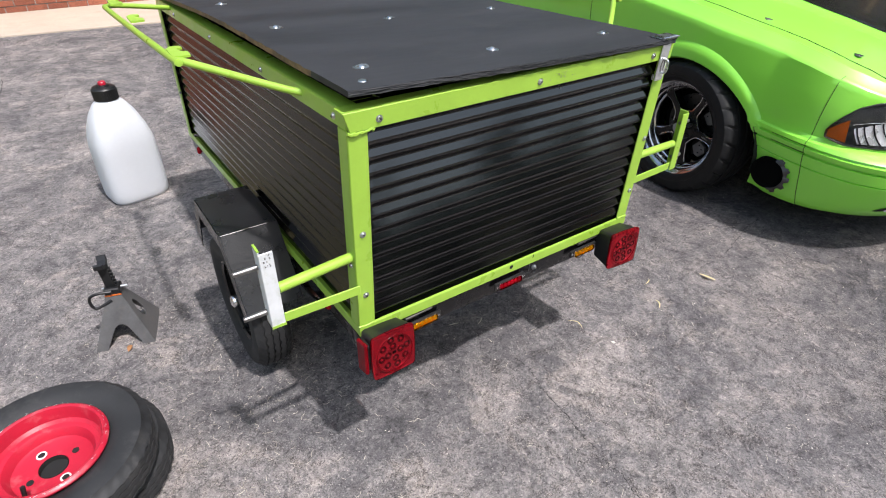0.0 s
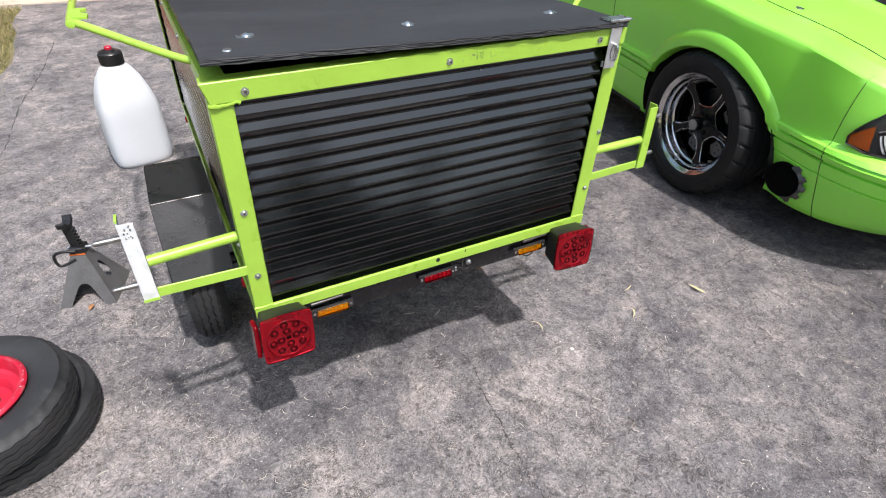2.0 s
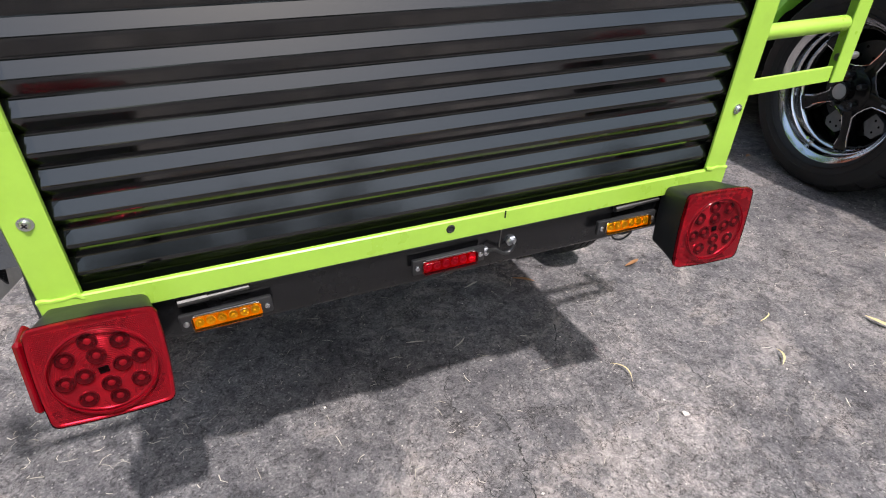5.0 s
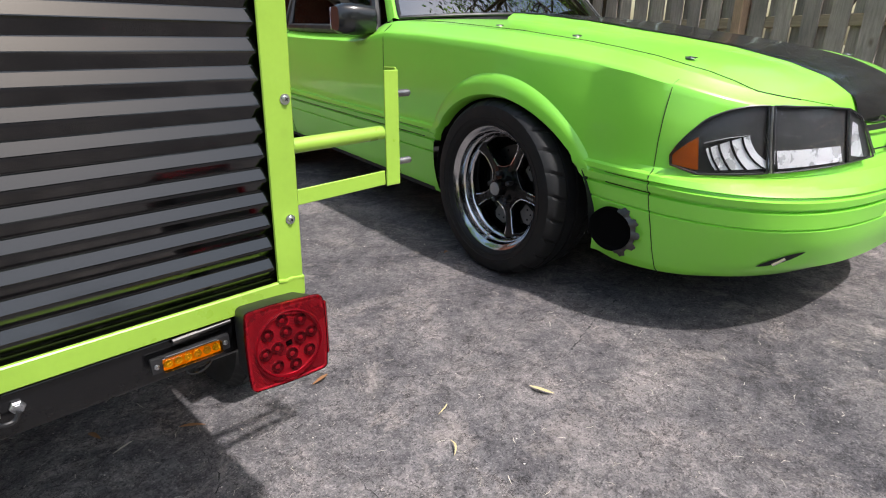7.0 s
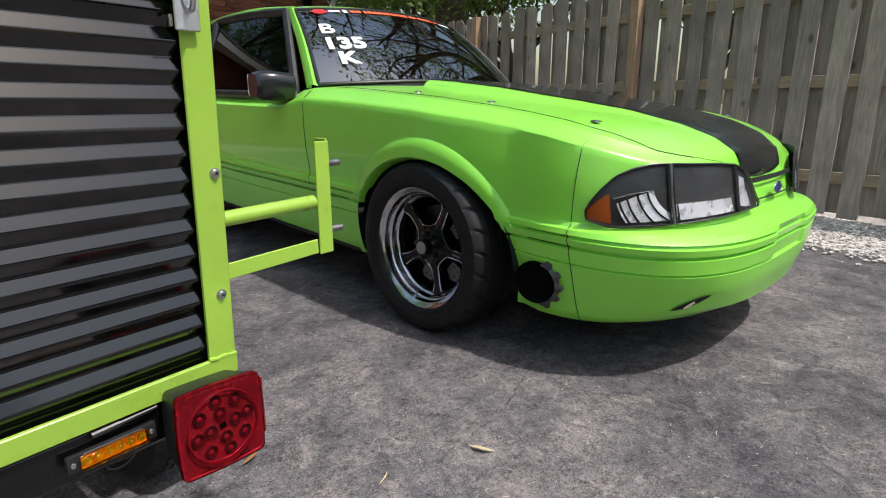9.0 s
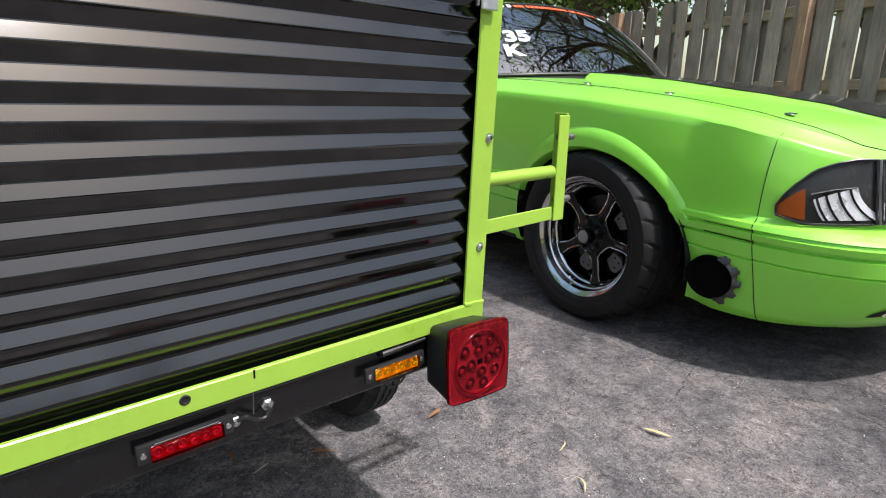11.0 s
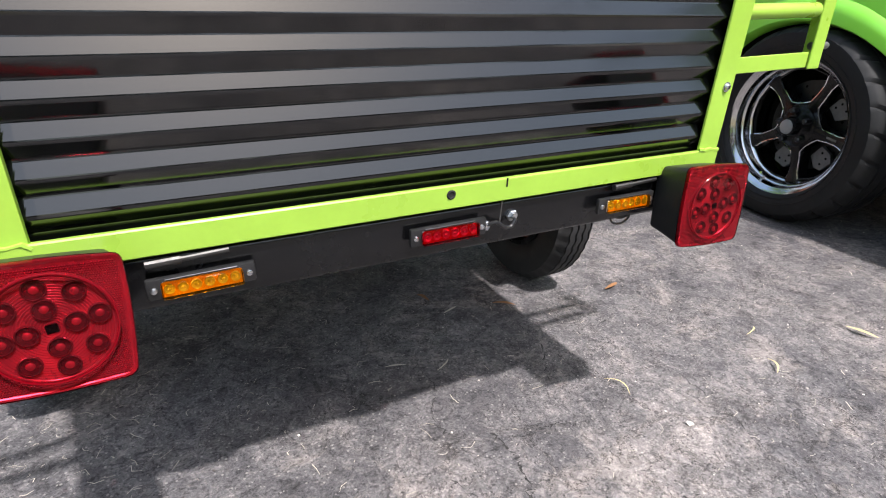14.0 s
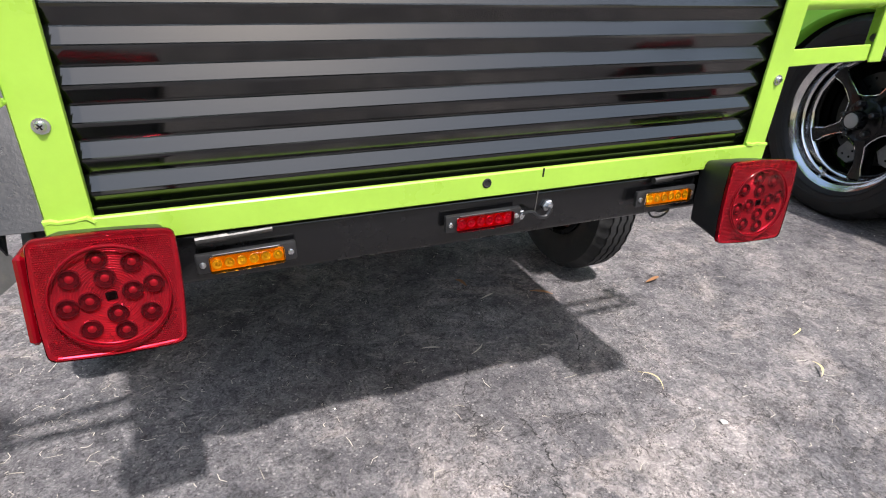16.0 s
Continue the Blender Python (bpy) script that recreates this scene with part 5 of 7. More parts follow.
def spare_wheel(x, y, z0, tilt, turn, label, with_rim=True):
    R, w = 0.243, 0.118
    sp = tagged(empty_at("spare_wheel", x, y, z0), label, "spare wheel", "stacked spare wheels")
    m = Matrix.Translation((x, y, z0 + w / 2)) @ Euler((radians(tilt[0]), radians(tilt[1]), radians(turn))).to_matrix().to_4x4()
    zigzag_tyre("tyre", R, 0.138, w, RUBBER_OLD, sp, m, 168, (-0.52, -0.17, 0.17, 0.52), 0.0024, "greyed rubber tyre with zigzag tread")
    # raised lines on the sidewall
    bm = bmesh.new()
    for rad, hh in ((0.168, 0.0505), (0.205, 0.0535), (0.218, 0.0505)):
        tube(bm, [m @ Vector((rad * math.cos(a), rad * math.sin(a), hh)) for a in np.linspace(0, 2 * math.pi, 64, endpoint=False)], 0.0017, 6, closed=True)
    part("sidewall_ridge", bm, RUBBER_OLD, sp)
    bm = bmesh.new()
    lathe(bm, [(0.1355, 0.056), (0.1395, 0.053), (0.143, 0.047), (0.147, 0.049), (0.147, 0.053), (0.143, 0.0575), (0.138, 0.0595), (0.132, 0.057), (0.128, 0.046), (0.124, 0.022), (0.116, 0.014), (0.104, 0.012), (0.098, 0.004), (0.092, -0.012), (0.084, -0.016), (0.035, -0.016), (0.033, -0.02), (0.033, -0.03),
               (0.1, -0.03), (0.125, -0.045), (0.14, -0.05)], 56, m)
    rim = part("rim", bm, RED_PAINT, sp, "scuffed red steel rim")
    for k in range(4):
        a = k * math.pi / 2 + 0.35
        p = m @ Matrix.Translation((0.057 * math.cos(a), 0.057 * math.sin(a), -0.0155))
        bm = bmesh.new()
        lathe(bm, [(0, 0.0002), (0.0075, 0.0002), (0.0085, 0.001), (0.0085, -0.001)], 16, p)
        part("lug_hole", bm, DARK, rim)
        if k % 2:
            bm = bmesh.new()
            lathe(bm, [(0.0085, 0.001), (0.0125, 0.0012), (0.013, 0)], 18, p)
            part("worn_ring", bm, WHITE_TRIM, rim, "ring of worn paint round the bolt hole")
    bm = bmesh.new()
    lathe(bm, [(0, -0.03), (0.032, -0.03), (0.0335, -0.0155)], 28, m)
    part("centre_bore", bm, DARK, rim)
    bm = bmesh.new()
    rv = random.Random(int(x * 1000))
    for k in range(90):
        a = rv.uniform(0, 6.28)
        rad = rv.gauss(0.1415, 0.0018)
        q = [m @ Vector(((rad + dr) * math.cos(a + da), (rad + dr) * math.sin(a + da), 0.0592)) for dr, da in ((-0.0004, -0.012), (0.0006, -0.008), (0.0005, 0.016), (-0.0005, 0.01))]
        bm.faces.new([bm.verts.new(v) for v in q])
    part("rim_scuffs", bm, WHITE_TRIM, rim, "pale scuffs along the rim edge", 0)["kind"] = "stuff"
    bm = bmesh.new()
    va = 0.9
    tube(bm, [m @ Vector((0.1 * math.cos(va), 0.1 * math.sin(va), 0.006)), m @ Vector((0.092 * math.cos(va), 0.092 * math.sin(va), 0.038))], 0.0055, 10)
    part("valve", bm, BLACK_PLASTIC, rim, "black rubber valve stem")
    return sp


spare_wheel(-0.723, 0.394, 0.0, (0, 0), 20, "greyed spare tyre lying flat under another")
spare_wheel(-0.747, 0.336, 0.119, (0, 0), 183, "spare tyre with scuffed red rim stacked on top")


# ---- the car ----
CAR_A = radians(8)
CAR_F = Vector((-math.sin(CAR_A), -math.cos(CAR_A), 0))
CAR_R = Vector((-math.cos(CAR_A), math.sin(CAR_A), 0))
CAR_C = Vector((2.984, 0.549, 0))
CAR_M = Matrix(((CAR_F.x, CAR_R.x, 0, CAR_C.x), (CAR_F.y, CAR_R.y, 0, CAR_C.y), (0, 0, 1, 0), (0, 0, 0, 1)))
CAR_W = CAR_M.copy()  # for the wheels, which stand on the ground
# the body stands a little nose-down
CAR_M = CAR_M @ Matrix(((1, 0, 0, 0), (0, 1, 0, 0), (-0.0314, 0, 1, 0.0314 * 0.55), (0, 0, 0, 1)))
# in the car's own frame: u forwards from the front axle, v to its right-hand side, z up
car = tagged(empty_at("parked_car", CAR_C.x, CAR_C.y, 0), "bright green two-door coupe with black hood stripe, parked", "car")


def car_part(name, bm, material, parent=car, label="", smooth=35):
    bmesh.ops.transform(bm, matrix=CAR_M, verts=bm.verts[:])
    return part(name, bm, material, parent, label, smooth)


AXLE_Z, ARCH_R, REAR_U = 0.29, 0.38, -2.553
ARCH_U, ARCH_W = 0.03, 1.105  # the opening lies a little ahead of the hub and is wider than high
CROWN = [(-3.75, 0.84), (-3.3, 0.858), (-2.4, 0.862), (-1.6, 0.86), (-1.05, 0.864), (-0.96, 0.874), (-0.86, 0.903), (-0.76, 0.916), (-0.5, 0.912), (0.0, 0.889), (0.3, 0.863), (0.55, 0.827), (0.7, 0.79), (0.82, 0.752), (0.9, 0.728), (0.935, 0.712), (0.966, 0.645), (1.0, 0.62)]
LOW = [(0.172, 0.775, 0.95), (0.192, 0.792, 1.0), (0.25, 0.81, 1.058), (0.33, 0.826, 1.08), (0.385, 0.838, 1.086), (0.389, 0.833, 1.08), (0.394, 0.84, 1.088), (0.44, 0.848, 1.093), (0.444, 0.838, 1.08), (0.45, 0.838, 1.08), (0.454, 0.852, 1.094),
       (0.474, 0.858, 1.096), (0.478, 0.848, 1.086), (0.484, 0.848, 1.086), (0.488, 0.859, 1.094), (0.504, 0.857, 1.088), (0.51, 0.845, 1.06), (0.525, 0.843, 1.03)]
HIGH = [(0.0, 0.843, 1.03), (0.3, 0.85, 1.012), (0.5, 0.849, 1.003), (0.7, 0.843, 0.997), (0.86, 0.837, 0.99), (0.88, 0.832, 0.988), (0.9, 0.82, 0.984), (0.92, 0.806, 0.98), (1.0, 0.772, 0.966)]


ROWS_FINE = []
for a, b in zip(LOW[:-1], LOW[1:]):
    n = max(1, int(round((b[0] - a[0]) / 0.022)))
    for i in range(n):
        t = i / n
        ROWS_FINE.append((True,) + tuple(a[q] + (b[q] - a[q]) * t for q in range(3)))
for a, b in zip(HIGH[:-1], HIGH[1:]):
    n = max(1, int(round((b[0] - a[0]) / 0.07)))
    for i in range(n):
        t = i / n
        ROWS_FINE.append((False,) + tuple(a[q] + (b[q] - a[q]) * t for q in range(3)))
ROWS_FINE.append((False,) + HIGH[-1])
U0 = 0.42


def nose_n(z):
    """Squareness of the nose in plan: the bumper is boxier than the lamps above it."""
    return lerp_table([(0.25, 2.8), (0.38, 3.3), (0.48, 3.3), (0.525, 2.6)], z)


def side_taper(u):
    """The body narrows a little towards both ends."""
    return 1.0 - 0.07 * (min(u, 0.42) / 0.42) ** 2 if u > 0 else 1.0 - 0.04 * max(0, (-u - 2.6) / 1.1) ** 2


PERIM = []
for k in range(0, 17):  # rear corner, from centre to side
    PERIM.append(("rear", math.pi / 2 * k / 16))
for u in list(np.arange(-3.25, U0, 0.0285)):
    PERIM.append(("side", u))
for q in sorted([90 * (1 - k / 32) for k in range(33)] + [6.2, 5.2, 4.7, 4.2, 3.7, 3.2, 2.2, 1.2], reverse=True):
    PERIM.append(("front", radians(q)))


def body_point(per, row):
    low, val, w, nose = row
    kind, q = per
    if kind == "side":
        u, v = q, w * side_taper(q)
    elif kind == "front":
        c, s = max(0.0, math.cos(q)), max(0.0, math.sin(q))
        e = nose_n(val if low else 0.6)
        u = U0 + (nose - U0) * c ** (2 / e)
        v = w * side_taper(U0) * s ** (2 / e)
        if low and 0.389 < val < 0.5:  # the bumper's raised band stops short of the middle
            u -= 0.011 * min(1.0, max(0.0, (0.178 - v) / 0.022))
    else:
        c, s = max(0.0, math.cos(q)), max(0.0, math.sin(q))
        u = -3.25 - 0.42 * c ** (2 / 3.2)
        v = w * side_taper(-3.25) * s ** (2 / 3.4)
    zc = lerp_table(CROWN, u)
    z = val if low else 0.525 + (zc - 0.525) * val
    if low and kind == "front" and val < 0.25:
        z += 0.035 * (0.25 - val) / 0.078 * max(0.0, math.cos(q)) ** 2
    if low and kind == "side" and -2.2 < u < -0.35 and val < 0.33:
        z = max(z, 0.2)
    return Vector((u, v, z))


def arch_cut(bm, centres, R):
    dead = [f for f in bm.faces if any(((c.x - cu - ARCH_U) / ARCH_W) ** 2 + (c.z - AXLE_Z) ** 2 < R * R and abs(c.y) > 0.55 for cu in centres for c in (f.calc_center_median(),))]
    bmesh.ops.delete(bm, geom=dead, context="FACES")
    for v in bm.verts:
        if v.is_boundary and abs(v.co.y) > 0.55:
            for cu in centres:
                d = Vector(((v.co.x - cu - ARCH_U) / ARCH_W, v.co.z - AXLE_Z))
                if R * 0.85 < d.length < R * 1.16:
                    d = d.normalized() * R
                    v.co.x, v.co.z = cu + ARCH_U + d.x * ARCH_W, AXLE_Z + d.y


def body_shell():
    for side in (1, -1):
        bm = bmesh.new()
        rows = [[body_point(p, r) for p in PERIM] for r in ROWS_FINE]
        for row in rows:
            for p in row:
                p.y *= side
        grid(bm, rows, side < 0)
        arch_cut(bm, (0.0, REAR_U), ARCH_R)
        bmesh.ops.delete(bm, geom=[f for f in bm.faces for c in (f.calc_center_median(),) if 0.3 < c.x < 0.462 and c.z < 0.25], context="FACES")
        bmesh.ops.delete(bm, geom=[v for v in bm.verts if not v.link_faces], context="VERTS")
        yield bm


_b = body_shell()
body_side = car_part("body_side", next(_b), CAR_GREEN, label="bright green side and bumper panels", smooth=30)
body_side_far = car_part("body_side", next(_b), CAR_GREEN, smooth=30)

# hood and deck surfaces, from the crown line to the middle
HOOD_MID = [(-0.95, 0.947), (-0.6, 0.938), (-0.36, 0.927), (0.0, 0.9), (0.2, 0.884), (0.45, 0.862), (0.57, 0.85), (0.76, 0.822), (0.87, 0.786), (0.935, 0.742), (0.96, 0.7), (0.979, 0.652), (1.01, 0.64)]


def hood_z(u, f):
    """Height at fraction f from the crown (0) to the middle (1)."""
    zc = lerp_table(CROWN, u)
    zm = lerp_table(HOOD_MID, u)
    g = 1 - max(0.0, 1 - f) ** 2.3
    return zc + (zm - zc) * g


def gap_f(c):
    """The hood's edge runs inside the fender and comes out to the lamps at the front."""
    return lerp_table([(-0.9, 0.095), (0.0, 0.1), (0.3, 0.086), (0.6, 0.078), (0.7, 0.074), (0.77, 0.046), (0.82, 0.0)], c.x)


def scoop_half(u):
    """Half the width of the raised black panel."""
    return lerp_table([(-0.75, 0.2), (-0.5, 0.225), (0.0, 0.285), (0.5, 0.282), (0.7, 0.27), (0.8, 0.252), (0.9, 0.228), (0.96, 0.205), (1.0, 0.195)], u)


def bulge(u, v):
    """The hood's raised middle, with sloping flanks."""
    k = min(1.0, max(0.0, (scoop_half(u) + 0.05 - abs(v)) / 0.05))
    return k * lerp_table([(-0.7, 0.03), (-0.36, 0.031), (0.0, 0.03), (0.2, 0.022), (0.57, 0.013), (0.76, 0.004), (1.0, 0.0)], u)


def hood_rows(side, f0, f1, lift=0.0, nf=12, front=True):
    rows = []
    pts = []
    for p in PERIM:
        if p[0] == "rear":
            continue
        c = body_point(p, ROWS_FINE[-1])
        if c.x < -0.9:
            continue
        pts.append(c)
    for c in pts:
        um = c.x if c.x < 0.3 else 0.3 + (c.x - 0.3) * 1.02
        row = []
        for i in range(nf + 1):
            a = gap_f(c) + f0[1] if isinstance(f0, tuple) else f0
            b = gap_f(c) + f1[1] if isinstance(f1, tuple) else f1
            f = a + (b - a) * i / nf
            u = c.x + (um - c.x) * f
            v = c.y * (1 - f)
            row.append(Vector((u, v * side, hood_z(u, f) + bulge(u, v) + lift)))
        rows.append(row)
    return rows


for side in (1, -1):
    bm = bmesh.new()
    grid(bm, hood_rows(side, 0.0, ("gap", -0.003), 0.0, 4), side > 0)
    car_part("fender_top", bm, CAR_GREEN, body_side if side > 0 else body_side_far)
bm = bmesh.new()
for side in (1, -1):
    grid(bm, hood_rows(side, ("gap", 0.003), 1.0, 0.0015, 40), side > 0)
bmesh.ops.remove_doubles(bm, verts=bm.verts[:], dist=0.0005)
bmesh.ops.delete(bm, geom=[f for f in bm.faces for c in (f.calc_center_median(),) if c.x < -0.545 - 0.225 * abs(c.y / 0.75) ** 2.2], context="FACES")
hood = car_part("hood", bm, CAR_GREEN, label="bright green hood with raised black centre", smooth=40)


# black panel on the raised middle, which turns down over the hood's front edge
bm = bmesh.new()
for side in (1, -1):
    rows = []
    for p in PERIM:
        if p[0] == "rear":
            continue
        c = body_point(p, ROWS_FINE[-1])
        if c.x < -0.66:
            continue
        um = c.x if c.x < 0.3 else 0.3 + (c.x - 0.3) * 1.02
        f0 = max(0.0, 1 - scoop_half(c.x) / max(c.y, 0.001))
        row = []
        for i in range(13):
            f = f0 + (1 - f0) * i / 12
            u = c.x + (um - c.x) * f
            v = c.y * (1 - f)
            row.append((u + (0.006 if c.x > 0.93 else 0), v * side, hood_z(u, f) + bulge(u, v) + (0.0025 if i == 0 and f0 > 0 else 0.0045)))
        rows.append(row)
    grid(bm, rows, side > 0)
bmesh.ops.remove_doubles(bm, verts=bm.verts[:], dist=0.0006)
car_part("hood_stripe", bm, CAR_BLACK, hood, "glossy black raised hood panel", 50)


def line_on_car(name, pts, r, material=SEAM, parent=car, n=6):
    bm = bmesh.new()
    tube(bm, pts, r, n)
    return car_part(name, bm, material, parent)


# panel gaps
_gap = hood_rows(1, ("gap", 0.0), ("gap", 0.0), 0.0, 1)
line_on_car("hood_gap", [r[0] for r in _gap if -0.80 < r[0].x < 0.90], 0.0019, parent=hood)
_gap = hood_rows(-1, ("gap", 0.0), ("gap", 0.0), 0.0, 1)
line_on_car("hood_gap", [r[0] for r in _gap if -0.80 < r[0].x < 0.90], 0.0019, parent=hood)


def side_line(u, z0, z1, side=1, n=24, out=0.0005, lean=0.0):
    pts = []
    for i in range(n + 1):
        z = z0 + (z1 - z0) * i / n
        uu = u + lean * (z - z0)
        zc = lerp_table(CROWN, uu)
        if z <= 0.525:
            w = lerp_table([(a, b) for a, b, _ in LOW], z)
        else:
            w = lerp_table([(a, b) for a, b, _ in HIGH], min(1, (z - 0.525) / (zc - 0.525)))
        if uu > U0:
            q = min(1, (uu - U0) / (lerp_table([(a, n) for a, _, n in LOW] + [(0.7, 1.0), (0.8, 0.97)], z) - U0))
            c = q ** (nose_n(z) / 2)
            s = math.sqrt(max(0, 1 - c * c))
            v = w * side_taper(U0) * s ** (2 / nose_n(z))
        else:
            v = w * side_taper(uu)
        pts.append(Vector((uu, (v + out) * side, z)))
    return pts


line_on_car("door_gap", side_line(-0.70, 0.22, 0.9, 1, lean=-0.12), 0.0016, parent=body_side)
line_on_car("door_gap", side_line(-2.0, 0.22, 0.855, 1), 0.0016, parent=body_side)
line_on_car("bumper_seam", side_line(0.674, 0.17, 0.36, 1, lean=-0.03), 0.0014, parent=body_side)
line_on_car("bumper_seam", side_line(0.668, 0.36, 0.52, 1, lean=-0.08), 0.0014, parent=body_side)
line_on_car("bumper_seam", side_line(0.653, 0.525, 0.775, 1, lean=0.06), 0.0012, parent=body_side)
# dark tubes paint the crease shade along the side moulding
for side, own in ((1, body_side), (-1, body_side_far)):
    for z, r in ((0.447, 0.0018), (0.481, 0.0012)):
        for u0, u1 in ((-2.02, -0.44), (0.5, 0.66)):
            pts = [side_line(u, z, z + 0.0005, side, 1, -0.0005)[0] for u in np.linspace(u0, u1, 24)]
            line_on_car("moulding_shade_line", pts, r, parent=own)


# wheel arches: flared lips and dark liners
for cu in (0.0, REAR_U):
    for side in (1, -1):
        bm = bmesh.new()
        rows = []
        a0, a1 = radians(24), radians(156)
        for a in np.linspace(a0, a1, 48):
            row = []
            fade = min(1.0, min(a - a0, a1 - a) / 0.3)
            for dr, out in ((-0.012, -0.03), (-0.004, 0.0), (0.0, 0.011), (0.004, 0.015), (0.036, 0.0145), (0.066, 0.009), (0.082, -0.004)):
                R = ARCH_R + dr
                u, z = cu + ARCH_U + (ARCH_R * ARCH_W + dr * 0.45) * math.cos(a), AXLE_Z + R * math.sin(a)
                zc = lerp_table(CROWN, u)
                w = lerp_table([(q, b) for q, b, _ in LOW], z) if z <= 0.525 else lerp_table([(q, b) for q, b, _ in HIGH], min(1, (z - 0.525) / (zc - 0.525)))
                row.append((u, side * (w * side_taper(u) + (out * fade + 0.0015 if dr > -0.01 and out > 0 else out)), z))
            rows.append(row)
        grid(bm, rows)
        car_part("arch_lip", bm, CAR_GREEN, body_side if side > 0 else body_side_far, "flared green wheel arch lip", 40)
        bm = bmesh.new()
        rows = [[(cu + ARCH_U + (ARCH_R + 0.012) * ARCH_W * math.cos(a), side * v, AXLE_Z + (ARCH_R + 0.012) * math.sin(a)) for v in (0.8, 0.5)] for a in np.linspace(radians(-4), radians(184), 30)]
        grid(bm, rows)
        cap = [bm.verts.new((cu + ARCH_U + (ARCH_R + 0.012) * ARCH_W * math.cos(a), side * 0.5, AXLE_Z + (ARCH_R + 0.012) * math.sin(a))) for a in np.linspace(radians(-4), radians(184), 30)]
        bm.faces.new(cap)
        car_part("wheel_well", bm, DARK, body_side if side > 0 else body_side_far)

# underside
bm = bmesh.new()
box(bm, (-3.4, -0.5, 0.2), (0.75, 0.5, 0.24))
for u0, u1 in ((-2.1, -0.42),):
    box(bm, (u0, -0.8, 0.2), (u1, 0.8, 0.235))
car_part("underbody", bm, DARK)
bm = bmesh.new()
box(bm, (0.5, -0.55, 0.185), (0.84, 0.55, 0.2))
car_part("front_undertray", bm, DARK)


# wheels
def car_wheel(cu, side, R=0.341):
    m = CAR_W @ Matrix.Translation((cu, side * 0.746, R - 0.007)) @ Matrix.Rotation(radians(-90 * side), 4, "X") @ Matrix.Rotation(radians(8), 4, "Z")
    bm = bmesh.new()
    h, k = 0.122, R / 0.333
    prof = [(0.238, -h * 0.82), (0.246, -h * 0.92), (0.262, -h * 1.0), (0.288, -h * 1.03), (0.308 * k, -h * 0.985), (0.32 * k, -h * 0.9), (0.3265 * k, -h * 0.8), (0.3295 * k, -h * 0.7)]
    tread = []
    for g in (-0.42, 0.0, 0.42):
        tread += [(R - 0.0005, g * h - 0.006), (R - 0.009, g * h - 0.005), (R - 0.009, g * h + 0.005), (R - 0.0005, g * h + 0.006)]
    prof = prof + tread + [(a, -b) for a, b in prof[::-1]]
    n, last = 200, len(prof) - 1
    rings = []
    for j in range(n):
        a = math.tau * j / n
        ring = []
        for i, (rad, hh) in enumerate(prof):
            e = min(i, last - i)
            # the grooves across the shoulder sweep round in a curve
            shift = 0.045 * math.sin((hh / h) * 4.0) * (1 if hh > 0 else -1) if e >= 4 else 0.0
            cut = (0.0, 0.0, 0.0, 0.0, 0.0015, 0.006, 0.009, 0.009, 0.006)[min(e, 8)] if j % 8 == 0 and e < 9 else 0.0
            q = m @ Vector(((rad - cut) * math.cos(a + shift), (rad - cut) * math.sin(a + shift), hh))
            q.z = max(q.z, 0.0015)
            ring.append(q)
        rings.append(ring)
    vr = [[bm.verts.new(p) for p in ring] for ring in rings]
    for a, b in zip(vr, vr[1:] + vr[:1]):
        for i in range(last):
            bm.faces.new((a[i], a[i + 1], b[i + 1], b[i]))
    wheel = part("wheel", bm, CAR_TYRE, car, "wide black tyre on a deep polished five-spoke wheel", 28)
    bm = bmesh.new()
    for rad, hh in ((0.254, 0.1195), (0.276, 0.1245)):
        tube(bm, [m @ Vector((rad * math.cos(a), rad * math.sin(a), hh)) for a in np.linspace(0, math.tau, 72, endpoint=False)], 0.0016, 5, closed=True)
    part("sidewall_ridge", bm, CAR_TYRE, wheel)
    bm = bmesh.new()
    lathe(bm, [(0.238, -h * 0.8), (0.206, -0.07), (0.196, 0.0), (0.199, 0.028), (0.203, 0.031), (0.207, 0.036), (0.211, 0.058), (0.2145, 0.0605), (0.218, 0.066), (0.2215, 0.087), (0.226, 0.09), (0.233, 0.1), (0.2445, 0.1055), (0.2525, 0.1105), (0.2555, 0.107), (0.2535, 0.099), (0.242, 0.098)], 96, m)
    rim = part("rim", bm, RIM, wheel, "polished stepped deep-dish rim")
    # flat black disc paints the shade behind the spokes
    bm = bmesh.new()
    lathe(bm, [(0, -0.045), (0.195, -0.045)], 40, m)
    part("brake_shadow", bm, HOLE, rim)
    bm = bmesh.new()
    lathe(bm, [(0.06, -0.028), (0.158, -0.028), (0.158, -0.038), (0.06, -0.038)], 48, m, True)
    disc = part("brake_disc", bm, DISC_STEEL, wheel, "drilled steel brake disc")
    # flat black discs: the dark of the drilled holes is in their colour
    for q in range(30):
        a = q * math.tau / 30
        rad = 0.1 + 0.02 * (q % 3)
        bm = bmesh.new()
        lathe(bm, [(0, 0.0), (0.005, 0.0)], 8, m @ Matrix.Translation((rad * math.cos(a), rad * math.sin(a), -0.0275)))
        part("drill_hole", bm, HOLE, disc)
    # grey caliper lugs behind the windows
    for turn in (40, 105, 320):
        r = m @ Matrix.Rotation(radians(turn), 4, "Z")
        bm = bmesh.new()
        pts = [(0.1, -0.026), (0.142, -0.04), (0.168, -0.028), (0.172, 0.018), (0.15, 0.034), (0.108, 0.024)]
        plate(bm, [r @ Vector((x, y, -0.006)) for x, y in pts], r.to_3x3() @ Vector((0, 0, -1)), 0.016)
        lug = part("brake_caliper", bm, CALIPER, wheel, "dull grey caliper plate with drilled holes")
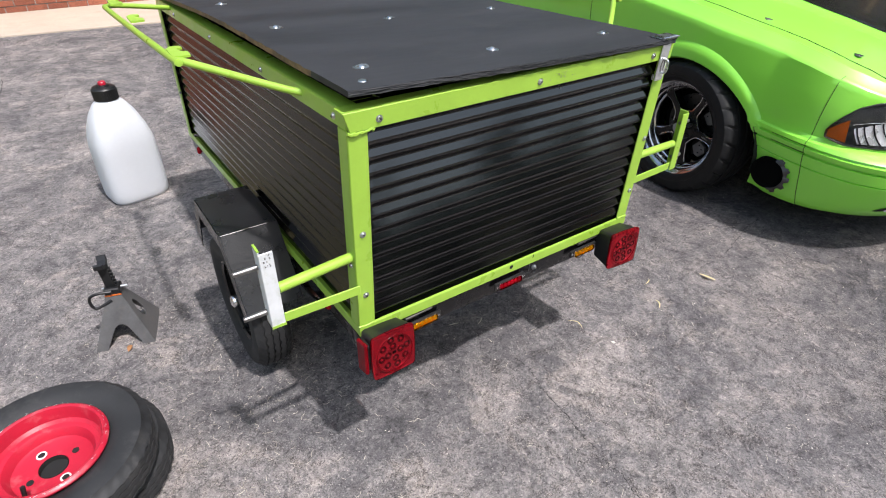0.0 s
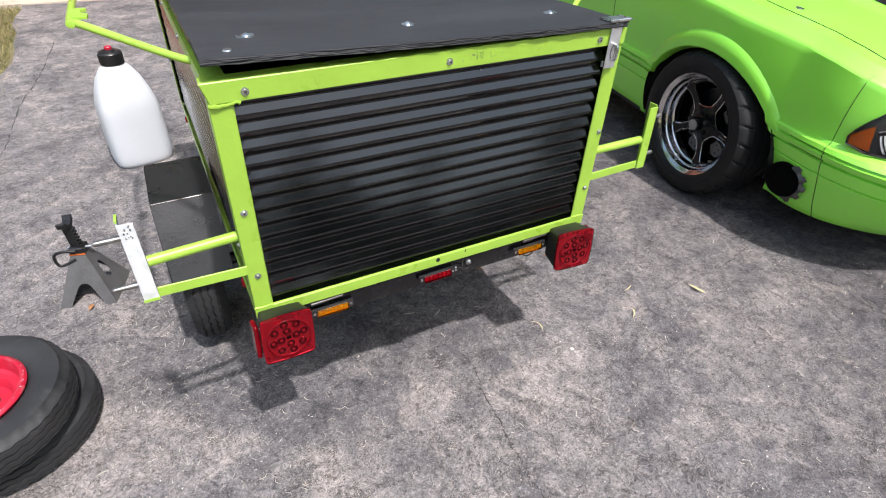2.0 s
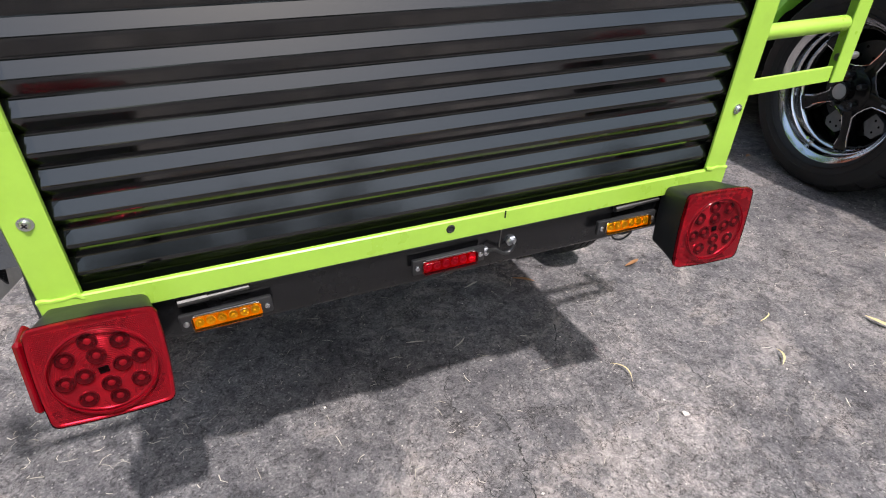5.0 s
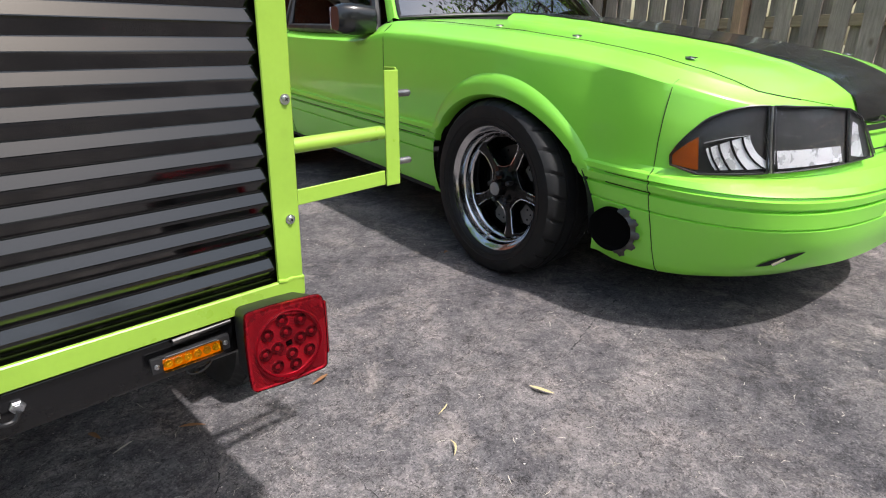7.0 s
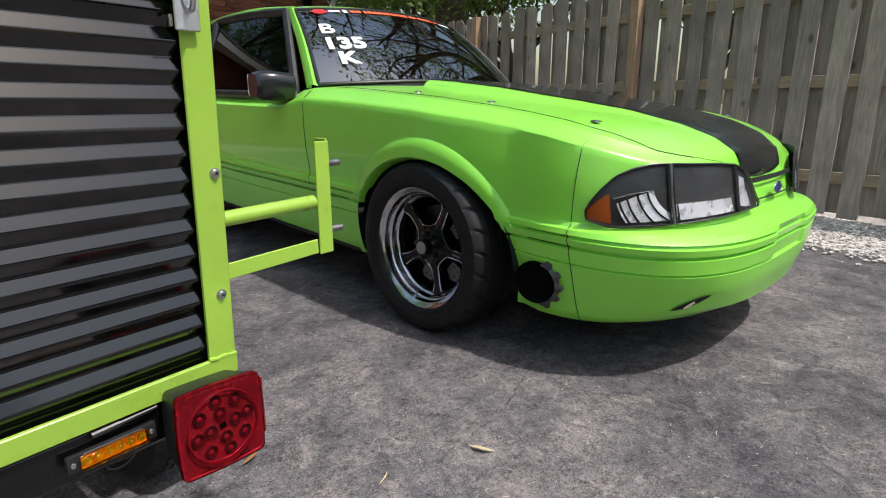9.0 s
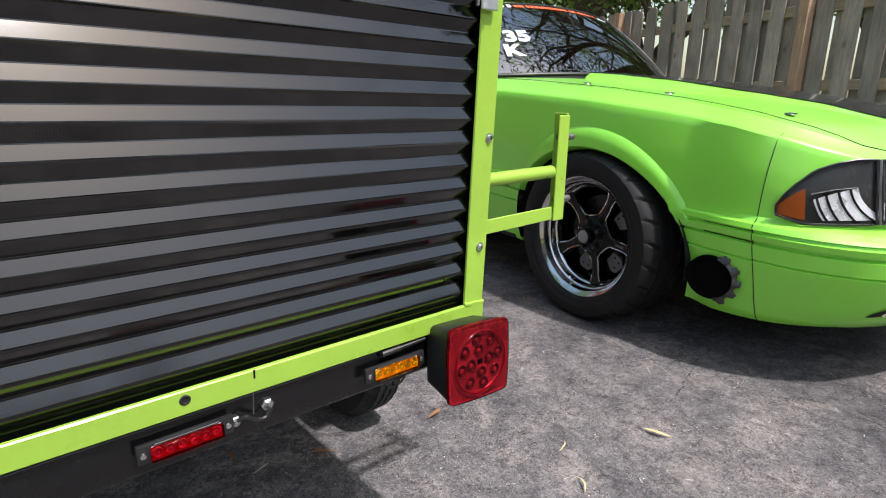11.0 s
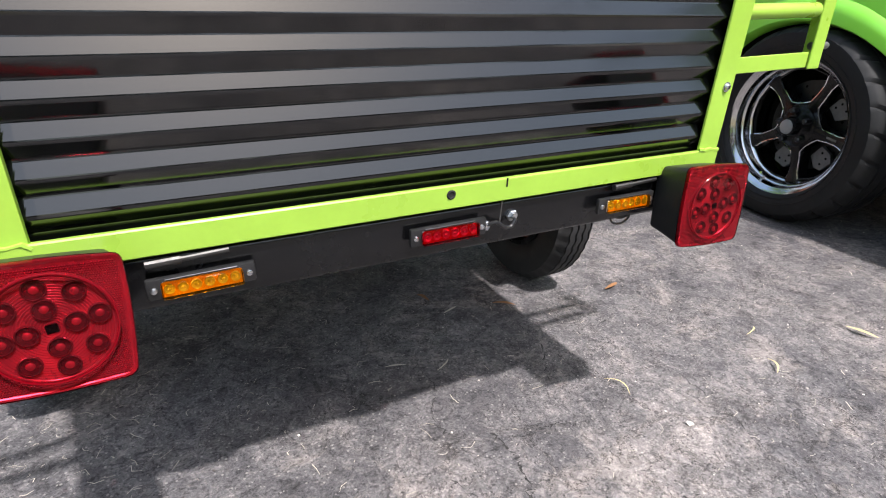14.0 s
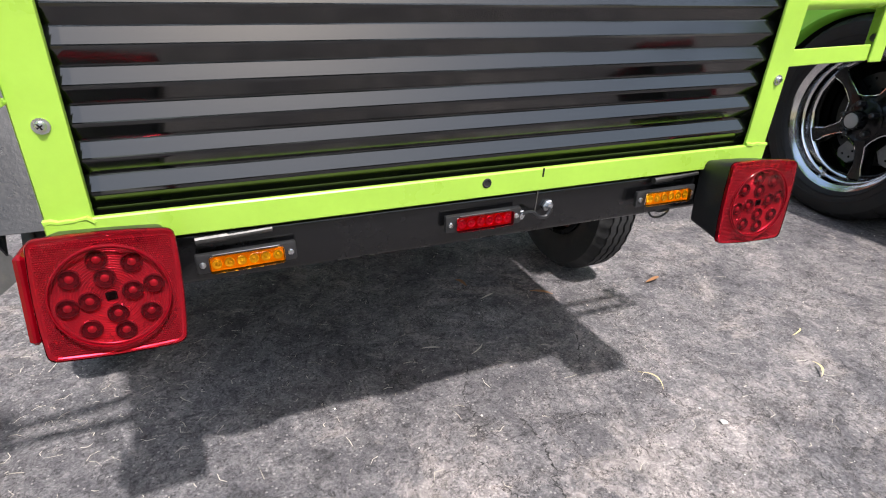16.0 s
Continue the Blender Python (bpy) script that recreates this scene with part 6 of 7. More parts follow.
        for x, y in ((0.122, -0.018), (0.146, -0.02), (0.152, 0.008)):
            bm = bmesh.new()
            lathe(bm, [(0, 0.0), (0.0045, 0.0)], 8, r @ Matrix.Translation((x, y, -0.0052)))
            part("drill_hole", bm, HOLE, lug)
    # five broad spokes; the windows between them have a machined edge
    half = lambda t: 0.026 - 0.011 * math.sin(math.pi * min(1.0, t * 1.15) * 0.62) + 0.012 * max(0.0, t - 0.7) ** 1.5 / 0.164
    face = lambda t: 0.044 - 0.022 * math.sin(math.pi * min(1.0, t) ** 0.8 * 0.72) + 0.006 * t
    for q in range(5):
        r = m @ Matrix.Rotation(math.tau * q / 5, 4, "Z")
        bm = bmesh.new()
        rows = []
        for t in np.linspace(0, 1, 16):
            rad, hw, zt = 0.042 + 0.16 * t, half(t), face(t)
            rows.append([r @ Vector((rad, a * hw, zt + b)) for a, b in ((-1.12, -0.05), (-1.06, -0.01), (-1.0, -0.003), (-0.9, 0.0), (-0.45, 0.0012), (0, 0.0016), (0.45, 0.0012), (0.9, 0.0), (1.0, -0.003), (1.06, -0.01), (1.12, -0.05))])
        grid(bm, rows)
        part("spoke", bm, SPOKE_BLACK, rim, "glossy black broad spoke")
        r2 = m @ Matrix.Rotation(math.tau * (q + 1) / 5, 4, "Z")
        ts = np.linspace(0.93, 0.3, 14)
        pts = [r @ Vector((0.042 + 0.16 * t, half(t) * 1.02, face(t) - 0.002)) for t in ts]
        mid = [m @ Matrix.Rotation(math.tau * (q + f) / 5, 4, "Z") @ Vector((0.086 - 0.006 * math.sin(math.pi * f), 0, face(0.27) - 0.002)) for f in (0.38, 0.5, 0.62)]
        pts += mid + [r2 @ Vector((0.042 + 0.16 * t, -half(t) * 1.02, face(t) - 0.002)) for t in ts[::-1]]
        outer = [m @ Matrix.Rotation(math.tau * (q + f) / 5, 4, "Z") @ Vector((0.197, 0, face(0.97) - 0.003)) for f in (0.68, 0.58, 0.5, 0.42, 0.32)]
        bm = bmesh.new()
        tube(bm, smooth_path(pts, 3), 0.0025, 6)
        part("polished_edge", bm, CHROME, rim, "bright machined edge round a wheel window")
        bm = bmesh.new()
        tube(bm, smooth_path([pts[-1]] + outer + [pts[0]], 3), 0.003, 6)
        part("window_edge", bm, SPOKE_BLACK, rim)
        # web that joins the hub to the foot of the window
        bm = bmesh.new()
        grid(bm, [[m @ Matrix.Rotation(math.tau * (q + f) / 5, 4, "Z") @ Vector((rad, 0, z)) for f in np.linspace(0.1, 0.9, 9)] for rad, z in ((0.04, 0.04), (0.068, 0.034), (0.08, 0.024), (0.083, -0.006))])
        part("hub_web", bm, SPOKE_BLACK, rim)
    bm = bmesh.new()
    lathe(bm, [(0.026, 0.085), (0.031, 0.083), (0.0325, 0.078), (0.033, 0.052), (0.04, 0.048), (0.056, 0.045), (0.07, 0.036), (0.075, 0.0)], 40, m)
    part("hub", bm, SPOKE_BLACK, rim)
    bm = bmesh.new()
    lathe(bm, [(0, 0.0885), (0.022, 0.0885), (0.025, 0.087), (0.0265, 0.083), (0.0265, 0.06)], 32, m)
    part("centre_cap", bm, CAP_GREY, rim, "dull grey metal centre cap")
    for q in range(5):
        a = math.tau * (q + 0.5) / 5
        bm = bmesh.new()
        lathe(bm, [(0.0105, 0.03), (0.0105, 0.066), (0.007, 0.07), (0, 0.07)], 6, m @ Matrix.Translation((0.055 * math.cos(a), 0.055 * math.sin(a), 0)))
        part("lug_nut", bm, BLACK_PLASTIC, rim)
    for q in range(5):
        bm = bmesh.new()
        box(bm, (0.118, -0.0105, 0.0), (0.16, -0.0035, 0.0012), 0, m @ Matrix.Rotation(math.tau * q / 5, 4, "Z") @ Matrix.Translation((0, 0.007, face(0.6) + 0.0012)))
        part("maker_mark", bm, CALIPER, rim, "small grey bar of unreadable writing") if q == 0 else bm.free()
    bm = bmesh.new()
    va = radians(100)
    tube(bm, [m @ Vector((0.208 * math.cos(va), 0.208 * math.sin(va), 0.045)), m @ Vector((0.197 * math.cos(va), 0.197 * math.sin(va), 0.078))], 0.0055, 10)
    part("valve_stem", bm, CHROME, rim, "metal valve stem")
    return wheel


for cu in (0.025, REAR_U):
    for side in (1, -1):
        car_wheel(cu, side)


# glasshouse
WS_B = lambda s: Vector((-0.558 - 0.225 * abs(s) ** 2.2, 0.754 * s, 0.956 - 0.034 * s * s))
WS_T = lambda s: Vector((-1.115 - 0.10 * abs(s) ** 2.2, 0.598 * s, 1.352 - 0.036 * s * s))


def screen(t, s, out=0.0):
    """A point of the windscreen: t from its foot to its head, s across."""
    p = WS_B(s).lerp(WS_T(s), t)
    p.z += 0.02 * math.sin(math.pi * t)
    p.x += 0.012 * math.sin(math.pi * t)
    return p + Vector((0.5, 0, 0.85)) * out


bm = bmesh.new()
grid(bm, [[screen(t, s) for s in np.linspace(-0.978, 0.978, 31)] for t in np.linspace(0.03, 0.965, 13)])
thicken(bm, 0.005)
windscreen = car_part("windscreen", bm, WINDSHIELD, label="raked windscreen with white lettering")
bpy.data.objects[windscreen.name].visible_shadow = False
bm = bmesh.new()
edge = [screen(0.015, s) for s in np.linspace(-0.985, 0.985, 31)] + [screen(t, 0.985) for t in np.linspace(0.05, 0.95, 12)] + [screen(0.972, s) for s in np.linspace(0.985, -0.985, 31)] + [screen(t, -0.985) for t in np.linspace(0.95, 0.05, 12)]
tube(bm, edge, 0.0095, 8, closed=True)
car_part("screen_rubber", bm, BLACK_PLASTIC, windscreen, "black rubber screen surround")
# roof, pillars
bm = bmesh.new()
rows = []
for u, w, z, cz in ((-1.115, 0.575, 1.316, 1.352), (-1.25, 0.59, 1.33, 1.372), (-1.6, 0.6, 1.338, 1.385), (-2.0, 0.595, 1.33, 1.378), (-2.3, 0.58, 1.308, 1.352)):
    rows.append([(u - (0.10 * abs(s) ** 2.2 if u > -1.2 else 0.05 * abs(s) ** 2 if u > -1.4 else 0), w * s, z + (cz - z) * (1 - s * s)) for s in np.linspace(-1, 1, 25)])
grid(bm, rows)
car_part("roof", bm, CAR_GREEN, label="bright green roof panel")
for side in (1, -1):
    A0, A1 = Vector((-0.835, 0.757 * side, 0.932)), Vector((-1.235, 0.6 * side, 1.316))
    bm = bmesh.new()
    rows = []
    for t in np.linspace(-0.02, 1.0, 12):
        p = A0.lerp(A1, t) + Vector((0.012, 0, 0.018)) * math.sin(math.pi * max(0, t))
        inner = screen(max(0, min(1, t)), 0.99 * side)
        rows.append([inner, inner.lerp(p, 0.5) + Vector((0.004, 0.006 * side, 0.006)), p + Vector((0, 0.004 * side, 0)), p + Vector((-0.03, 0.002 * side, -0.012)), p + Vector((-0.035, -0.03 * side, -0.012))])
    grid(bm, rows)
    car_part("front_pillar", bm, CAR_GREEN, label="green windscreen pillar")
    # roof side rail
    bm = bmesh.new()
    pts = [(-1.22, 0.585 * side, 1.312), (-1.6, 0.602 * side, 1.33), (-2.0, 0.597 * side, 1.322), (-2.3, 0.582 * side, 1.302)]
    tube(bm, smooth_path(pts, 5), 0.016, 8)
    car_part("roof_rail", bm, CAR_GREEN)
    # side glass, with black surround
    low = lambda t: Vector((-0.93 - 1.08 * t, (0.778 + 0.012 * math.sin(math.pi * t)) * side, 0.874 - 0.006 * t))
    top = lambda t: Vector((-1.27 - 0.83 * t, 0.606 * side, 1.3 + 0.012 * math.sin(math.pi * t)))
    bm = bmesh.new()
    grid(bm, [[low(t).lerp(top(t), q) + Vector((0, 0.016 * math.sin(math.pi * q) * side, 0)) for t in np.linspace(0, 1, 20)] for q in np.linspace(0, 1, 10)])
    thicken(bm, 0.004)
    sw = car_part("side_window", bm, TINT, label="dark tinted door window")
    sw.visible_shadow = False
    bm = bmesh.new()
    ring = [low(t) for t in np.linspace(0, 1, 20)] + [low(1).lerp(top(1), q) for q in np.linspace(0.1, 0.9, 6)] + [top(t) for t in np.linspace(1, 0, 20)] + [low(0).lerp(top(0), q) for q in np.linspace(0.9, 0.1, 8)]
    tube(bm, ring, 0.024, 8, closed=True)
    car_part("window_surround", bm, BLACK_PLASTIC, sw, "black window surround")
    bm = bmesh.new()
    q0, q1 = Vector((-2.07, 0.785 * side, 0.876)), Vector((-2.16, 0.605 * side, 1.296))
    q2, q3 = Vector((-2.5, 0.612 * side, 1.22)), Vector((-2.78, 0.765 * side, 0.88))
    grid(bm, [[q0, q3], [q1, q2]])
    thicken(bm, 0.004)
    qw = car_part("quarter_window", bm, TINT, label="dark tinted quarter window")
    bm = bmesh.new()
    tube(bm, [q0, q1, q2, q3], 0.014, 8, closed=True)
    car_part("window_surround", bm, BLACK_PLASTIC, qw)
    bm = bmesh.new()
    grid(bm, [[(-2.3, 0.58 * side, 1.304), (-2.56, 0.61 * side, 1.2), (-2.86, 0.77 * side, 0.87)], [(-2.3, 0.3 * side, 1.34), (-2.68, 0.5 * side, 1.14), (-3.05, 0.68 * side, 0.88)]])
    car_part("rear_pillar", bm, CAR_GREEN)
    # belt moulding and shoulder between the body crown and the glass
    bm = bmesh.new()
    rows = [[body_point(("side", u), ROWS_FINE[-1]) * 1.0, Vector((u, 0.752, lerp_table(CROWN, u) + 0.014))] for u in np.linspace(-3.24, -0.86, 40)]
    for row in rows:
        for p in row:
            p.y *= side
    grid(bm, rows)
    car_part("belt_moulding", bm, BLACK_PLASTIC, body_side if side > 0 else body_side_far, "black belt moulding")
# rear glass and deck
bm = bmesh.new()
grid(bm, [[(-2.3 - 0.02 * s * s, 0.56 * s, 1.352 - 0.045 * s * s) for s in np.linspace(-1, 1, 15)], [(-3.0, 0.68 * s, 0.89) for s in np.linspace(-1, 1, 15)]])
thicken(bm, 0.004)
car_part("rear_window", bm, TINT)
bm = bmesh.new()
grid(bm, [[(-2.99, 0.76 * s, 0.878 + 0.015 * (1 - s * s)) for s in np.linspace(-1, 1, 15)], [(-3.4, 0.75 * s, 0.858 + 0.015 * (1 - s * s)) for s in np.linspace(-1, 1, 15)], [(-3.665, 0.7 * s, 0.84) for s in np.linspace(-1, 1, 15)]])
car_part("trunk_lid", bm, CAR_GREEN)
# cowl vent between hood and glass
bm = bmesh.new()
grid(bm, [[(WS_B(s).x + 0.004, WS_B(s).y, WS_B(s).z - 0.004) for s in np.linspace(-1, 1, 25)], [(WS_B(s).x + 0.06, 0.745 * s, 0.895 + 0.03 * (1 - s * s)) for s in np.linspace(-1, 1, 25)]])
car_part("cowl_panel", bm, BLACK_PLASTIC)
# cabin
bm = bmesh.new()
grid(bm, [[(-0.68 - 0.16 * s * s, 0.66 * s, 0.945) for s in np.linspace(-1, 1, 13)], [(-1.0, 0.66 * s, 0.965) for s in np.linspace(-1, 1, 13)], [(-1.08, 0.66 * s, 0.92) for s in np.linspace(-1, 1, 13)], [(-1.1, 0.66 * s, 0.5) for s in np.linspace(-1, 1, 13)]])
car_part("dashboard", bm, DARK, label="dark dashboard")
bm = bmesh.new()
box(bm, (-3.1, -0.72, 0.4), (-1.2, 0.72, 0.42))
box(bm, (-3.04, -0.72, 0.42), (-3.0, 0.72, 0.85))
box(bm, (-3.0, -0.745, 0.42), (-0.9, -0.735, 0.85))
box(bm, (-3.0, 0.735, 0.42), (-0.9, 0.745, 0.85))
car_part("cabin_lining", bm, DARK)
for s in (-0.36, 0.36):
    bm = bmesh.new()
    box(bm, (-2.02, s - 0.22, 0.44), (-1.5, s + 0.22, 0.62), 0.05, None, 3)
    seat = car_part("front_seat", bm, BLACK_PLASTIC, label="black bucket seat")
    bm = bmesh.new()
    box(bm, (-0.06, -0.22, 0.0), (0.06, 0.22, 0.6), 0.05, Matrix.Translation((-2.0, s, 0.58)) @ Matrix.Rotation(radians(-14), 4, "Y"), 3)
    car_part("backrest", bm, BLACK_PLASTIC, seat)
bm = bmesh.new()
tube(bm, [(-1.22 + 0.06 * math.sin(a), -0.36 + 0.18 * math.cos(a), 0.88 + 0.17 * math.sin(a)) for a in np.linspace(0, 2 * math.pi, 28, endpoint=False)], 0.014, 8, closed=True)
car_part("steering_wheel", bm, BLACK_PLASTIC)

# door mirror
bm = bmesh.new()
rows = []
for t, w, h in ((0.0, 0.035, 0.05), (0.1, 0.062, 0.064), (0.5, 0.07, 0.071), (0.85, 0.065, 0.068), (1.0, 0.045, 0.053)):
    rows.append([(-0.965 - 0.02 * t + w * math.copysign(abs(math.cos(a)) ** 0.6, math.cos(a)), 0.775 + 0.2 * t, 0.918 + 0.002 * t + h * math.copysign(abs(math.sin(a)) ** 0.6, math.sin(a))) for a in np.linspace(0, 2 * math.pi, 24, endpoint=False)])
vr = grid(bm, rows, close_u=True)
bm.faces.new(vr[0])
bm.faces.new(vr[-1])
mirror = car_part("door_mirror", bm, CAR_BLACK, label="black plastic door mirror")
bm = bmesh.new()
box(bm, (-1.056, 0.8, 0.87), (-1.05, 0.965, 0.97), 0.002)
car_part("mirror_glass", bm, CHROME, mirror)


# lettering on the glass
def on_screen(t, s, body, size, material, name="lettering", label=""):
    """Letters laid onto the curved glass; the car's right-hand side lies to the reader's left."""
    along = (screen(t + 0.05, s) - screen(t - 0.05, s)).length / 0.1
    across = (screen(t, s + 0.05) - screen(t, s - 0.05)).length / 0.1
    ob = text_mesh(body, size, material, windscreen, Matrix.Identity(4), 0.0008, name, label)
    for v in ob.data.vertices:
        a, b, c = v.co
        v.co = CAR_M @ screen(t + b / along, s - a * 1.2 / across, 0.014 + c)
    return ob


on_screen(0.616, 0.835, "B", 0.115, STICKER, label="white vinyl class letter")
on_screen(0.421, 0.755, "135", 0.12, STICKER, label="white vinyl race number")
on_screen(0.25, 0.775, "K", 0.115, STICKER, label="white vinyl class letter")


def screen_bar(s0, s1, t0, t1, material, label):
    bm = bmesh.new()
    grid(bm, [[screen(t, s, 0.004) for s in np.linspace(s0, s1, 8)] for t in (t0, t1)])
    car_part("banner_bar", bm, material, windscreen, label, 0)


_bars = random.Random(12)
s = 0.52
while s > -0.55:
    w = _bars.uniform(0.035, 0.06)
    screen_bar(s, s - w, 0.905, 0.945, ORANGE_STICKER, "orange vinyl banner bar")
    s -= w + (0.03 if _bars.random() < 0.2 else 0.008)
screen_bar(0.72, 0.62, 0.91, 0.945, STICKER, "white vinyl banner bar")
screen_bar(0.59, 0.55, 0.9, 0.95, STICKER, "white vinyl banner bar")
screen_bar(-0.6, -0.78, 0.9, 0.93, STICKER, "white vinyl banner bar")
bm = bmesh.new()
c0 = screen(0.925, 0.8, 0.004)
up = (screen(0.94, 0.8) - screen(0.91, 0.8)).normalized()
rt = (screen(0.925, 0.82) - screen(0.925, 0.78)).normalized()
bm.faces.new([bm.verts.new(c0 + rt * 0.04 * math.cos(a) + up * 0.026 * math.sin(a)) for a in np.linspace(0, 2 * math.pi, 20, endpoint=False)])
car_part("round_decal", bm, RED_STICKER, windscreen, "red oval decal", 0)
# front lamps
def nose_point(q, z, out=0.0):
    """On the nose wall: q is the angle from straight ahead (0) to the flank (pi/2)."""
    w = lerp_table([(a, b) for a, b, _ in LOW] + [(0.62, 0.849), (0.7, 0.842), (0.725, 0.838), (0.78, 0.8)], z)
    nose = lerp_table([(a, c) for a, _, c in LOW] + [(0.62, 1.008), (0.7, 0.991), (0.725, 0.984)], z)
    c, s = max(0.0, math.cos(q)), max(0.0, math.sin(q))
    u = U0 + (nose - U0) * c ** (2 / nose_n(z))
    v = w * side_taper(U0) * s ** (2 / nose_n(z))
    return Vector((u + out * c, v + out * s, z))


def facets(bm, P, qa, qb, ta, tb, n, bow):
    """Rows of silvered facets that look upwards, arched by bow."""
    for k in range(n):
        t0, t1 = ta + (tb - ta) * k / n, ta + (tb - ta) * (k + 0.86) / n
        arch = lambda q: bow * math.sin(math.pi * (qa - q) / (qa - qb)) * (1 - k / n)
        grid(bm, [[P(radians(q), t + arch(q), o) for q in np.linspace(qa, qb, 10)] for t, o in ((t0, 0.0165), (t1, 0.0105))])


def head_lamp(side):
    # outer corner far back on the flank, inner corner beside the grille
    q_out, q_mid, q_in = radians(69), radians(42.6), radians(10.8)
    zt = lambda q: lerp_table([(radians(10.8), 0.58), (radians(12), 0.62), (radians(14.6), 0.68), (radians(18.5), 0.706), (radians(26), 0.714), (radians(43), 0.719), (radians(48.5), 0.716), (radians(54), 0.703), (radians(59.5), 0.678), (radians(64), 0.634), (radians(67.8), 0.587), (radians(69), 0.562)], q)
    zb = lambda q: lerp_table([(radians(10.8), 0.567), (radians(25), 0.553), (radians(43), 0.538), (radians(62), 0.524), (radians(69), 0.542)], q)
    P = lambda q, t, o: (lambda p: Vector((p.x, p.y * side, p.z)))(nose_point(q, zb(q) + (zt(q) - zb(q)) * t, o))
    own = body_side if side > 0 else body_side_far
    bm = bmesh.new()
    qs = np.linspace(q_out, q_in, 36)
    grid(bm, [[P(q, t, 0.011) for q in qs] for t in np.linspace(0, 1, 6)])
    lampbase = car_part("head_lamp", bm, DARK, own, "dark smoked headlamp behind a clear lens")
    # fan of curved bands in the corner, low silver panel in the bowl, upright wedge at the inner end
    for r0, r1 in ((9.6, 11.4), (11.9, 14.4), (15.0, 17.6), (18.2, 20.0), (20.6, 21.2)):
        bm = bmesh.new()
        rows = []
        for r, o in ((r0, 0.0112), (r1, 0.0165)):
            end = min(1.15, math.asin(min(1.0, 10.2 / r)))
            rows.append([P(radians(38.5 + r * math.cos(a)), max(0.05, 0.66 - 0.058 * r * math.sin(a)), o) for a in np.linspace(0.16, end, 14)])
        grid(bm, rows)
        car_part("reflector_band", bm, LAMP_SILVER, lampbase, "curved silvered reflector band")
    bm = bmesh.new()
    grid(bm, [[P(radians(q), 0.575, o) for q in np.linspace(60, 48, 14)] for o in (0.0112, 0.0175)])
    car_part("reflector_step", bm, LAMP_SILVER, lampbase, "thin bright step across the reflector")
    bm = bmesh.new()
    facets(bm, P, 40.6, 21.6, 0.06, 0.4, 1, 0.0)
    car_part("bowl_reflector", bm, LAMP_SILVER, lampbase, "dull silver reflector bowl")
    bm = bmesh.new()
    rows = []
    for t in np.linspace(0.12, 0.8, 7):
        rows.append([P(radians(18.2 - 0.6 * t), t, 0.0105), P(radians(16.4 - 0.2 * t), t - 0.03, 0.0165), P(radians(13.2 + 3.4 * t), t - 0.06, 0.0125)])
    grid(bm, rows)
    car_part("inner_reflector", bm, LAMP_SILVER, lampbase, "silvered wedge", 0)
    bm = bmesh.new()
    tube(bm, [P(radians(19.6), t, 0.017) for t in np.linspace(0.02, 0.98, 6)], 0.006, 6)
    car_part("lens_divider", bm, BLACK_PLASTIC, lampbase)
    bm = bmesh.new()
    grid(bm, [[P(q, t, 0.0135) for q in np.linspace(radians(68.2), radians(61.4), 8)] for t in np.linspace(0.08, 0.76, 4)])
    car_part("amber_reflector", bm, AMBER_DARK, lampbase, "deep amber corner reflector")
    for qa, qb, name in ((q_out - 0.006, q_mid + 0.014, "corner_lens"), (q_mid - 0.014, q_in, "main_lens")):
        bm = bmesh.new()
        grid(bm, [[P(q, t, 0.02 + 0.006 * math.sin(math.pi * t)) for q in np.linspace(qa, qb, 20)] for t in np.linspace(0.03, 0.97, 7)])
        thicken(bm, 0.003)
        ln = car_part(name, bm, CLEAR, lampbase, "clear plastic lens")
        ln.visible_shadow = False
        bm = bmesh.new()
        ring = [P(q, 0.0, 0.016) for q in np.linspace(qa, qb, 16)] + [P(qb, t, 0.018) for t in (0.3, 0.7)] + [P(q, 1.0, 0.016) for q in np.linspace(qb, qa, 16)] + [P(qa, t, 0.018) for t in (0.7, 0.3)]
        tube(bm, ring, 0.0034, 6, closed=True)
        car_part("lens_bezel", bm, BLACK_PLASTIC, lampbase)
    bm = bmesh.new()
    tube(bm, [P(q_mid, t, 0.02) for t in np.linspace(0.0, 1.0, 6)], 0.0035, 6)
    car_part("lens_divider", bm, STEEL, lampbase)


head_lamp(1)
head_lamp(-1)

# grille slot, badge and bumper openings
bm = bmesh.new()
grid(bm, [[nose_point(abs(q), z, 0.003 if z != 0.64 else 0.004) * 1.0 if q >= 0 else Vector((nose_point(-q, z, 0.003).x, -nose_point(-q, z, 0.003).y, z)) for q in np.linspace(-0.24, 0.24, 25)] for z in (0.580, 0.585)])
car_part("grille_slot", bm, DARK, label="narrow dark grille slot")
bm = bmesh.new()
grid(bm, [[(nose_point(abs(q), 0.66, 0.003).x, math.copysign(nose_point(abs(q), 0.66).y, q), z) for q in np.linspace(-0.24, 0.24, 25)] for z in (0.636, 0.655)])
car_part("grille_slot", bm, DARK)
bm = bmesh.new()
lathe(bm, [(0, 0.006), (0.8, 0.005), (1.0, 0.0)], 24, Matrix.Translation((1.022, 0.0, 0.606)) @ Matrix.Rotation(radians(90), 4, "Y") @ Matrix.Diagonal((0.02, 0.045, 1, 1)))
badge = car_part("badge", bm, BLUE_BADGE, label="small blue oval badge")
bm = bmesh.new()
tube(bm, [(1.024, 0.045 * math.cos(a), 0.606 + 0.02 * math.sin(a)) for a in np.linspace(0, 2 * math.pi, 28, endpoint=False)], 0.0025, 6, closed=True)
car_part("badge_rim", bm, CHROME, badge)
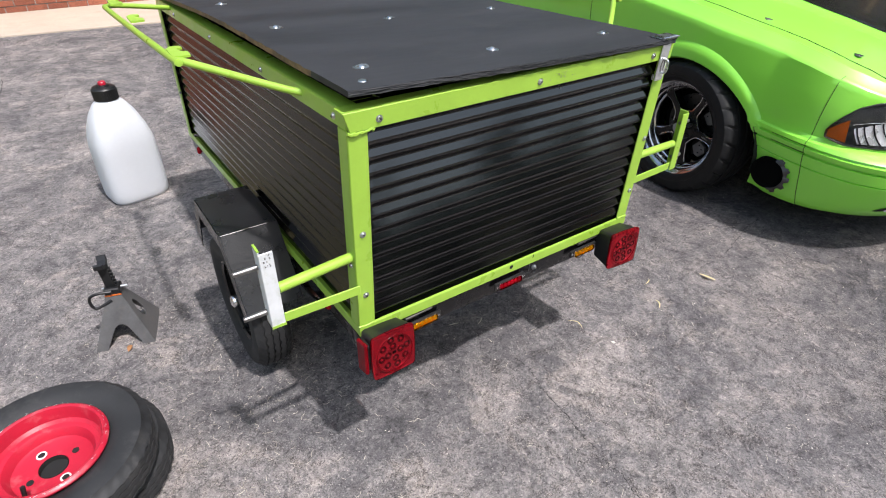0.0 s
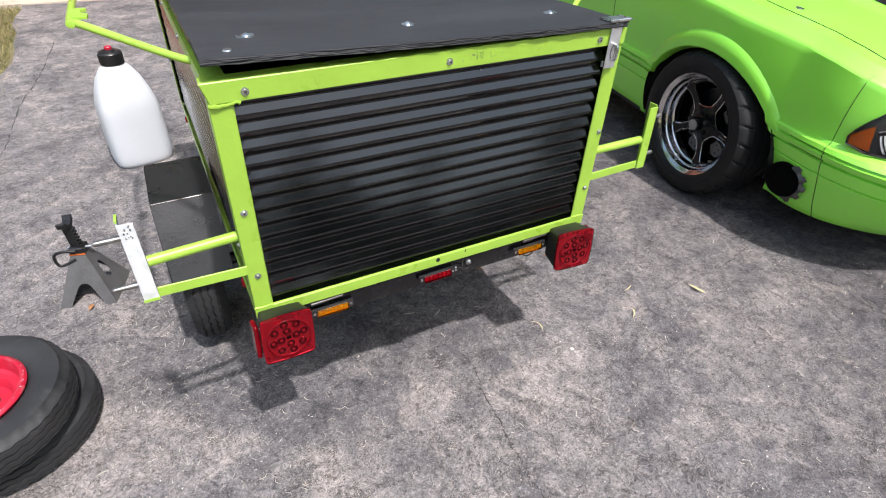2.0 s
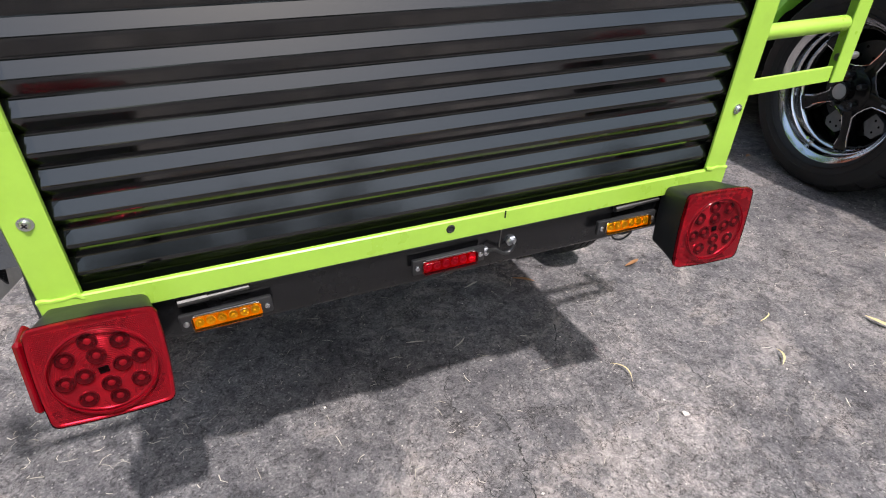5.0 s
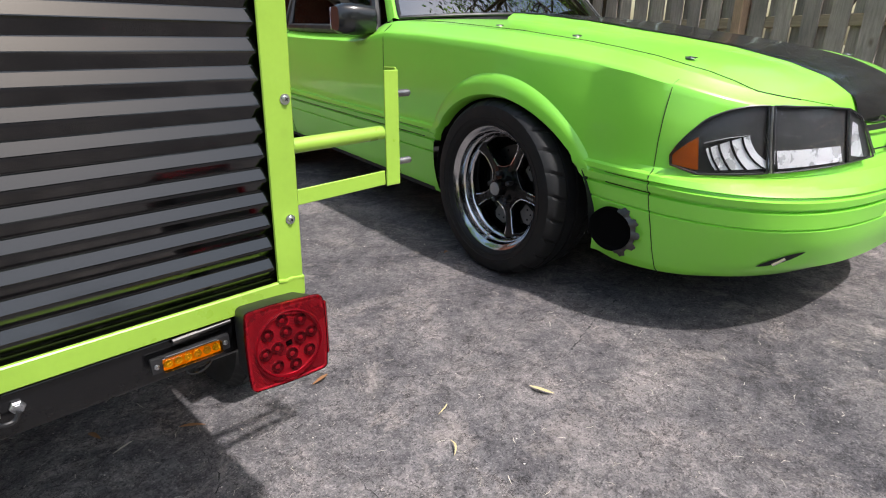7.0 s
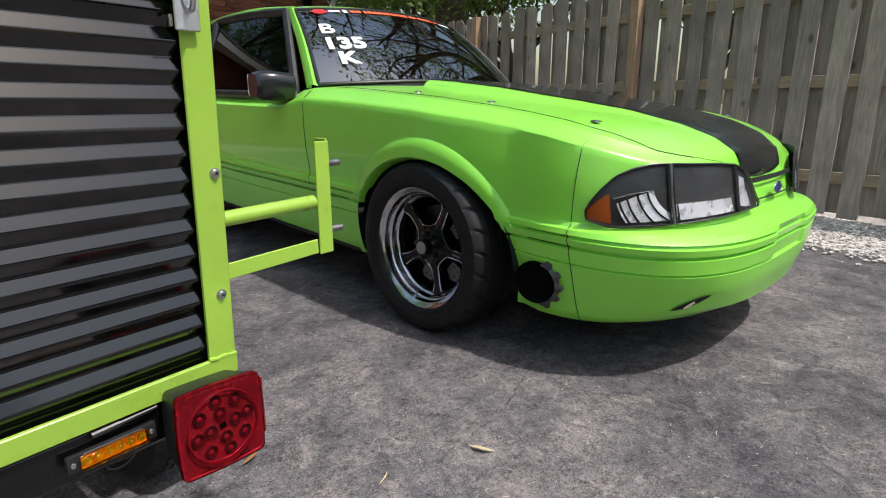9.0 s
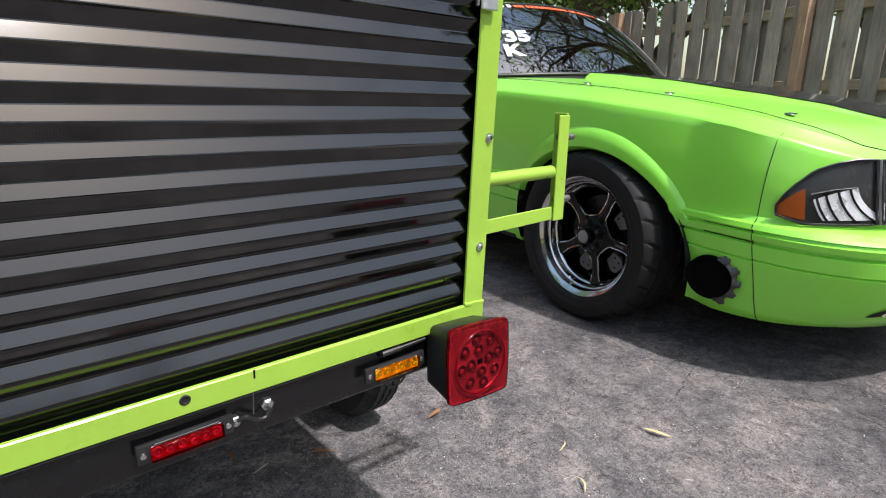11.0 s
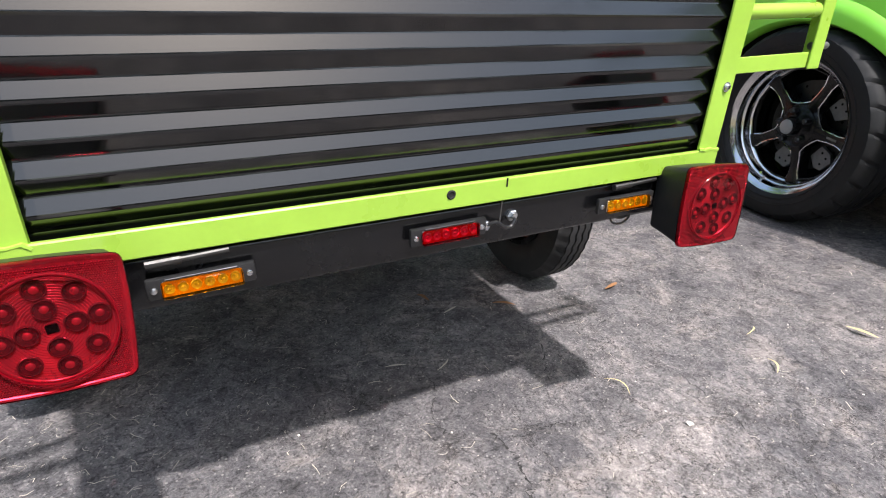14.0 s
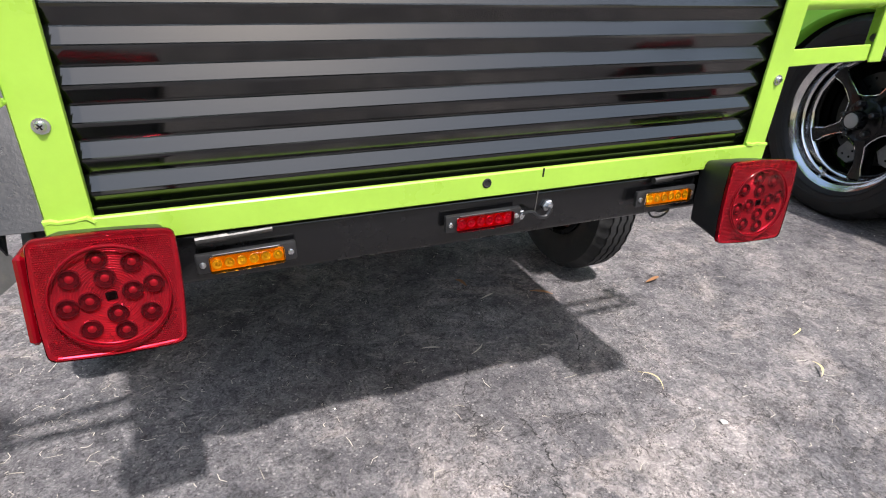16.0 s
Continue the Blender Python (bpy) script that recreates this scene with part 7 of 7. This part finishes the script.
for side in (1, -1):
    bm = bmesh.new()
    rows = []
    for w in (-1, 0, 1):
        rows.append([(lambda p: Vector((p.x, p.y * side, p.z)))(nose_point(radians(45 - 13.5 * k), 0.262 + 0.055 * k + w * 0.0125 * math.sin(math.pi * k) ** 0.7, 0.004)) for k in np.linspace(0, 1, 14)])
    grid(bm, rows)
    slot = car_part("bumper_duct", bm, DARK, body_side if side > 0 else body_side_far, "dark slot in the lower bumper")
    bm = bmesh.new()
    tube(bm, [(lambda p: Vector((p.x, p.y * side, p.z)))(nose_point(radians(qq), zz, 0.006)) for qq, zz in ((40.5, 0.272), (37.5, 0.297))], 0.006, 6)
    car_part("duct_vane", bm, CHROME, slot)

# side exhaust outlet ahead of the front wheel
ex = Vector((0.543, 0.0, 0.299))
ex.y = side_line(0.543, 0.299, 0.3, 1, 1)[0].y + 0.018
mx = Matrix.Translation(ex) @ Matrix.Rotation(radians(-90), 4, "X") @ Matrix.Rotation(radians(10), 4, "Y") @ Matrix.Diagonal((1.08, 1, 1, 1))
# shallow dish; the shade of a deep outlet is put into its colour
bm = bmesh.new()
lathe(bm, [(0, 0.002), (0.056, 0.001), (0.066, 0.009), (0.07, 0.011), (0.073, 0.006), (0.074, -0.05)], 36, mx)
exhaust = car_part("exhaust_outlet", bm, HOLE, body_side, "dark exhaust outlet with ragged metal collar")
bm = bmesh.new()
inner, outer = [], []
_teeth = random.Random(5)
for k in range(31):
    a = radians(-75 + 5 * k)
    ro = 0.074 + (0.014 if k % 6 in (2, 3, 4) else 0.001) + _teeth.uniform(0, 0.004)
    inner.append(bm.verts.new(mx @ Vector((0.067 * math.cos(a), 0.067 * math.sin(a), 0.012))))
    outer.append(bm.verts.new(mx @ Vector((ro * math.cos(a), ro * math.sin(a), 0.0 + _teeth.uniform(0, 0.004)))))
for k in range(30):
    bm.faces.new((inner[k], inner[k + 1], outer[k + 1], outer[k]))
thicken(bm, 0.003)
car_part("collar", bm, WORN_STEEL, exhaust, "jagged metal collar")

# hood pins
for u, v in ((0.615, 0.585), (0.2, 0.63), (-0.2, 0.635), (0.615, -0.585)):
    bm = bmesh.new()
    z = hood_z(u, 1 - abs(v) / 0.772)
    lathe(bm, [(0.016, 0.0), (0.015, 0.002), (0.006, 0.0025), (0.005, 0.006), (0, 0.007)], 18, Matrix.Translation((u, v, z + 0.001)))
    pin = car_part("hood_pin", bm, STEEL, hood, "steel hood pin")
    bm = bmesh.new()
    tube(bm, [(u - 0.018, v, z + 0.0045), (u + 0.022, v, z + 0.0045)], 0.0018, 6)
    car_part("pin_clip", bm, STEEL, hood)


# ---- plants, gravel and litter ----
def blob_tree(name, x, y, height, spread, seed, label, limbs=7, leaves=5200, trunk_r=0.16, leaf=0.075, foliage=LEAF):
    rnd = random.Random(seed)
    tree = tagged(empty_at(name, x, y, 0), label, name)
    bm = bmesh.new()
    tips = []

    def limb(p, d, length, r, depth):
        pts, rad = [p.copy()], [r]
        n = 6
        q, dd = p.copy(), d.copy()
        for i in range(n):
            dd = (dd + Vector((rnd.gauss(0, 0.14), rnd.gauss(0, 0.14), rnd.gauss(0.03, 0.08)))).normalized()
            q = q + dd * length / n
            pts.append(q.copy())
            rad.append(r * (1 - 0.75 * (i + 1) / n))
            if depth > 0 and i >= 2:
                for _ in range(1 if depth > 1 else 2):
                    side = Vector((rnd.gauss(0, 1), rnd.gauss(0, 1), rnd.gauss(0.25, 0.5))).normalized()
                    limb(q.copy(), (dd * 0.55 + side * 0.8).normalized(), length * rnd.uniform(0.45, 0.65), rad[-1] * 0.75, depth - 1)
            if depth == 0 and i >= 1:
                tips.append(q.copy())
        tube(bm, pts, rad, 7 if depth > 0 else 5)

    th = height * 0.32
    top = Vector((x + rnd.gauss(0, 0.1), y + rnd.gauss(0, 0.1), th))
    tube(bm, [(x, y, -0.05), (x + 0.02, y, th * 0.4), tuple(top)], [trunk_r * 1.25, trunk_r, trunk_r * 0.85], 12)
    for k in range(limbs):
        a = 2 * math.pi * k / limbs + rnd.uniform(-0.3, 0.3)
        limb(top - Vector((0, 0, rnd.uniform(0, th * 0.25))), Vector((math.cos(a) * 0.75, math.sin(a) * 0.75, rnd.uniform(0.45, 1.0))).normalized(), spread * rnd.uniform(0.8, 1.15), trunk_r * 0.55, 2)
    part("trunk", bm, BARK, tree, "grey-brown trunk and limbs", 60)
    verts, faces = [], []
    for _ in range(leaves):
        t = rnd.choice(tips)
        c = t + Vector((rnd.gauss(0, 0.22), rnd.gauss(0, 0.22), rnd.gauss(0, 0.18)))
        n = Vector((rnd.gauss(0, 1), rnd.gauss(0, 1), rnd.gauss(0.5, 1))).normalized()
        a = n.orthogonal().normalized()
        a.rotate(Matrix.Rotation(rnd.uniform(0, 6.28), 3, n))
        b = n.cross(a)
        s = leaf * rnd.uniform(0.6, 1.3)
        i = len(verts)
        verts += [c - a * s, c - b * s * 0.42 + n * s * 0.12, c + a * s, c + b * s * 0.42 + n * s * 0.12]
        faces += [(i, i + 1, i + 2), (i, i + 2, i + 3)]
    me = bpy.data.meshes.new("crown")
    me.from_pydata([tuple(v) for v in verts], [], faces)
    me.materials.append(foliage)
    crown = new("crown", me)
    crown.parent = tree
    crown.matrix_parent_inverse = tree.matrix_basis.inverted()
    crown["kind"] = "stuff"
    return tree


blob_tree("tree", 8.35, 5.07, 11.5, 5.6, 11, "broad old shade tree with heavy limbs behind the fence", limbs=10, leaves=13000, trunk_r=0.26, leaf=0.075)
blob_tree("tree", 7.7, 2.0, 8.6, 4.6, 12, "spreading thin-leaved tree behind the wooden fence", limbs=11, leaves=4200, trunk_r=0.24, leaf=0.08, foliage=SHADED_LEAF)
blob_tree("tree", 12.5, 9.5, 8.0, 2.8, 13, "tall leafy tree beyond the house corner", leaves=6000, trunk_r=0.22)
blob_tree("tree", 9.6, 4.6, 5.2, 1.9, 21, "low leafy tree just behind the fence", leaves=12000, trunk_r=0.13, leaf=0.06)
blob_tree("tree", 8.9, 1.2, 4.8, 1.7, 22, "low leafy tree just behind the fence", leaves=11000, trunk_r=0.12, leaf=0.06)
blob_tree("tree", 10.0, 7.85, 5.6, 2.1, 23, "leafy tree beside the house corner", leaves=12000, trunk_r=0.16, leaf=0.06)
blob_tree("tree", 8.8, -2.6, 6.5, 2.3, 14, "leafy green tree past the fence end", leaves=8000)
# unseen tree, added to be mirrored dark in the car's side window
blob_tree("tree", -6.8, 6.2, 11, 4.6, 24, "unseen leafy tree added on the lawn beside the driveway", leaves=16000, trunk_r=0.25, leaf=0.09)


# unseen trees and bushes added past the driveway's open end to darken panel reflections
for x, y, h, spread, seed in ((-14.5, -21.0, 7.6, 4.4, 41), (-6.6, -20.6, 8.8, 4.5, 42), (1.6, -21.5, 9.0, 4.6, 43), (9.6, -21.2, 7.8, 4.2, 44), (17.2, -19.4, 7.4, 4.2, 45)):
    blob_tree("tree", x, y, h, spread, seed, "unseen leafy tree added at the open end of the driveway", limbs=9, leaves=13000, trunk_r=0.24, leaf=0.14, foliage=SHADED_LEAF)
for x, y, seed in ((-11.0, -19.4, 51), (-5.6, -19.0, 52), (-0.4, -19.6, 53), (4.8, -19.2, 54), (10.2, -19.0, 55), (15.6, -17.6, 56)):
    blob_tree("bush", x, y, 2.6, 2.2, seed, "unseen low bush added to fill the gap under the trees", limbs=10, leaves=6500, trunk_r=0.09, leaf=0.14, foliage=SHADED_LEAF)
blob_tree("tree", 1.2, 12.6, 10.5, 4.6, 31, "leafy shade tree behind the brick house", leaves=15000, trunk_r=0.26, leaf=0.1)
blob_tree("tree", -3.6, 12.2, 9.5, 4.2, 32, "leafy shade tree behind the brick house", leaves=13000, trunk_r=0.24, leaf=0.1)


def scatter_faces(name, make, n, material, label, category, seed):
    """Many small bits joined into one object of kind stuff."""
    rnd = random.Random(seed)
    verts, faces = [], []
    for k in range(n):
        v, f = make(rnd)
        o = len(verts)
        verts += v
        faces += [tuple(i + o for i in q) for q in f]
    me = bpy.data.meshes.new(name)
    me.from_pydata([tuple(v) for v in verts], [], faces)
    me.materials.append(material)
    me.polygons.foreach_set("use_smooth", [False] * len(me.polygons))
    return tagged(new(name, me), label, category, kind="stuff")


def blade(rnd):
    y = rnd.uniform(1.5, 8.2)
    x = edge_x(y) - abs(rnd.gauss(0, 0.9)) - 0.01
    h, w = rnd.uniform(0.02, 0.06), rnd.uniform(0.002, 0.004)
    a = rnd.uniform(0, 6.28)
    lean = Vector((rnd.gauss(0, 0.6), rnd.gauss(0, 0.6), 0)) * h
    s = Vector((math.cos(a), math.sin(a), 0)) * w
    p = Vector((x, y, -0.03))
    return [p - s, p + s, p + lean * 0.5 + s * 0.7 + Vector((0, 0, h * 0.7)), p + lean * 0.5 - s * 0.7 + Vector((0, 0, h * 0.7)), p + lean * 1.2 + Vector((0, 0, h))], [(0, 1, 2, 3), (3, 2, 4)]


scatter_faces("grass", blade, 26000, GRASS, "patchy green and straw-coloured lawn grass", "grass", 31)


def pebble(rnd, place=None, size=None):
    if place is None:
        y = rnd.uniform(-3.2, 1.6)
        x = rnd.uniform(gravel_x(y) + 0.02, fence_x(y) + 0.1)
        if rnd.random() < 0.06:
            x = gravel_x(y) - abs(rnd.gauss(0, 0.12))
    else:
        x, y = place
    r = size or rnd.uniform(0.006, 0.015)
    sx, sy, sz = r * rnd.uniform(0.8, 1.3), r * rnd.uniform(0.8, 1.3), r * rnd.uniform(0.5, 0.8)
    a = rnd.uniform(0, 6.28)
    c, s = math.cos(a), math.sin(a)
    out = []
    for px, py, pz in ((1, 0, 0), (0, 1, 0), (-1, 0, 0), (0, -1, 0), (0.6, 0.6, 0.55), (-0.6, 0.6, 0.5), (-0.6, -0.6, 0.6), (0.6, -0.6, 0.5), (0, 0, 0.95), (0, 0, -0.6)):
        X, Y = px * sx, py * sy
        out.append(Vector((x + X * c - Y * s, y + X * s + Y * c, 0.006 + sz * 0.6 + pz * sz)))
    f = [(0, 1, 4), (1, 2, 5), (2, 3, 6), (3, 0, 7), (4, 1, 5), (5, 2, 6), (6, 3, 7), (7, 0, 4), (4, 5, 8), (5, 6, 8), (6, 7, 8), (7, 4, 8), (0, 9, 1), (1, 9, 2), (2, 9, 3), (3, 9, 0)]
    return out, f


scatter_faces("gravel", pebble, 16000, PEBBLE, "loose pale river gravel", "gravel", 32)


def straw(rnd):
    if rnd.random() < 0.55:
        x, y = rnd.uniform(-1.1, 3.0), rnd.uniform(-0.9, 1.4)
    else:
        x, y = rnd.gauss(-0.3, 0.4), rnd.gauss(0.65, 0.45)
    L, w = 0.003 + 0.013 * rnd.random() ** 2, rnd.uniform(0.0004, 0.0009)
    a = rnd.uniform(0, 6.28)
    d, s = Vector((math.cos(a), math.sin(a), 0)), Vector((-math.sin(a), math.cos(a), 0))
    bend = rnd.gauss(0, 0.45) * L
    p = Vector((x, y, 0.0015))
    return [p - d * L - s * w, p - d * L + s * w, p + s * (bend + w) + Vector((0, 0, 0.001)), p + s * (bend - w) + Vector((0, 0, 0.001)), p + d * L + s * w * 0.4, p + d * L - s * w * 0.4], [(0, 3, 2, 1), (3, 5, 4, 2)]


scatter_faces("straw_litter", straw, 1900, STRAW, "tiny dry straw and seed litter on the asphalt", "litter", 33)


def chip(rnd):
    return pebble(rnd, (rnd.uniform(-1.1, 3.2), rnd.uniform(-0.9, 2.2)), rnd.uniform(0.0008, 0.0024))


scatter_faces("grit", chip, 700, PEBBLE, "pale grit and tiny stones on the asphalt", "grit", 34)


def leaf_on_ground(x, y, length, width, turn, curl, material, label, seed=0):
    rnd = random.Random(seed)
    bm = bmesh.new()
    n = 10
    rows = []
    for i in range(n + 1):
        t = i / n
        w = width * math.sin(math.pi * min(1, t * 0.97 + 0.015)) ** 0.8
        xx = (t - 0.5) * length
        yy = curl * length * (t - 0.5) ** 2
        z = 0.004 + 0.006 * math.sin(math.pi * t) + 0.004 * (t - 0.5) ** 2
        rows.append([(xx, yy - w, z + w * 0.35), (xx, yy, z), (xx, yy + w, z + w * 0.3)])
    grid(bm, rows)
    thicken(bm, 0.0006)
    bmesh.ops.transform(bm, matrix=Matrix.Translation((x, y, 0.0)) @ Matrix.Rotation(radians(turn), 4, "Z"), verts=bm.verts[:])
    return tagged(part("fallen_leaf", bm, material, None, "", 60), label, "leaf", "fallen leaves")


leaf_on_ground(1.597, -0.02, 0.07, 0.006, -75, 0.5, FALLEN, "curled yellow dry leaf on the asphalt", 1)
leaf_on_ground(1.279, -0.017, 0.055, 0.0026, 55, 0.6, FALLEN, "thin curled yellow dry leaf on the asphalt", 2)
leaf_on_ground(0.878, 0.47, 0.06, 0.0055, -35, 0.3, BROWN_LEAF, "small brown dry leaf in the trailer's shade", 3)
leaf_on_ground(0.7, 0.592, 0.045, 0.006, -70, 0.2, BROWN_LEAF, "small brown dry leaf in the trailer's shade", 4)
leaf_on_ground(-0.513, 0.884, 0.035, 0.009, 75, 0.6, BROWN_LEAF, "small orange dry leaf beside the jack stand", 5)
leaf_on_ground(1.21, 0.425, 0.06, 0.006, 15, 0.4, BROWN_LEAF, "small brown dry leaf near the tail lamp", 8)
leaf_on_ground(2.145, 0.889, 0.03, 0.008, 10, 0.4, BROWN_LEAF, "small brown dry leaf near the car wheel", 7)
leaf_on_ground(0.922, 0.085, 0.065, 0.0016, 100, 0.9, FALLEN, "thin curled pale twig on the asphalt", 6)
leaf_on_ground(1.36, 0.1, 0.05, 0.0018, 20, 0.5, FALLEN, "thin curled pale twig on the asphalt", 10)
for _x, _y, _l, _w, _t, _c in ((0.74, 0.5, 0.05, 0.003, 20, 0.5), (0.52, 0.34, 0.045, 0.0022, -15, 0.5), (0.62, 0.3, 0.05, 0.0018, 35, 0.6)):
    leaf_on_ground(_x, _y, _l, _w, _t, _c, STRAW, "thin pale dry straw in the trailer's shade", 9)
_v, _f = pebble(random.Random(3), (0.957, -0.062), 0.0075)
_me = bpy.data.meshes.new("pebble")
_me.from_pydata([tuple(Vector(v) - Vector((0, 0, 0.006))) for v in _v], [], _f)
_me.materials.append(PEBBLE)
tagged(new("pebble", _me), "single pale pebble lying on the asphalt", "stone")


# bricks of the house wall
def brick_mesh():
    bm = bmesh.new()
    box(bm, (-0.0975, 0, 0), (0.0975, 0.02, 0.057), 0.003)
    bmesh.ops.recalc_face_normals(bm, faces=bm.faces[:])
    me = bpy.data.meshes.new("brick")
    bm.to_mesh(me)
    bm.free()
    me.materials.append(BRICK)
    return me


_brick = brick_mesh()
_rest_v, _rest_f = [], []
_count = 0
for course in range(45):
    z = 0.012 + course * 0.067
    x = -2.6 + (0.1 if course % 2 else 0)
    while x < 7.67:
        near = (x < 0.6 and course < 9) or (x > 5.5 and course > 24)
        if near and _count < 300:
            ob = new("brick", _brick)
            ob.parent = house_wall
            ob.matrix_basis = Matrix.Translation((x, 7.33 + random.uniform(-0.0015, 0.0015), z))
            _count += 1
        else:
            o = len(_rest_v)
            for dx in (-0.0975, 0.0975):
                for dy in (0, 0.02):
                    for dz in (0, 0.057):
                        _rest_v.append((x + dx, 7.33 + dy, z + dz))
            _rest_f += [tuple(o + i for i in q) for q in ((0, 1, 5, 4), (0, 2, 3, 1), (4, 5, 7, 6), (1, 3, 7, 5), (0, 4, 6, 2))]
        x += 0.205
_me = bpy.data.meshes.new("brickwork")
_me.from_pydata(_rest_v, [], _rest_f)
_me.materials.append(BRICK)
_ob = new("brickwork", _me)
_ob.parent = house_wall
_ob["kind"] = "stuff"
